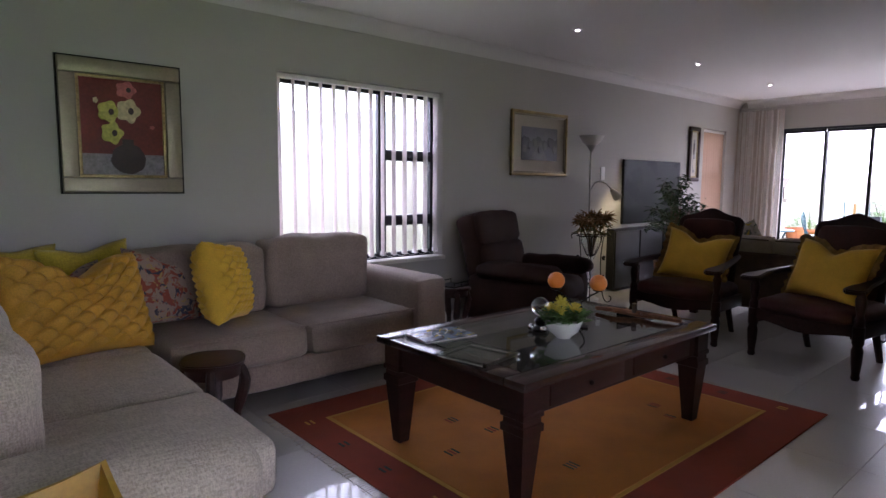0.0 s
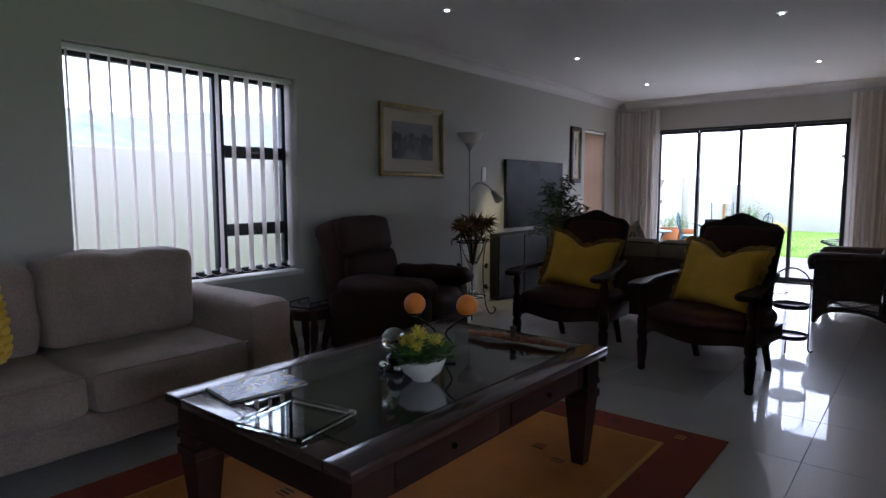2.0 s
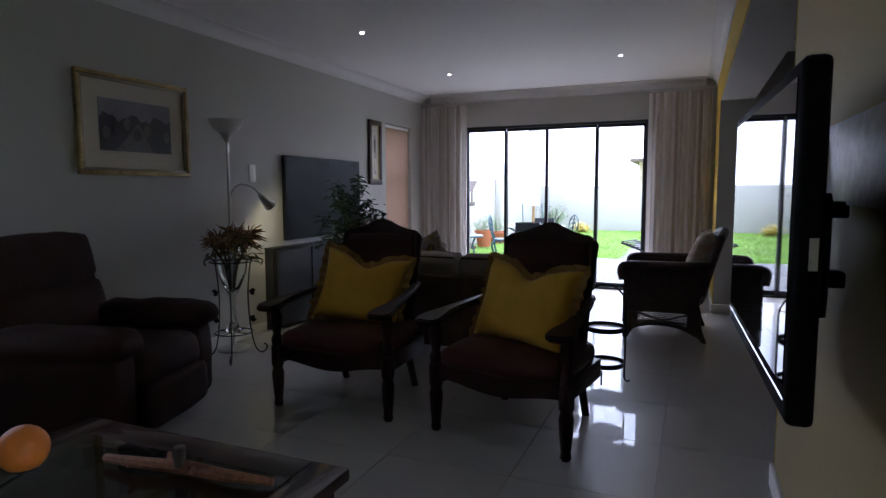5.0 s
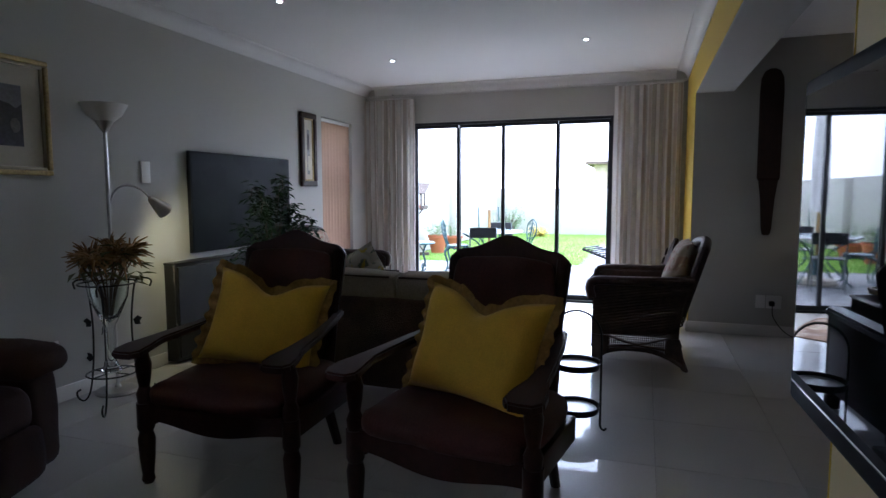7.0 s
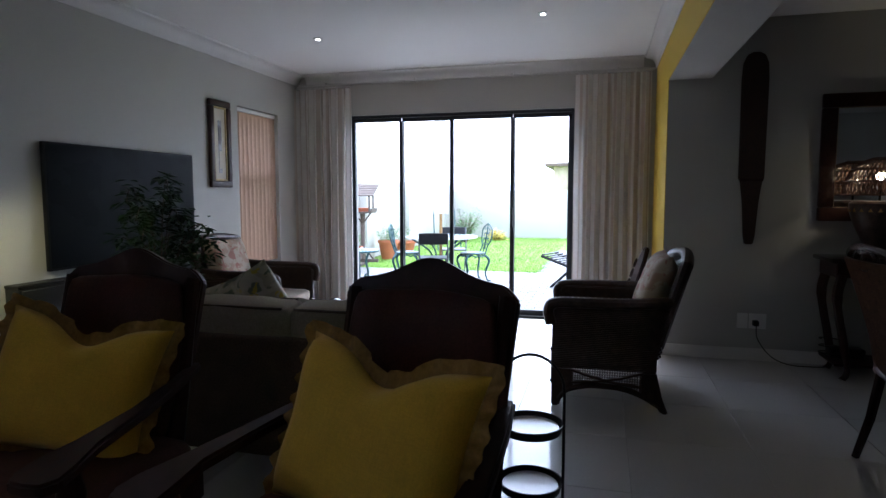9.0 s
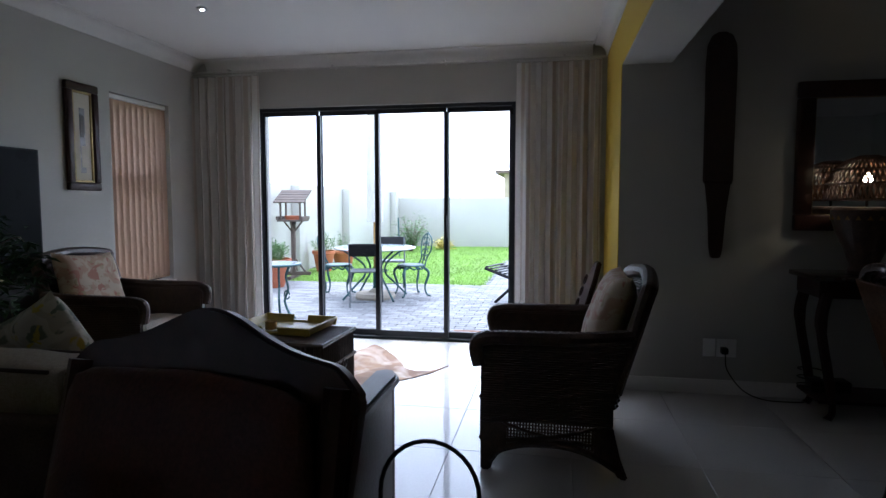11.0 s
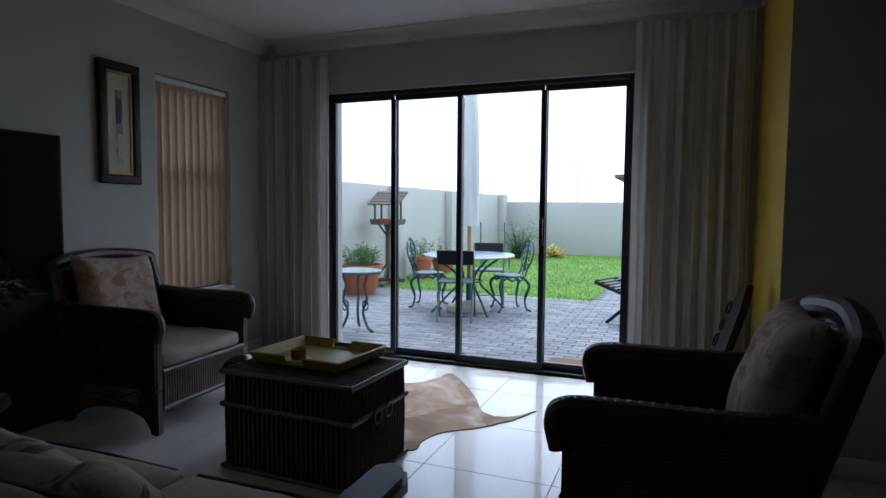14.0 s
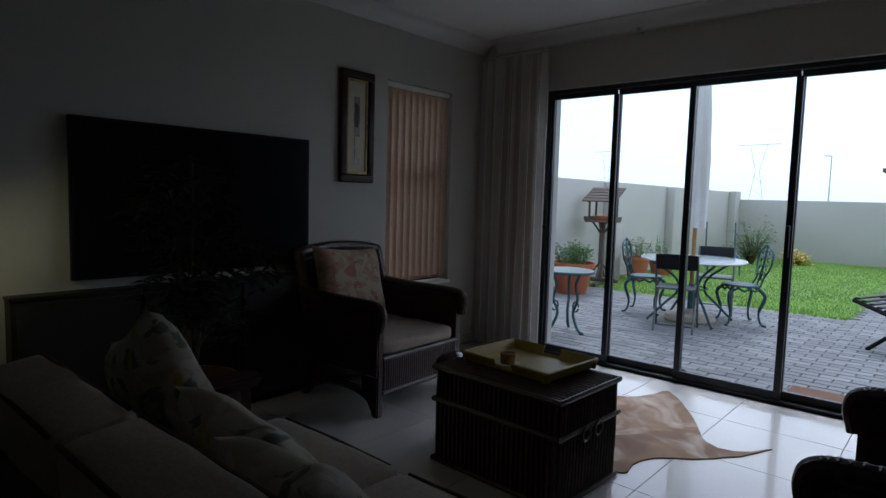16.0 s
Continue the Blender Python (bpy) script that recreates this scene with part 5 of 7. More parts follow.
part("panel", bx(6.70, YL - 0.10, 0.02, 8.35, YL - 0.002, 0.735, 0.004, 1), M_CHAR, cab)
part("top_edge", bx(6.695, YL - 0.104, 0.735, 8.355, YL - 0.002, 0.752, 0.003, 1), M_CHAR, cab)
for i in range(3):
    part("door", bx(6.72 + i * 0.545, YL - 0.116, 0.05, 7.24 + i * 0.545, YL - 0.1, 0.72, 0.003, 1), M_CHAR, cab)


# Ficus in a basket
def ficus():
    t = thing("potted_plant", "leafy weeping fig in a woven basket", "potted plant", pose(7.30, 4.44, 0))
    basket = part("basket", lathe([(0.0, 0.0), (0.17, 0.0), (0.20, 0.18), (0.215, 0.37), (0.20, 0.37), (0.185, 0.2), (0.0, 0.12)], 32), M_WICKERL, t, "brown woven basket")
    for z in [0.03 + 0.03 * k for k in range(12)]:
        r = 0.172 + 0.045 * (z / 0.37)
        part("strand", tube([(r * math.cos(2 * math.pi * k / 40), r * math.sin(2 * math.pi * k / 40), z + 0.004 * (k % 2)) for k in range(40)], 0.007, 5, None, True), M_WICKERL, basket)
    rn = random.Random(9)
    bm, spots = bmesh.new(), []
    for k in range(3):
        tube(curve_pts([(0.02 * k - 0.02, 0, 0.12), (0.03 * math.cos(k * 2), 0.03 * math.sin(k * 2), 0.5), (0.05 * math.cos(k * 2.1), 0.05 * math.sin(k * 2), 0.8)], 4), 0.010, 6, bm)
    for k in range(26):
        a = rn.uniform(0, 6.28)
        z0 = rn.uniform(0.45, 0.85)
        r, up = rn.uniform(0.12, 0.34), rn.uniform(0.08, 0.55) * (1.0 if k % 3 else 1.2)
        top = min(z0 + up, 1.36)
        pts = curve_pts([(0.03 * math.cos(a), 0.03 * math.sin(a), z0), (r * 0.5 * math.cos(a), r * 0.5 * math.sin(a), z0 + (top - z0) * 0.8), (r * math.cos(a), 0.8 * r * math.sin(a), top), (r * 1.25 * math.cos(a), 0.9 * r * math.sin(a), top - 0.08)], 6)
        tube(pts, 0.003, 4, bm)
        for p in pts[4:]:
            for q in range(3):
                spots.append(p + Vector((rn.gauss(0, 0.03), rn.gauss(0, 0.03), rn.gauss(0, 0.03))))
    part("stem", bm, M_BARK, t)
    part("foliage", leaves(spots, 0.075, 6, None, 0.42, 0.35), M_LEAFD, t, "small dark green leaves", 0)


ficus()


# Sofa that looks to the garden
def garden_sofa():
    s = thing("sofa", "cream cushioned sofa with dark wicker frame, seen from behind", "sofa")
    x0, y0, y1 = 6.30, 2.24, 3.74
    part("frame", bx(x0 + 0.04, y0 + 0.04, 0.14, x0 + 0.88, y1 - 0.04, 0.27, 0.012, 2), M_WICKER, s)
    part("back_panel", bx(x0, y0 + 0.03, 0.14, x0 + 0.07, y1 - 0.03, 0.66, 0.02, 3), M_THROW, s, "brown woven throw over the back")
    for y in (y0, y1 - 0.11):
        bm = plate([(-0.42, 0.0), (0.40, 0.0), (0.46, 0.03), (0.47, 0.07), (0.44, 0.11), (-0.42, 0.11)], 0, 0.045, None, 0.012)
        a = part("arm", bx(x0 + 0.05, y + 0.015, 0.12, x0 + 0.80, y + 0.095, 0.545, 0.012, 2), M_WICKER, s)
        bmesh.ops.transform(bm, matrix=pose(x0 + 0.43, y, 0.545), verts=bm.verts)
        part("arm_cap", bm, M_MAHOG, a)
        part("front_post", bx(x0 + 0.78, y + 0.018, 0.0, x0 + 0.84, y + 0.092, 0.545, 0.01, 2), M_MAHOG, s)
        part("leg", bx(x0 + 0.02, y + 0.02, 0.0, x0 + 0.08, y + 0.09, 0.3, 0.008, 2), M_MAHOG, s)
    half = (y0 + y1) / 2
    for i, (a, b) in enumerate(((y0 + 0.12, half), (half, y1 - 0.12))):
        part("seat_cushion", padded(x0 + 0.14, a + 0.005, 0.265, x0 + 0.95, b - 0.005, 0.435, 0.04, 0.02, 0.004, 31 + i, 7), M_CREAM, s)
        bm = padded(0.0, a + 0.003, 0.0, 0.17, b - 0.003, 0.43, 0.035, 0.012, 0.005, 35 + i, 7)
        bmesh.ops.transform(bm, matrix=pose(x0 + 0.08, 0, 0.355, 0, -7, 0), verts=bm.verts)
        back = part("back_cushion", bm, M_CREAM, s)
        for u in (0.012, 0.158):
            edge = [pose(x0 + 0.08, 0, 0.355, 0, -7, 0) @ Vector((u, y, 0.425)) for y in (a + 0.03, (a + b) / 2, b - 0.03)]
            part("piping", tube(edge, 0.006, 6), M_PIPING, back, "dark piped edge")
        part("piping", tube([(x0 + 0.937, a + 0.04, 0.424), (x0 + 0.94, (a + b) / 2, 0.427), (x0 + 0.937, b - 0.04, 0.424)], 0.007, 6), M_PIPING, s, "dark piped edge")


garden_sofa()
cushion("cream cushion with green and yellow leaf print", M_LEAFY, 0.52, 0.50, 0.17, lean(6.80, 3.30, 0.425, 20, 80, 22), 41, 0.0)
cushion("pale leaf-print cushion lying against the sofa back", M_LEAFY, 0.46, 0.42, 0.16, lean(6.84, 2.62, 0.435, 40, 80, 8), 44, 0.04)
cushion("pale leaf-print cushion slumped on the sofa seat", M_LEAFY, 0.44, 0.40, 0.15, lean(6.92, 3.02, 0.44, 42, 92, -10), 47, 0.03)


# Wicker armchairs
def wicker_chair(label, m, seat_mat, seed):
    """Faces -y; woven sides down to an arched lower edge, a thick raked back."""
    c = thing("wicker_armchair", label, "armchair", m, "dark wicker armchairs")
    w, front = 0.375, -0.315
    on_side = Matrix(((0, 0, 1, 0), (1, 0, 0, 0), (0, 1, 0, 0), (0, 0, 0, 1)))

    def rear(z):
        return 0.28 + 0.267 * max(0.0, z - 0.32)

    def slab(outline, s):
        lo, hi = (w - 0.05, w) if s > 0 else (-w, -w + 0.05)
        return plate(outline, lo, hi, None, 0.008, on_side)

    arch = [(-0.275, 0.045), (-0.22, 0.105), (-0.08, 0.14), (0.08, 0.135), (0.2, 0.10), (0.30, 0.045)]
    for s in (-1, 1):
        side = part("side_panel", slab([(front, 0.235), (rear(0.235), 0.235), (0.28, 0.32), (rear(0.61), 0.61), (0.34, 0.625), (front + 0.03, 0.625), (front, 0.60)], s), M_WICKER, c)
        for k in range(34):
            z = 0.245 + 0.36 * k / 33
            n = 16
            row = [(s * (w + (0.004 if (q + k) % 2 else 0.0)), front + 0.005 + (rear(z) - front - 0.01) * q / n, z) for q in range(n + 1)]
            part("strand", tube(row, 0.0058, 5), M_WICKER, side)
        part("leg", slab([(front, 0.0), (front + 0.045, 0.0), (front + 0.07, 0.08), (front + 0.13, 0.12), (front + 0.13, 0.24), (front, 0.24)], s), M_WICKER, c)
        part("leg", slab([(0.31, 0.0), (0.35, 0.0), (0.315, 0.09), (0.28, 0.24), (0.19, 0.24), (0.19, 0.10), (0.27, 0.06)], s), M_WICKER, c)
        lace = bmesh.new()
        for k in range(29):
            y = -0.205 + 0.395 * k / 28
            tube([(s * (w - 0.012), y, 0.12), (s * (w - 0.012), y + 0.003, 0.24)], 0.0046, 4, lace)
        for z in (0.165, 0.18, 0.195, 0.21, 0.225):
            tube([(s * (w - 0.006), -0.21, z), (s * (w - 0.006), 0.2, z)], 0.0034, 4, lace)
        for sgn in (-1, 1):
            tube([(s * w, -0.21 * sgn, 0.235), (s * w, -0.09 * sgn, 0.195), (s * w, 0.06 * sgn, 0.165), (s * w, 0.2 * sgn, 0.15)], 0.009, 5, lace)
        part("lattice", lace, M_WICKER, side)
        edge = curve_pts([(s * (w - 0.012), y, z) for y, z in arch], 5)
        part("arched_edge", tube(edge, 0.019, 6), M_WICKER, c)
        roll = curve_pts([(s * w, front - 0.005, 0.50), (s * w, front - 0.02, 0.58), (s * w, front + 0.02, 0.625), (s * w, -0.1, 0.632), (s * (w - 0.005), 0.15, 0.635), (s * (w - 0.02), 0.36, 0.65)], 7)
        arm = part("arm_roll", tube(roll, 0.034, 10), M_WICKER, c)
        for p in roll[8:]:
            part("braid_knot", ball(0.008, (p.x, p.y, p.z + 0.028), None, 1, (2.8, 1.2, 0.8)), M_WICKER, arm)
    panel = part("front_panel", bx(-w + 0.05, front + 0.004, 0.12, w - 0.05, front + 0.012, 0.335), M_WICKER, c)
    for k in range(36):
        x = -w + 0.055 + (2 * w - 0.11) * k / 35
        part("strand", tube([(x, front - 0.001, 0.12 + 0.03 * math.cos(x * 4)), (x, front - 0.001, 0.33)], 0.008, 5), M_WICKER, panel)
    for z in (0.14, 0.335):
        part("rail", tube([(-w + 0.04, front, z), (w - 0.04, front, z)], 0.013, 6), M_WICKER, panel)
    part("seat_board", bx(-w + 0.05, front + 0.012, 0.30, w - 0.05, 0.27, 0.335), M_WICKER, c)
    part("seat_cushion", padded(-w + 0.055, front + 0.01, 0.335, w - 0.055, 0.28, 0.43, 0.035, 0.015, 0.004, seed, 6), seat_mat, c)
    rows = []
    for k in range(46):
        f = k / 45
        half = w - 0.025 - 0.02 * f
        rows.append([(half * (q / 8 - 1), 0.29 + 0.155 * f + 0.03 * (1 - (q / 8 - 1) ** 2) + (0.005 if (q + k) % 2 else -0.005), 0.32 + 0.585 * f - 0.045 * f ** 4 * (q / 8 - 1) ** 4) for q in range(17)])
    sheet = bmesh.new()
    net = [[sheet.verts.new((x, y - 0.004, z)) for x, y, z in row] for row in rows]
    for r0, r1 in zip(net, net[1:]):
        for q in range(16):
            sheet.faces.new((r0[q], r0[q + 1], r1[q + 1], r1[q]))
    bmesh.ops.solidify(sheet, geom=sheet.faces[:], thickness=0.05)
    back = part("backrest", sheet, M_WICKER, c)
    for row in rows:
        part("strand", tube(row, 0.0065, 5), M_WICKER, back)
    rim = curve_pts([(-(w - 0.025), 0.285, 0.4), (-(w - 0.035), 0.405, 0.80), (-(w - 0.06), 0.43, 0.87), (0, 0.462, 0.90), (w - 0.06, 0.43, 0.87), (w - 0.035, 0.405, 0.80), (w - 0.025, 0.285, 0.4)], 8)
    part("back_rim", tube(rim, 0.036, 10), M_WICKER, c)
    return c


WC1 = pose(8.03, 1.675, 0, 0, 0, 180)
wicker_chair("dark brown wicker armchair with a pale floral cushion by the opening", WC1, M_LEATHER, 51)
cushion("pale floral cushion propped in a wicker armchair", M_FLORAL, 0.56, 0.50, 0.17, WC1 @ pose(0, 0.19, 0.435) @ pose(0, 0, 0, -20, 0, 0), 53, 0.0)
WC2 = pose(8.58, 4.50, 0, 0, 0, 3)
wicker_chair("dark brown wicker armchair with cream seat in the corner", WC2, M_CREAM, 57)
cushion("cream and red floral cushion in a wicker armchair", M_FLORAL, 0.56, 0.50, 0.17, WC2 @ pose(-0.06, 0.19, 0.43) @ pose(0, 0, 0, -18, 4, 0), 59, 0.0)


# Wicker trunk and hide
def trunk():
    t = thing("wicker_chest", "dark woven wicker chest used as a low table", "trunk", pose(8.30, 3.25, 0, 0, 0, -2))
    hx, hy, h = 0.235, 0.335, 0.455
    part("body", bx(-hx + 0.012, -hy + 0.012, 0.01, hx - 0.012, hy - 0.012, h - 0.012), M_WICKER, t)
    for sx in (-1, 1):
        for k in range(26):
            y = -hy + 2 * hy * (k + 0.5) / 26
            part("strand", tube([(sx * hx, y, 0.01), (sx * (hx + 0.004), y, h * 0.5), (sx * hx, y, h - 0.01)], 0.0105, 6), M_WICKER, t)
    for sy in (-1, 1):
        for k in range(18):
            x = -hx + 2 * hx * (k + 0.5) / 18
            part("strand", tube([(x, sy * hy, 0.01), (x, sy * (hy + 0.004), h * 0.5), (x, sy * hy, h - 0.01)], 0.0105, 6), M_WICKER, t)
    lid = part("lid", bx(-hx, -hy, h - 0.014, hx, hy, h - 0.004), M_WICKER, t)
    for k in range(16):
        x = -hx + 2 * hx * (k + 0.5) / 16
        part("strand", tube([(x, -hy, h), (x, 0, h + 0.004), (x, hy, h)], 0.010, 5), M_WICKER, lid)
    for z in (0.012, 0.30, h - 0.004):
        part("band", tube([(-hx - 0.01, -hy - 0.01, z), (hx + 0.01, -hy - 0.01, z), (hx + 0.01, hy + 0.01, z), (-hx - 0.01, hy + 0.01, z)], 0.013, 6, None, True), M_WICKER, t)
    for x in (-0.05, 0.05):
        part("hasp", tube(arc(x, 0.28, 0.03, 0, 360, 14, -hy - 0.02), 0.005, 5), M_WICKER, t)


trunk()


def olive_tray():
    t = thing("serving_tray", "olive green wooden tray with flared sides on the trunk", "tray", pose(8.37, 3.28, 0.468, 0, 0, -4))
    hx, hy = 0.17, 0.22
    part("tray_base", bx(-hx, -hy, 0, hx, hy, 0.01, 0.002, 1), M_TRAYOL, t)
    for s in (-1, 1):
        bm = bx(-hx - 0.03, -0.006, 0, hx + 0.03, 0.006, 0.055, 0.003, 1)
        bmesh.ops.transform(bm, matrix=pose(0, s * (hy + 0.004), 0.004, -s * 28, 0, 0), verts=bm.verts)
        part("side", bm, M_TRAYOL, t)
        for a, b in ((-hy - 0.03, -0.05), (0.05, hy + 0.03)):
            bm = bx(-0.006, a, 0, 0.006, b, 0.055, 0.003, 1)
            bmesh.ops.transform(bm, matrix=pose(s * (hx + 0.004), 0, 0.004, 0, s * 28, 0), verts=bm.verts)
            part("side", bm, M_TRAYOL, t)
        bm = bx(-0.006, -0.05, 0, 0.006, 0.05, 0.018, 0.003, 1)
        bmesh.ops.transform(bm, matrix=pose(s * (hx + 0.004), 0, 0.004, 0, s * 28, 0), verts=bm.verts)
        part("side", bm, M_TRAYOL, t)
    c = thing("coaster_set", "round coasters in a small woven holder on the tray", "coasters", pose(8.27, 3.33, 0.4785))
    part("saucer", lathe([(0.0, 0.0), (0.05, 0.0), (0.06, 0.008), (0.0, 0.006)], 24), M_MOUNT, c)
    part("holder", lathe([(0.0, 0.008), (0.034, 0.008), (0.036, 0.055), (0.03, 0.055), (0.0, 0.02)], 20), M_FRINGE, c)


olive_tray()
orn = thing("wooden_bird", "rounded dark polished wooden ornament at the trunk's edge", "ornament", pose(8.30, 3.70, 0.0))
part("stand", lathe([(0.07, 0.0), (0.075, 0.02), (0.02, 0.05), (0.02, 0.33), (0.05, 0.36)], 20), M_MAHOG, orn)
part("body", ball(0.075, (0, 0, 0.41), None, 3, (1.3, 0.9, 0.8)), M_MAHOGTOP, orn)


def hide():
    pts = [(9.38, 2.44), (9.22, 2.56), (9.24, 2.72), (9.62, 2.94), (9.93, 3.18), (9.78, 3.24), (9.62, 3.34), (9.52, 3.62), (9.6, 3.84), (9.42, 3.90), (9.28, 3.72), (8.95, 3.78), (8.62, 3.85), (8.45, 3.6), (8.50, 3.2), (8.56, 2.98), (8.58, 2.87), (8.72, 2.88), (8.86, 2.82), (8.98, 2.68), (9.18, 2.53)]
    line = [(p.x, p.y) for p in curve_pts([(x, y, 0) for x, y in pts + pts[:1]], 5)][:-1]
    line = [(x + 0.008 * noise.noise(Vector((x * 30, y * 30, 0))), y + 0.008 * noise.noise(Vector((x * 30, y * 30, 7)))) for x, y in line]
    bm = plate(line, 0.0008, 0.006)
    solo("animal_hide", bm, M_HIDE, "tan and white cured animal hide lying on the tiles", "hide rug", smooth=0)


M_HIDE = pattern("hide_fur", (0.22, 0.125, 0.07), [((0.15, 0.075, 0.038), 0.40), ((0.28, 0.165, 0.09), 0.45), ((0.44, 0.36, 0.29), 0.48)], 2.2, 0.8, 0.26)
hide()


# Two-tier stand by the armchair
def tier_stand():
    s = thing("tiered_stand", "black two-tier wire plate stand with loop handle", "tiered stand", pose(6.40, 1.97, 0))
    for z in (0.10, 0.335):
        part("tray", lathe([(0.0, z), (0.118, z), (0.128, z + 0.035), (0.123, z + 0.035), (0.114, z + 0.006), (0.0, z + 0.006)], 32), M_IRON, s)
        part("plate", lathe([(0.0, z + 0.006), (0.09, z + 0.008), (0.11, z + 0.018), (0.0, z + 0.012)], 28), M_PORC, s)
    for a in (-90, 90):
        x, y = 0.128 * math.cos(radians(a)), 0.128 * math.sin(radians(a))
        part("upright", tube([(x, y, 0.03), (x, y, 0.5)], 0.006, 6), M_IRON, s)
        part("foot", tube(curve_pts([(x, y, 0.10), (x, y * 1.0, 0.03), (x, y * 1.15, 0.008), (x, y * 1.25, 0.02)], 4), 0.006, 6), M_IRON, s)
    hoop = [(0, 0.128 * math.cos(radians(a)), 0.5 + 0.14 * math.sin(radians(a))) for a in range(0, 181, 12)]
    part("handle", tube(hoop, 0.006, 6), M_IRON, s)
    part("foot", tube([(-0.13, 0, 0.10), (-0.145, 0, 0.008)], 0.006, 6), M_IRON, s)


tier_stand()


# Television on a swing arm at the pier
def arm_tv():
    t = thing("television", "black flat television on a swing-arm wall bracket", "television", pose(3.68, 1.255, 0, 0, 0, 2.4))
    part("casing", bx(0.0, -0.015, 0.80, 1.03, 0.035, 1.49, 0.014, 3), M_TVCASE, t)
    part("screen", bx(0.03, 0.0352, 0.87, 1.0, 0.0375, 1.455), M_SCREEN, t)
    part("trim", bx(0.02, 0.0352, 0.845, 1.01, 0.0378, 0.850, 0.001, 1), M_CHROME, t)
    part("side_label", bx(-0.0012, -0.005, 1.10, 0.0004, 0.01, 1.16), M_STEEL, t)
    b = part("mount_plate", bx(0.3, -0.062, 0.98, 0.62, -0.015, 1.28, 0.004, 1), M_BLACK, t)
    for z in (1.03, 1.2):
        part("swing_arm", bx(0.42, -0.155, z - 0.02, 0.48, -0.062, z + 0.02, 0.006, 2), M_BLACK, b)
    for x in (0.36, 0.40, 0.52, 0.58):
        part("pivot", lathe([(0.018, 0.95), (0.02, 1.0), (0.02, 1.22), (0.016, 1.24)], 14, None, (x, -0.085, 0)), M_BLACK, b)


arm_tv()
M_SCUFF = mat("scuffed_white_paint", (0.50, 0.50, 0.50), 0.4, scale=9, fine=35, bump=0.05, second=(0.82, 0.82, 0.82))
box = thing("wall_plate", "white metal bracket plate with cables behind the television", "bracket")
part("plate", bx(3.25, 1.111, 1.21, 4.44, 1.128, 1.42, 0.006, 2), M_SCUFF, box, "scuffed white plate")
for k, (x, z0) in enumerate(((4.40, 1.40), (4.36, 1.38))):
    part("cable", tube(curve_pts([(x, 1.135, z0), (x + 0.03, 1.15, z0 - 0.1), (x - 0.02, 1.16, 1.0), (x - 0.06, 1.15, 0.86), (x - 0.12, 1.16, 0.9)], 6), 0.0045, 6), M_CABLE, box)


# ---- dining side ----
M_DRYWOOD = wood("dry_dark_wood", (0.05, 0.02, 0.014), (0.025, 0.010, 0.008), 0.6, 0.0)


def wall_paddle():
    prof = [(0.89, 0.028), (0.95, 0.04), (1.2, 0.055), (1.36, 0.075), (1.375, 0.088), (1.5, 0.088), (2.1, 0.092), (2.22, 0.085), (2.28, 0.06), (2.30, 0.02)]
    o = [(0.652 + w, z) for z, w in prof] + [(0.652 - w, z) for z, w in prof[::-1]]
    bm = plate(o, 0.0, 0.03, None, 0.006, Matrix(((0, 0, 1, 9.012), (1, 0, 0, 0), (0, 1, 0, 0), (0, 0, 0, 1))))
    k = thing("carved_paddle", "long dark carved wooden paddle hung on the wall", "carving")
    part("blade", bm, M_DRYWOOD, k)
    part("collar", bx(9.006, 0.572, 1.36, 9.014, 0.732, 1.38, 0.002, 1), M_MAHOG, k)


wall_paddle()
mir = thing("wall_mirror", "wall mirror in a wide dark beaded wooden frame", "mirror")
y0, y1, z0, z1, e = -0.95, 0.205, 1.07, 1.98, 0.1
for a, b, c, d in ((y0, z0, y1, z0 + e), (y0, z1 - e, y1, z1), (y0, z0 + e, y0 + e, z1 - e), (y1 - e, z0 + e, y1, z1 - e)):
    part("frame", bx(9.005, a, b, 9.048, c, d, 0.01, 3), M_MAHOG, mir)
part("glass", bx(9.03, y0 + e - 0.003, z0 + e - 0.003, 9.036, y1 - e + 0.003, z1 - e + 0.003), M_MIRROR, mir, "", 0)
bm = bmesh.new()
for k in range(70):
    f = k / 69
    ball(0.005, (9.018, y0 + e + (y1 - y0 - 2 * e) * f, z0 + e), bm, 1)
    ball(0.005, (9.018, y0 + e + (y1 - y0 - 2 * e) * f, z1 - e), bm, 1)
    ball(0.005, (9.018, y1 - e, z0 + e + (z1 - z0 - 2 * e) * f), bm, 1)
part("beading", bm, M_GILT, mir)


def console():
    c = thing("console_table", "dark wooden console table with curved legs under the mirror", "console table")
    part("tabletop", bx(8.62, -1.1, 0.80, 9.02, 0.22, 0.83, 0.008, 2), M_MAHOGTOP, c)
    part("apron", bx(8.66, -1.05, 0.70, 8.99, 0.18, 0.80, 0.004, 1), M_MAHOG, c)
    for x in (8.67, 8.97):
        for y in (-1.02, 0.14):
            s = 1 if y > 0 else -1
            part("leg", tube(curve_pts([(x, y, 0.72), (x - 0.02, y + 0.03 * s, 0.55), (x, y - 0.03 * s, 0.25), (x, y - 0.06 * s, 0.06), (x - 0.015, y - 0.03 * s, 0.0)], 6), [0.034] * 7 + [0.028] * 8 + [0.02] * 9 + [0.026], 8), M_MAHOG, c)
    part("shelf", bx(8.66, -1.0, 0.09, 8.98, 0.16, 0.11, 0.004, 1), M_MAHOG, c)


console()


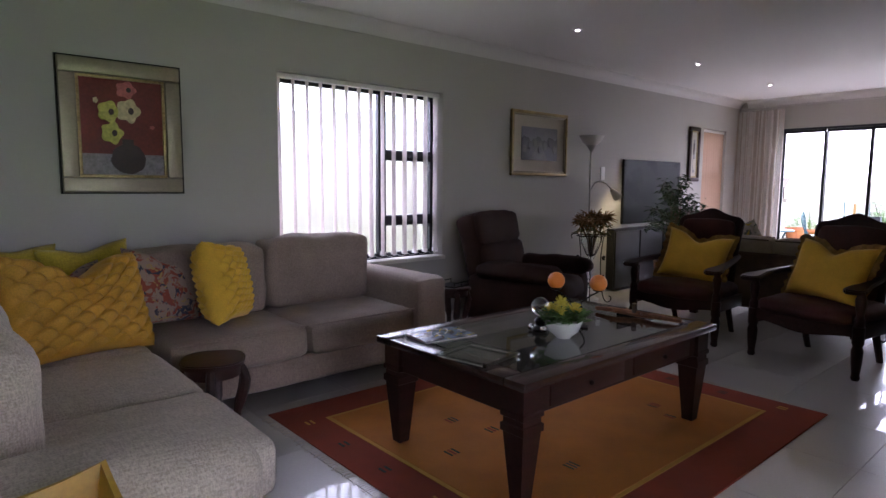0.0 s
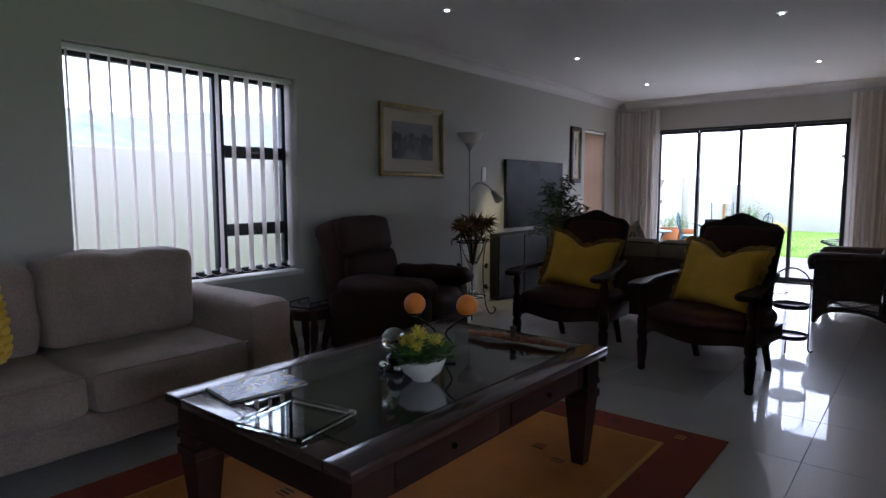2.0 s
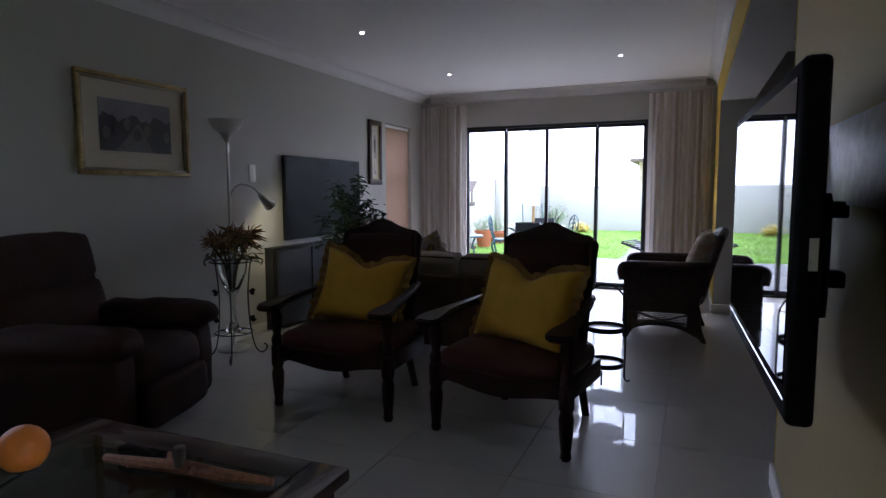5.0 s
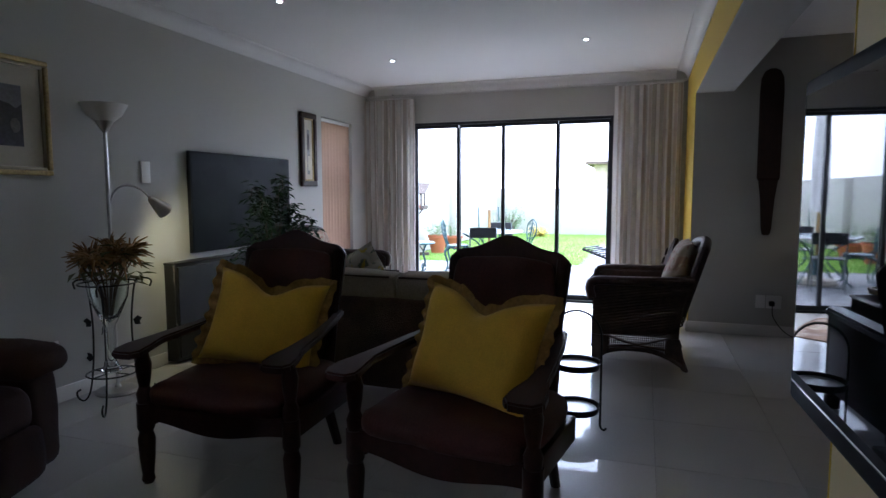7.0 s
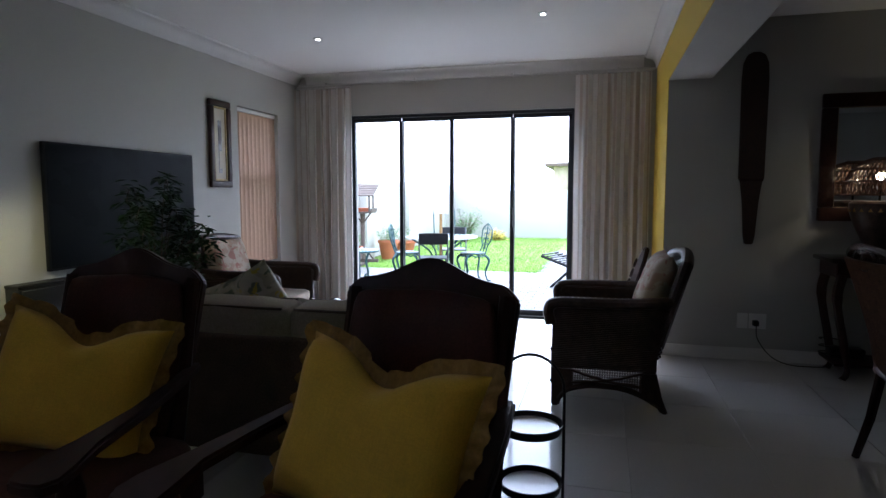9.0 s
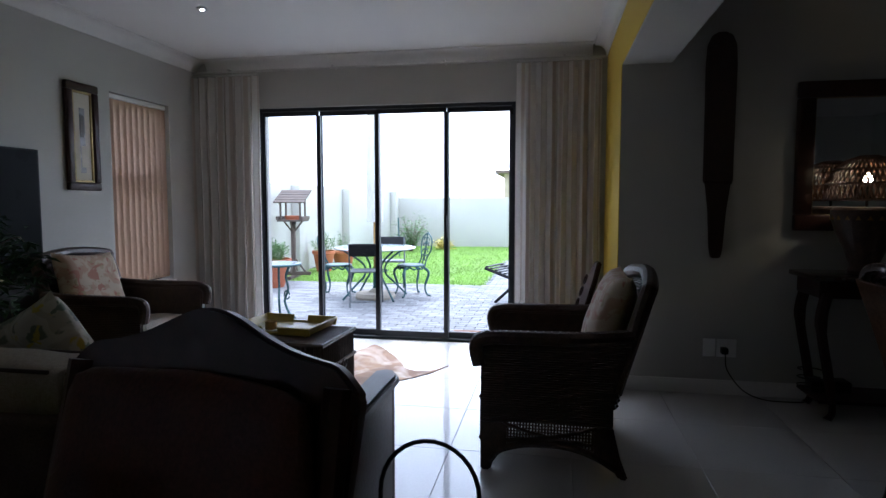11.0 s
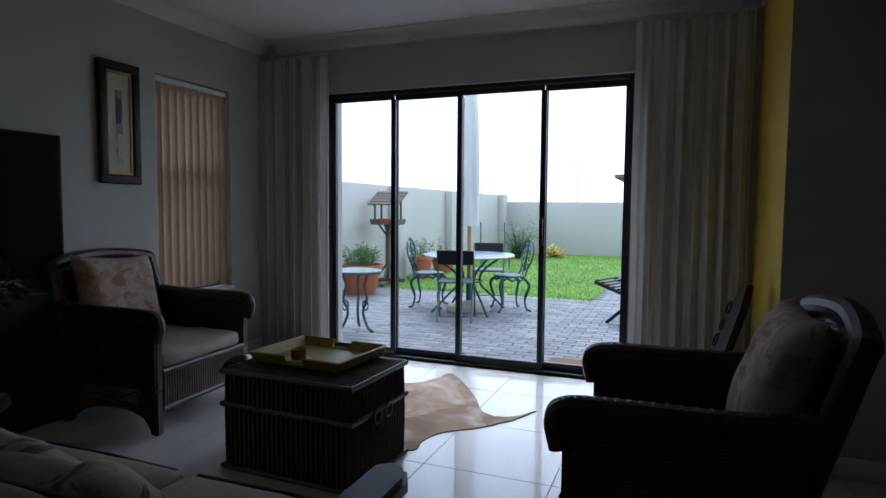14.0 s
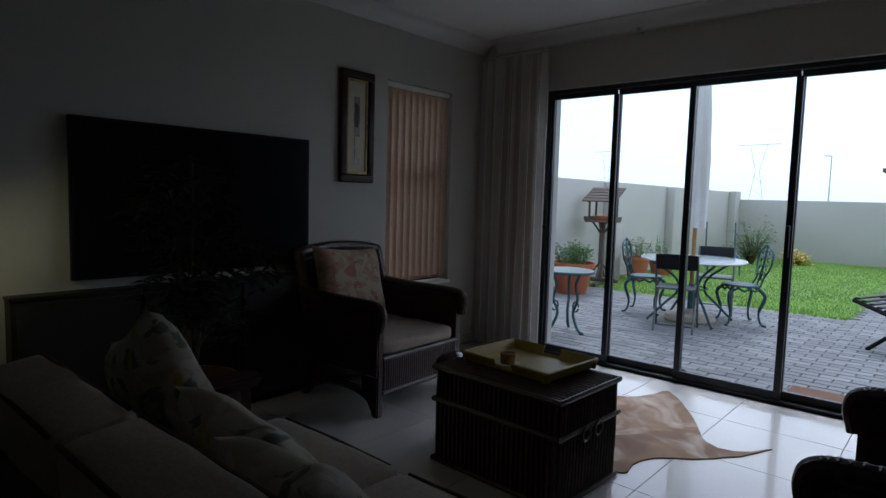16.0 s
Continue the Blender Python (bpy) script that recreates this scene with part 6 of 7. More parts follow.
def table_lamp(x, y, label):
    l = thing("table_lamp", label, "table lamp", pose(x, y, 0.83))
    part("base", lathe([(0.08, 0), (0.085, 0.02), (0.07, 0.045), (0.10, 0.13), (0.15, 0.24), (0.175, 0.33), (0.175, 0.37), (0.16, 0.385), (0.03, 0.39)], 32), M_WICKER, l, "dark carved urn foot")
    for k in range(20):
        a = 2 * math.pi * k / 20
        part("carved_notch", plate([(-0.013, 0), (0.013, 0), (0, 0.025)], 0, 0.004, None, 0, pose(0.172 * math.cos(a), 0.172 * math.sin(a), 0.315, 90, 0, math.degrees(a) + 90)), M_FRINGE, l)
    part("stem", tube([(0, 0, 0.385), (0, 0, 0.53)], 0.008, 6), M_IRON, l)
    sh = bmesh.new()
    dome = [(0.215, 0.43), (0.205, 0.52), (0.17, 0.60), (0.11, 0.655), (0.05, 0.675)]
    for k in range(44):
        for turn in (0.5, -0.5):
            tube([(r * math.cos(2 * math.pi * k / 44 + turn * q / 4), r * math.sin(2 * math.pi * k / 44 + turn * q / 4), z) for q, (r, z) in enumerate(dome)], 0.0055, 4, sh)
    for r, z in dome:
        tube([(r * math.cos(2 * math.pi * k / 32), r * math.sin(2 * math.pi * k / 32), z) for k in range(32)], 0.007, 5, sh, True)
    part("shade", sh, M_WICKERL, l, "open-work woven dome shade")["kind"] = "stuff"
    part("bulb", ball(0.028, (0, 0, 0.555), None, 2), M_BULB, l)


table_lamp(8.80, -0.10, "table lamp with pierced woven shade, switched on")
socket(9.05, 0.665, 0.305, "x", "white wall socket above the skirting")
plug = socket(9.05, 0.56, 0.305, "x", "white double wall socket with a black plug", True)
part("plug", bx(8.985, 0.56, 0.275, 9.038, 0.6, 0.315, 0.006, 2), M_BLACK, plug)
part("cord", tube(curve_pts([(8.99, 0.58, 0.28), (8.97, 0.57, 0.18), (8.96, 0.48, 0.06), (8.95, 0.36, 0.008), (8.93, 0.22, 0.007), (8.9, 0.14, 0.02)], 8), 0.004, 6), M_CABLE, plug)
adapter = thing("power_strip", "black power adapter and coiled lead under the console", "power adapter", pose(8.86, 0.04, 0.112))
part("body", bx(-0.06, -0.12, 0, 0.06, 0.1, 0.07, 0.015, 3), M_BLACK, adapter)
part("dial", lathe([(0.03, 0.07), (0.028, 0.09), (0, 0.092)], 18), M_STEEL, adapter)
part("lead", tube([(0.02 + 0.09 * math.cos(k * 0.5), 0.06 + 0.09 * math.sin(k * 0.5), 0.01 + 0.004 * k) for k in range(30)], 0.004, 5), M_CABLE, adapter)


def dining_chair(x, y, turn):
    """Faces -y; a woven back that widens upwards to a wooden hand loop."""
    c = thing("dining_chair", "brown woven dining chair with a wooden hand loop", "dining chair", pose(x, y, 0, 0, 0, turn))
    for sx in (-1, 1):
        part("leg", tube([(sx * 0.22, -0.22, 0), (sx * 0.21, -0.2, 0.40)], [0.018, 0.022], 8), M_MAHOG, c)
        part("leg", tube([(sx * 0.20, 0.28, 0), (sx * 0.19, 0.23, 0.2), (sx * 0.18, 0.2, 0.42)], [0.017, 0.021, 0.024], 8), M_MAHOG, c)
        part("back_post", tube(curve_pts([(sx * 0.19, 0.2, 0.40), (sx * 0.21, 0.26, 0.7), (sx * 0.225, 0.34, 0.98)], 5), 0.016, 8), M_WICKERL, c)
    part("seat", padded(-0.24, -0.24, 0.40, 0.24, 0.22, 0.47, 0.03, 0.01, 0.002, 1, 4), M_WICKERL, c)
    part("lower_rail", tube([(-0.19, 0.205, 0.44), (0, 0.235, 0.43), (0.19, 0.205, 0.44)], 0.02, 8), M_MAHOG, c)
    panel = bmesh.new()
    rows = [[panel.verts.new(((0.185 + 0.035 * f) * (q / 6 - 1), 0.2 + 0.13 * f + 0.03 * f * f + 0.03 * (1 - (q / 6 - 1) ** 2), 0.44 + 0.53 * f)) for q in range(13)] for f in (0, 0.25, 0.5, 0.75, 1)]
    for r0, r1 in zip(rows, rows[1:]):
        for q in range(12):
            panel.faces.new((r0[q], r0[q + 1], r1[q + 1], r1[q]))
    bmesh.ops.solidify(panel, geom=panel.faces[:], thickness=0.006)
    back = part("back_panel", panel, M_WICKERL, c)
    for k in range(27):
        u = k / 13 - 1
        bulge = 0.03 * (1 - u * u) + 0.006
        part("strand", tube([((0.185 + 0.035 * f) * u, 0.2 + 0.13 * f + 0.03 * f * f + bulge, 0.44 + 0.53 * f) for f in (0, 0.25, 0.5, 0.75, 1)], 0.0072, 5), M_WICKERL, back)
    part("top_rail", tube(curve_pts([(-0.23, 0.34, 0.95), (-0.15, 0.37, 1.01), (0, 0.39, 1.03), (0.15, 0.37, 1.01), (0.23, 0.34, 0.95)], 5), 0.017, 8), M_MAHOGTOP, c)
    part("hand_loop", tube([(0.085 * math.cos(q * 0.3142), 0.375, 0.975 + 0.045 * math.sin(q * 0.3142)) for q in range(20)], 0.014, 6, None, True), M_MAHOGTOP, c, "polished wooden loop")


dining_chair(7.12, 0.22, 4)
# Carved seat leaning by the curtain
cv = thing("carved_chair", "dark carved plank chair leaning by the curtain", "carved chair", pose(9.32, 1.71, 0, 0, 0, 185))
back = plate([(-0.12, 0.0), (0.12, 0.0), (0.15, 0.5), (0.12, 0.72), (0.05, 0.84), (-0.05, 0.84), (-0.12, 0.72), (-0.15, 0.5)], 0, 0.035, None, 0.008, pose(0, 0.12, 0.02, 72, 0, 0))
part("back_plank", back, M_MAHOG, cv)
part("seat_plank", plate([(-0.12, 0.0), (0.12, 0.0), (0.14, 0.5), (-0.14, 0.5)], 0, 0.035, None, 0.008, pose(0, -0.27, 0.02, 20, 0, 0)), M_MAHOG, cv)
for k in range(6):
    part("carving", tube(arc(0, 0.25 + 0.09 * k, 0.035, 0, 360, 12, 0.0), 0.006, 5), M_MAHOG, cv).matrix_local = pose(0, 0.055, 0.03, -18, 0, 0)


# ---- garden ----
G0 = -0.075
fixed("ground", bx(-150, -200, -0.5, 300, 250, -0.16), M_SOIL, "", 0)
fixed("patio_bed", bx(10.41, -4.6, -0.16, 18.85, 6.6, G0 - 0.012), M_SAND, "", 0)
fixed("lawn", bx(14.48, 2.74, -0.159, 23.0, 6.5, G0 - 0.008), M_SOIL, "", 0)
fixed("lawn_side", bx(18.86, -8.0, -0.159, 23.0, 2.74, G0 - 0.008), M_SOIL, "", 0)
rn = random.Random(11)
verts, faces = [], []
for k in range(46000):
    x, y = 14.47 + 8.5 * rn.random() ** 1.25, rn.uniform(2.73, 6.45)
    if k % 6 == 0:
        x, y = rn.uniform(18.9, 22.9), rn.uniform(-2.0, 2.73)
    a, h, w = rn.uniform(0, 6.28), rn.uniform(0.02, 0.045), 0.006
    c, s = math.cos(a) * w, math.sin(a) * w
    i = len(verts)
    verts += [(x - c, y - s, G0 - 0.01), (x + c, y + s, G0 - 0.01), (x + rn.uniform(-0.02, 0.02), y + rn.uniform(-0.02, 0.02), G0 - 0.01 + h)]
    faces.append((i, i + 1, i + 2))
me = bpy.data.meshes.new("grass")
me.from_pydata(verts, [], faces)
me.materials.append(M_GRASS)
tagged(new("grass", me), "short green lawn grass", "grass", "", "stuff")


def garden_wall(name, x0, y0, x1, y1, h, cap=True):
    w = tagged(new(name), "plastered pale grey boundary wall", "boundary wall", "", "structure")
    part("wall_panel", bx(x0, y0, -0.16, x1, y1, h, 0.01, 2), M_STUCCO, w)
    return w


wn_ = garden_wall("boundary_wall_north", -6, 6.55, 23.2, 6.75, 1.60)
for x in (1.0, 5.0, 9.0, 12.2, 15.6, 18.4, 22.6):
    part("pilaster", bx(x, 6.38, -0.16, x + 0.42, 6.549, 1.61 if x > 20 else 1.58, 0.008, 2), M_STUCCO, wn_)
garden_wall("boundary_wall_east", 23.0, -14, 23.2, 6.549, 1.41)


def pot(x, y, r, h, label, seed, leafy, height, spread, group=""):
    p = thing("flower_pot", label, "flower pot", pose(x, y, G0), group)
    part("pot", lathe([(0.0, 0.0), (r * 0.62, 0.0), (r * 0.66, 0.02), (r * 0.9, h * 0.82), (r * 0.92, h * 0.84), (r, h * 0.86), (r * 1.02, h), (r * 0.94, h), (r * 0.88, h * 0.88), (0.0, h * 0.85)], 36), M_TERRA, p)
    rn = random.Random(seed)
    spots, bm = [], bmesh.new()
    for k in range(leafy):
        a, q = rn.uniform(0, 6.28), rn.random() ** 0.6
        top = Vector((spread * q * math.cos(a), spread * q * math.sin(a), h + height * rn.uniform(0.5, 1.0) * (1 - 0.3 * q)))
        foot = Vector((r * 0.6 * q * math.cos(a), r * 0.6 * q * math.sin(a), h * 0.85))
        tube([foot, (foot + top) / 2 + Vector((0, 0, 0.03)), top], 0.003, 4, bm)
        for j in range(9):
            spots.append(foot.lerp(top, 0.25 + 0.75 * j / 8) + Vector((rn.gauss(0, 0.01), rn.gauss(0, 0.01), 0)))
    part("stem", bm, M_LEAF, p, "", 0)
    part("foliage", leaves(spots, 0.07, seed, None, 0.22, -0.2), M_LEAF, p, "narrow green leaves", 0)


pot(13.70, 6.04, 0.32, 0.44, "wide terracotta pot of leafy green herbs", 61, 70, 0.34, 0.30)
pot(15.95, 6.05, 0.22, 0.40, "terracotta pot with a straggly green plant", 62, 22, 0.38, 0.26)
pot(17.05, 6.05, 0.26, 0.30, "terracotta pot with a small shrub", 63, 16, 0.42, 0.30)


def bird_table():
    b = thing("bird_table", "weathered wooden bird feeder on a post with slatted roof", "bird table", pose(14.78, 6.14, G0, 0, 0, 8))
    part("foot", bx(-0.3, -0.035, 0, 0.3, 0.035, 0.06, 0.006, 1), M_OLDWOOD, b)
    part("foot", bx(-0.035, -0.3, 0.06, 0.035, 0.3, 0.12, 0.006, 1), M_OLDWOOD, b)
    part("post", bx(-0.035, -0.035, 0.12, 0.035, 0.035, 1.02, 0.006, 1), M_OLDWOOD, b)
    for a in (0, 90, 180, 270):
        c, s = math.cos(radians(a)), math.sin(radians(a))
        part("brace", tube([(0.02 * c, 0.02 * s, 0.82), (0.16 * c, 0.16 * s, 1.0)], 0.016, 6), M_OLDWOOD, b)
        part("brace", tube([(0.03 * c, 0.03 * s, 0.34), (0.2 * c, 0.2 * s, 0.12)], 0.016, 6), M_OLDWOOD, b)
    part("platform", bx(-0.22, -0.22, 1.0, 0.22, 0.22, 1.03, 0.004, 1), M_OLDWOOD, b)
    for s in (-1, 1):
        part("rim", bx(-0.23, s * 0.22 - 0.012, 1.03, 0.23, s * 0.22 + 0.012, 1.09, 0.003, 1), M_OLDWOOD, b)
        part("upright", bx(-0.17, s * 0.17 - 0.015, 1.03, -0.14, s * 0.17 + 0.015, 1.35, 0.003, 1), M_OLDWOOD, b)
        part("upright", bx(0.14, s * 0.17 - 0.015, 1.03, 0.17, s * 0.17 + 0.015, 1.49, 0.003, 1), M_OLDWOOD, b)
    for k in range(5):
        bm = bx(-0.045, -0.27, -0.01, 0.045, 0.27, 0.01, 0.003, 1)
        bmesh.ops.transform(bm, matrix=pose(-0.21 + 0.105 * k, 0, 1.345 + 0.045 * k, 0, -24, 0), verts=bm.verts)
        part("roof_slat", bm, M_OLDWOOD, b)
    for y in (-0.17, 0.17):
        part("rafter", tube([(-0.24, y, 1.315), (0.24, y, 1.525)], 0.014, 6), M_OLDWOOD, b)
    part("dish", lathe([(0, 1.03), (0.12, 1.03), (0.15, 1.10), (0.14, 1.10), (0, 1.05)], 24), M_TERRA, b)


bird_table()
TX, TY = 12.95, 4.10


def patio_table():
    t = thing("patio_table", "round frosted-glass patio table with grey metal legs", "patio table", pose(TX, TY, G0))
    part("tabletop", lathe([(0.045, 0.70), (0.54, 0.70), (0.55, 0.707), (0.54, 0.715), (0.045, 0.715)], 48), M_FROST2, t)
    part("rim", tube([(0.55 * math.cos(2 * math.pi * k / 48), 0.55 * math.sin(2 * math.pi * k / 48), 0.70) for k in range(48)], 0.013, 6, None, True), M_STEEL, t)
    for k in range(4):
        a = radians(45 + 90 * k)
        c, s = math.cos(a), math.sin(a)
        part("leg", tube(curve_pts([(0.5 * c, 0.5 * s, 0.69), (0.2 * c, 0.2 * s, 0.5), (0.16 * c, 0.16 * s, 0.34), (0.3 * c, 0.3 * s, 0.2), (0.5 * c, 0.5 * s, 0.012)], 5), 0.014, 8), M_PATINA, t)
    part("ring", tube([(0.17 * math.cos(2 * math.pi * k / 24), 0.17 * math.sin(2 * math.pi * k / 24), 0.38) for k in range(24)], 0.009, 6, None, True), M_PATINA, t)
    u = thing("parasol", "closed garden parasol in a pale cover on a wooden pole", "parasol", pose(TX, TY, G0))
    part("base", lathe([(0, 0), (0.27, 0), (0.28, 0.03), (0.26, 0.075), (0.1, 0.085), (0.04, 0.14), (0, 0.14)], 36), M_CONC, u, "round concrete foot")
    part("sleeve", lathe([(0.035, 0.10), (0.033, 0.42), (0.03, 0.42)], 16), M_PATINA, u)
    part("pole", lathe([(0.024, 0.14), (0.024, 2.9), (0.0, 2.92)], 14), M_POLE, u)
    bm = bmesh.new()
    rows = []
    for j in range(22):
        f = j / 21
        z = 1.06 + 1.95 * f
        r0 = 0.078 * (1 - f ** 3) + 0.03
        rows.append([bm.verts.new((r * math.cos(2 * math.pi * k / 32), r * math.sin(2 * math.pi * k / 32), z)) for k in range(32) for r in [r0 * (1 + 0.17 * math.sin(k * 1.178 + 3 * f) + 0.05 * noise.noise(Vector((k * 0.6, f * 14, 2))))]])
    for a, b in zip(rows, rows[1:]):
        for k in range(32):
            bm.faces.new((a[k], a[(k + 1) % 32], b[(k + 1) % 32], b[k]))
    bm.faces.new(rows[0])
    bm.faces.new(rows[-1])
    part("cover", bm, M_CANVAS, u, "", 60)


M_FROST2 = mat("milky_glass", (0.36, 0.43, 0.45), 0.12, vary=0.05, bump=0)
M_POLE = wood("oiled_pole", (0.36, 0.21, 0.07), (0.24, 0.13, 0.04), 0.4, 0.2)
patio_table()


def cast_chair(m):
    c = thing("garden_chair", "dark green cast-metal garden chair with ornate open back", "garden chair", m, "cast-metal garden chairs")
    part("seat", lathe([(0.0, 0.425), (0.18, 0.425), (0.2, 0.435), (0.19, 0.447), (0.0, 0.442)], 28), M_PATINA, c)
    part("seat_skirt", tube([((0.19 + 0.008 * math.sin(k * 2)) * math.cos(2 * math.pi * k / 40), (0.19 + 0.008 * math.sin(k * 2)) * math.sin(2 * math.pi * k / 40), 0.40 + 0.015 * math.sin(k * 1.57)) for k in range(40)], 0.012, 6, None, True), M_PATINA, c)
    for sx in (-1, 1):
        for sy in (-1, 1):
            part("leg", tube(curve_pts([(sx * 0.13, sy * 0.13, 0.42), (sx * 0.19, sy * 0.19, 0.33), (sx * 0.15, sy * 0.15, 0.15), (sx * 0.17, sy * 0.17, 0.03), (sx * 0.21, sy * 0.21, 0.01)], 5), [0.02] * 5 + [0.018] * 5 + [0.012] * 10 + [0.014], 6), M_PATINA, c)
    for s in (-1, 1):
        part("back_frame", tube(curve_pts([(s * 0.12, 0.16, 0.43), (s * 0.10, 0.20, 0.53), (s * 0.18, 0.23, 0.66), (s * 0.17, 0.25, 0.80), (s * 0.06, 0.26, 0.87), (0, 0.265, 0.89)], 5), 0.011, 6), M_PATINA, c)
        for k in range(4):
            z = 0.53 + 0.085 * k
            part("scroll", tube([(s * (0.05 + 0.045 * math.cos(q * 0.55)), 0.19 + 0.07 * (z - 0.43) / 0.45 + 0.0, z + 0.042 * math.sin(q * 0.55)) for q in range(11)], 0.0075, 5), M_PATINA, c)
    part("splat", tube([(0, 0.17, 0.44), (0, 0.22, 0.65), (0, 0.26, 0.88)], 0.009, 6), M_PATINA, c)
    return c


def folding_chair(m):
    c = thing("folding_chair", "grey metal folding chair with dark sling back", "folding chair", m, "folding garden chairs")
    for s in (-1, 1):
        part("frame", tube([(s * 0.21, -0.2, 0.0), (s * 0.205, 0.02, 0.44), (s * 0.20, 0.16, 0.80)], 0.011, 8), M_GREYMETAL, c)
        part("frame", tube([(s * 0.19, 0.24, 0.0), (s * 0.19, 0.06, 0.30), (s * 0.19, -0.15, 0.45)], 0.011, 8), M_GREYMETAL, c)
    part("seat", bx(-0.19, -0.17, 0.435, 0.19, 0.18, 0.458, 0.008, 2), M_ARTGREYD, c)
    bm = padded(-0.2, 0.0, 0.0, 0.2, 0.02, 0.17, 0.009, 0.004, 0.001, 2, 4)
    bmesh.ops.transform(bm, matrix=pose(0, 0.105, 0.645, -20, 0, 0), verts=bm.verts)
    part("back_panel", bm, M_BLACK, c)
    part("cross_bar", tube([(-0.19, 0.2, 0.07), (0.19, 0.2, 0.07)], 0.008, 6), M_GREYMETAL, c)
    return c


M_GREYMETAL = mat("grey_painted_metal", (0.10, 0.11, 0.115), 0.5, metal=0.3, vary=0.15, bump=0.03)
M_ARTGREYD = mat("grey_sling", (0.14, 0.15, 0.16), 0.7, vary=0.15, fine=200, bump=0.1)
cast_chair(pose(13.10, 4.70, G0, 0, 0, 10))
cast_chair(pose(13.25, 3.66, G0, 0, 0, 215))
folding_chair(pose(12.36, 4.05, G0, 0, 0, 105))
folding_chair(pose(13.70, 4.08, G0, 0, 0, -75))

bt = thing("bistro_table", "small round cast-metal bistro table with pierced top", "bistro table", pose(11.35, 4.78, G0))
part("tabletop", lathe([(0.0, 0.61), (0.25, 0.61), (0.26, 0.62), (0.25, 0.632), (0.0, 0.628)], 36), M_FROST2, bt)
part("rim", tube([(0.255 * math.cos(2 * math.pi * k / 40), 0.255 * math.sin(2 * math.pi * k / 40), 0.615) for k in range(40)], 0.014, 6, None, True), M_PATINA, bt)
for k in range(3):
    a = radians(-100 + 120 * k)
    c, s = math.cos(a), math.sin(a)
    part("leg", tube(curve_pts([(0.16 * c, 0.16 * s, 0.61), (0.11 * c, 0.11 * s, 0.48), (0.14 * c, 0.14 * s, 0.34), (0.09 * c, 0.09 * s, 0.2), (0.15 * c, 0.15 * s, 0.05), (0.22 * c, 0.22 * s, 0.01)], 5), 0.015, 6), M_PATINA, bt)
    part("scroll", tube([((0.12 + 0.035 * math.cos(q * 0.6)) * c, (0.12 + 0.035 * math.cos(q * 0.6)) * s, 0.27 + 0.05 * math.sin(q * 0.6)) for q in range(11)], 0.009, 5), M_PATINA, bt)

dc = thing("deck_chair", "dark slatted wooden deck chair on the paving", "deck chair", pose(12.95, 1.96, G0, 0, 0, -20))
for x in (-0.25, 0.25):
    part("rail", tube([(x, 0.55, 0.45), (x, 0.0, 0.28), (x, -0.5, 0.62)], 0.022, 6), M_BLACK, dc)
    part("leg", tube([(x, 0.4, 0.0), (x, 0.05, 0.32)], 0.02, 6), M_BLACK, dc)
    part("leg", tube([(x, -0.25, 0.0), (x, -0.1, 0.33)], 0.02, 6), M_BLACK, dc)
for k in range(9):
    y = 0.52 - 0.065 * k
    part("slat", bx(-0.25, y - 0.025, 0.302 + 0.17 * y / 0.55, 0.25, y + 0.025, 0.318 + 0.17 * y / 0.55, 0.003, 1), M_BLACK, dc)

lg = thing("sun_lounger", "low metal sun lounger with raised back on the lawn", "sun lounger", pose(18.9, 5.55, G0, 0, 0, -70))
for x in (-0.28, 0.28):
    part("side_rail", tube([(x, -0.9, 0.32), (x, 0.5, 0.32)], 0.016, 6), M_PATINA, lg)
    part("back_rail", tube([(x, 0.5, 0.32), (x, 0.75, 0.95)], 0.016, 6), M_PATINA, lg)
    for y in (-0.8, 0.4):
        part("leg", tube(curve_pts([(x, y, 0.32), (x, y + 0.08, 0.15), (x, y, 0.0)], 4), 0.014, 6), M_PATINA, lg)
for k in range(14):
    part("slat", tube([(-0.28, -0.85 + 0.1 * k, 0.325), (0.28, -0.85 + 0.1 * k, 0.325)], 0.011, 5), M_PATINA, lg)


def shrub(x, y, r, h, seed, material, label, n=900):
    s = thing("shrub", label, "shrub", pose(x, y, G0))
    rn = random.Random(seed)
    bm, spots = bmesh.new(), []
    for k in range(24):
        a, q = rn.uniform(0, 6.28), rn.random() ** 0.5
        top = Vector((r * q * math.cos(a), r * q * math.sin(a), h * rn.uniform(0.45, 1.0) * (1 - 0.4 * q * q)))
        tube([(0.03 * math.cos(a), 0.03 * math.sin(a), 0), top * 0.5 + Vector((0, 0, 0.08 * h)), top], [0.012, 0.008, 0.003], 4, bm)
        for j in range(n // 24):
            f = rn.uniform(0.25, 1.05)
            spots.append(top * f + Vector((rn.gauss(0, 0.06), rn.gauss(0, 0.06), rn.gauss(0, 0.05))))
    part("stem", bm, M_BARK, s, "", 0)
    part("foliage", leaves(spots, 0.09, seed, None, 0.45, 0.0), material, s, "", 0)


shrub(20.9, 5.5, 0.6, 1.2, 71, M_LEAF, "leafy green shrub by the garden wall")
shrub(21.8, 4.75, 0.35, 0.32, 72, M_PETALY, "low yellow flowering plant at the lawn edge", 500)
solo("doormat", bx(10.60, 2.06, G0 + 0.003, 10.96, 2.66, G0 + 0.02, 0.004, 1), M_COIR, "brown coir doormat outside the sliding door", "doormat")
cat = thing("door_stop", "small dark cast door stop on the paving", "door stop", pose(10.52, 3.22, G0, 0, 0, 80))
part("body", padded(-0.1, -0.03, 0.0, 0.1, 0.03, 0.045, 0.02, 0.005, 0.004, 3, 4), M_IRON, cat)
part("knob", ball(0.028, (0.09, 0, 0.06), None, 2), M_IRON, cat)

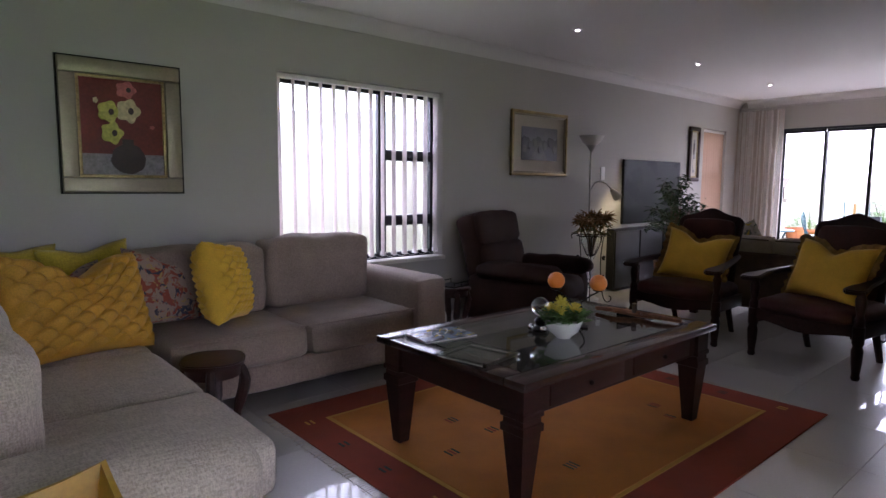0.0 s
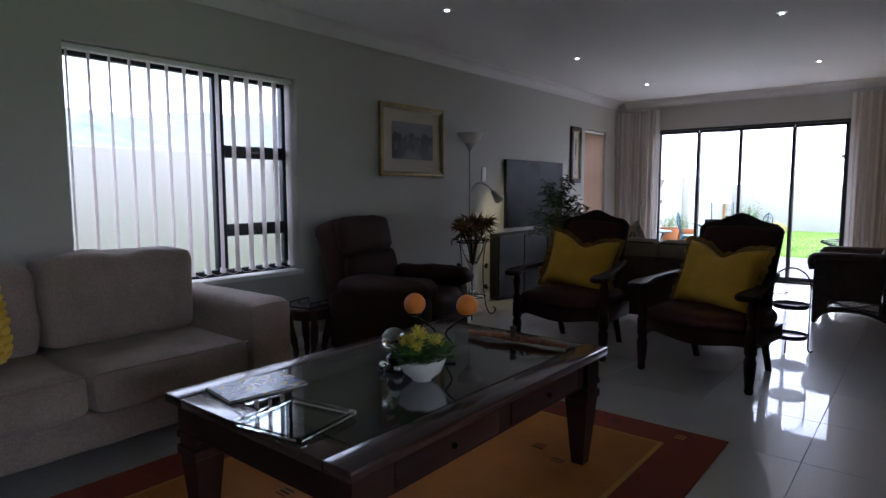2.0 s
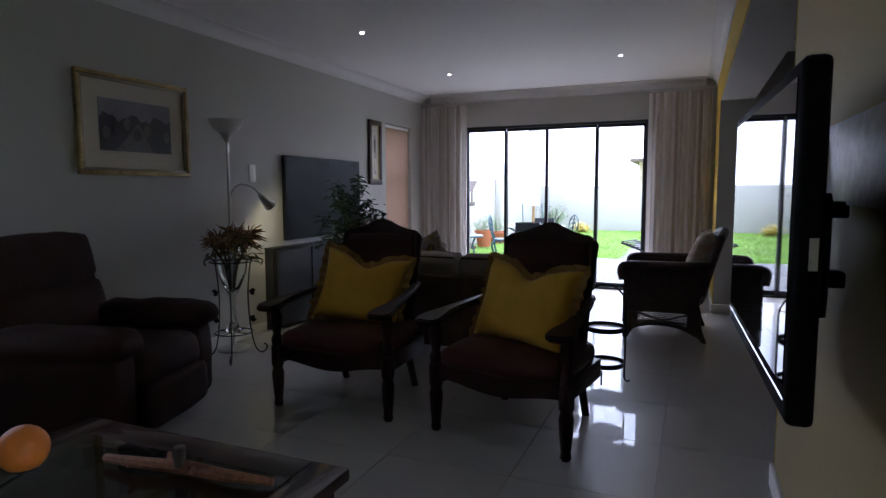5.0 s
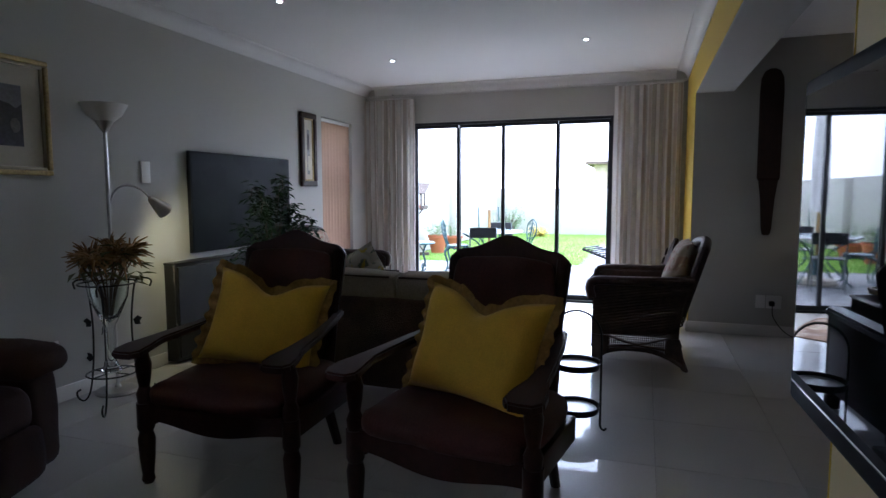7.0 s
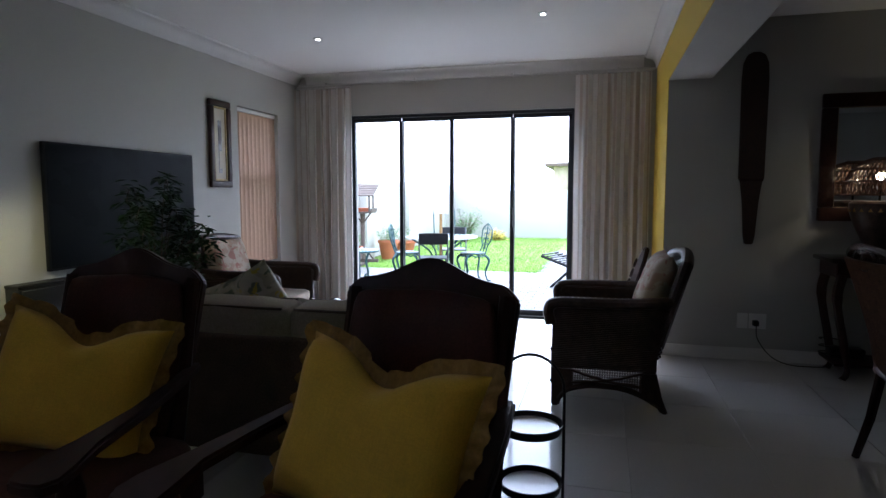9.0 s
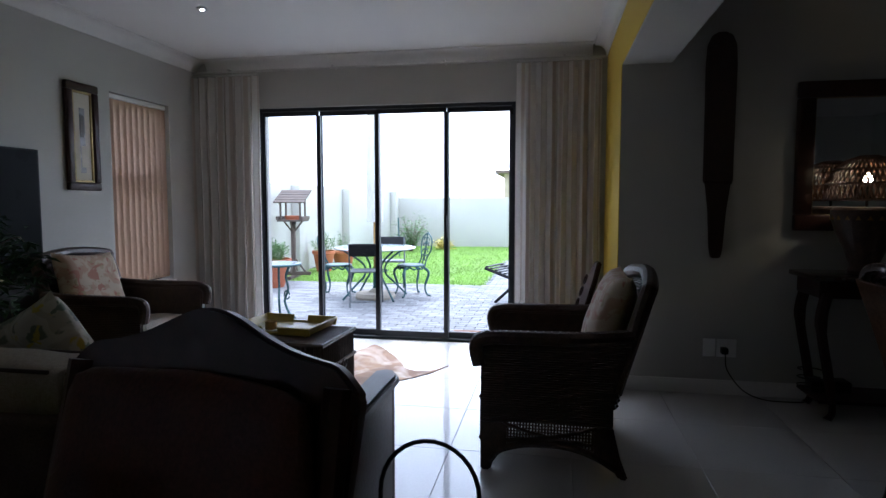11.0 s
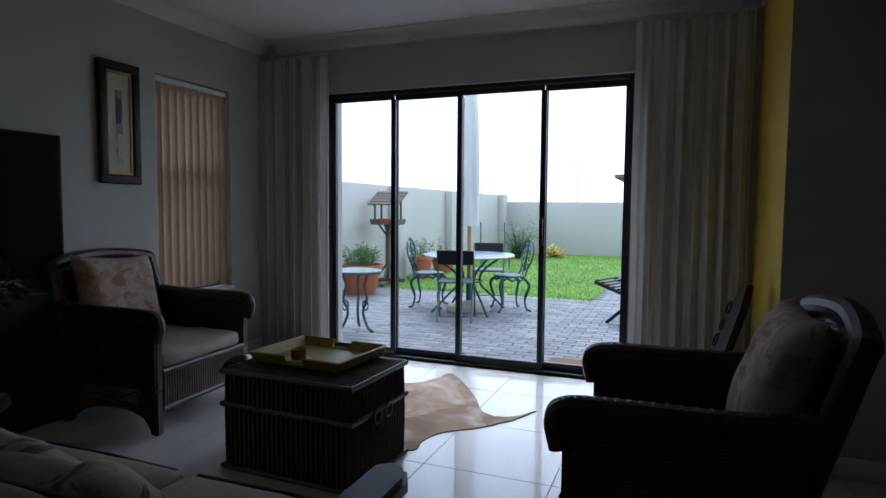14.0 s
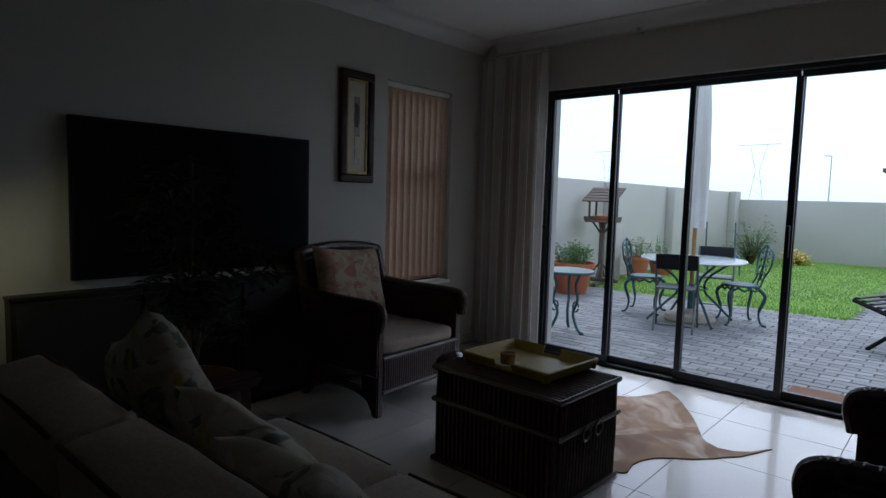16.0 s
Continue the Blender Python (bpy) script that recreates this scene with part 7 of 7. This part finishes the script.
# Distance
hs = thing("house", "far pale brick house corner with dark eaves", "house", pose(41, 2.2, -0.16))
part("wall", bx(0, -6, 0, 6, 2.4, 3.2), M_BRICK, hs)
part("roof", plate([(-6.6, 3.15), (2.9, 3.15), (2.9, 3.32), (-6.6, 3.5)], -0.5, 7, None, 0, Matrix(((0, 0, 1, 0), (1, 0, 0, 0), (0, 1, 0, 0), (0, 0, 0, 1)))), M_ROOF, hs)


def hill(name, x, y, rx, ry, h, seed):
    bm = bmesh.new()
    n = 24
    g = []
    for j in range(n + 1):
        row = []
        for i in range(n + 1):
            u, v = 2 * i / n - 1, 2 * j / n - 1
            d = max(0, 1 - u * u - v * v)
            row.append(bm.verts.new((x + rx * u, y + ry * v, -0.3 + h * d * (1 + 0.35 * noise.noise(Vector((u * 4, v * 4, seed)))))))
        g.append(row)
    for j in range(n):
        for i in range(n):
            bm.faces.new((g[j][i], g[j][i + 1], g[j + 1][i + 1], g[j + 1][i]))
    solo(name, bm, M_HILL, "low wooded hill on the horizon", "hill", kind="structure", smooth=60)


hill("backdrop_hill", 70, 130, 110, 40, 17, 3)


def lattice_mast(x, y, h):
    t = thing("power_pylon", "far steel lattice power pylon with cross arms", "pylon", pose(x, y, 0, 0, 0, 80))
    for sx in (-1, 1):
        part("leg", tube([(sx * h * 0.13, 0, 0), (sx * h * 0.03, 0, h * 0.6), (sx * h * 0.13, 0, h)], h * 0.004, 4), M_GALV, t)
    for z in (0.2, 0.4, 0.6, 0.8):
        part("brace", tube([(-h * 0.1, 0, h * z), (h * 0.1, 0, h * (z + 0.15))], h * 0.0025, 4), M_GALV, t)
    part("cross_arm", tube([(-h * 0.32, 0, h), (h * 0.32, 0, h)], h * 0.005, 4), M_GALV, t)


lattice_mast(230, 58, 22)
lattice_mast(260, 128, 24)
for x, y, h in ((60, 10.2, 5.2), (52, 16.5, 3.6)):
    p = thing("street_lamp", "far grey street lamp on a tall pole", "street lamp", pose(x, y, 0))
    part("pole", tube([(0, 0, 0), (0, 0, h)], [0.07, 0.04], 8), M_GALV, p)
    part("lantern", tube([(0, 0, h), (0.2, 0.5, h + 0.05)], 0.05, 6), M_GALV, p)


# ---- paving and floor pieces ----
def piece_mesh(name, w, d, h, bevel, material):
    return mesh_of(name, bx(-w / 2, -d / 2, -h, w / 2, d / 2, 0, bevel, 1), material, 20)


floor = tagged(new("floor"), "polished pale grey porcelain floor tiles", "floor", "", "structure")
TILE = 0.6
tile_data = piece_mesh("tile", TILE - 0.003, TILE - 0.003, 0.005, 0.0008, M_TILE)
tx0, ty0 = -0.4, -3.0
nx, ny = int((XD + 0.02 - tx0) / TILE) + 1, int((YL - ty0) / TILE) + 1
for i in range(nx):
    for j in range(ny):
        x, y = tx0 + 0.16 + TILE * (i + 0.5) - TILE / 2, ty0 + TILE * (j + 0.5) - 0.23
        if x > 9.3 and y < 0.9:
            continue
        t = new("tile", tile_data)
        t.parent = floor
        t.location = (x, y, 0.0)

paving = tagged(new("pavement"), "grey concrete paving bricks of the patio", "paving", "", "structure")
PW, PD = 0.215, 0.108
brick_data = piece_mesh("paving_brick", PD - 0.006, PW - 0.006, 0.06, 0.006, M_PAVER)
spots = []
rnd = random.Random(4)
for i in range(78):
    for j in range(-22, 34):
        x = 10.46 + PD * (i + 0.5)
        y = PW * (j + (0.5 if i % 2 else 0.0))
        if y > 6.5 or (x > 14.45 and y > 2.72) or x > 18.8 or y < -4.5:
            continue
        spots.append((x, y, G0 + rnd.uniform(-0.002, 0.002), rnd.uniform(-0.01, 0.01)))
near = [s for s in spots if s[0] < 12.3 and 1.9 < s[1] < 5.2][:300]
chosen = set(near)
for x, y, z, a in near:
    b = new("paving_brick", brick_data)
    b.parent = paving
    b.location, b.rotation_euler = (x, y, z), (0, 0, a)
verts, faces = [], []
unit = [tuple(v.co) for v in brick_data.vertices]
polys = [tuple(p.vertices) for p in brick_data.polygons]
for s in spots:
    if s in chosen:
        continue
    x, y, z, a = s
    k = len(verts)
    verts += [(x + vx - a * vy, y + vy + a * vx, z + vz) for vx, vy, vz in unit]
    faces += [tuple(q + k for q in p) for p in polys]
me = bpy.data.meshes.new("paving_rest")
me.from_pydata(verts, [], faces)
me.materials.append(M_PAVER2)
rest = new("paving_bricks", me)
rest.parent = paving
rest["kind"] = "stuff"
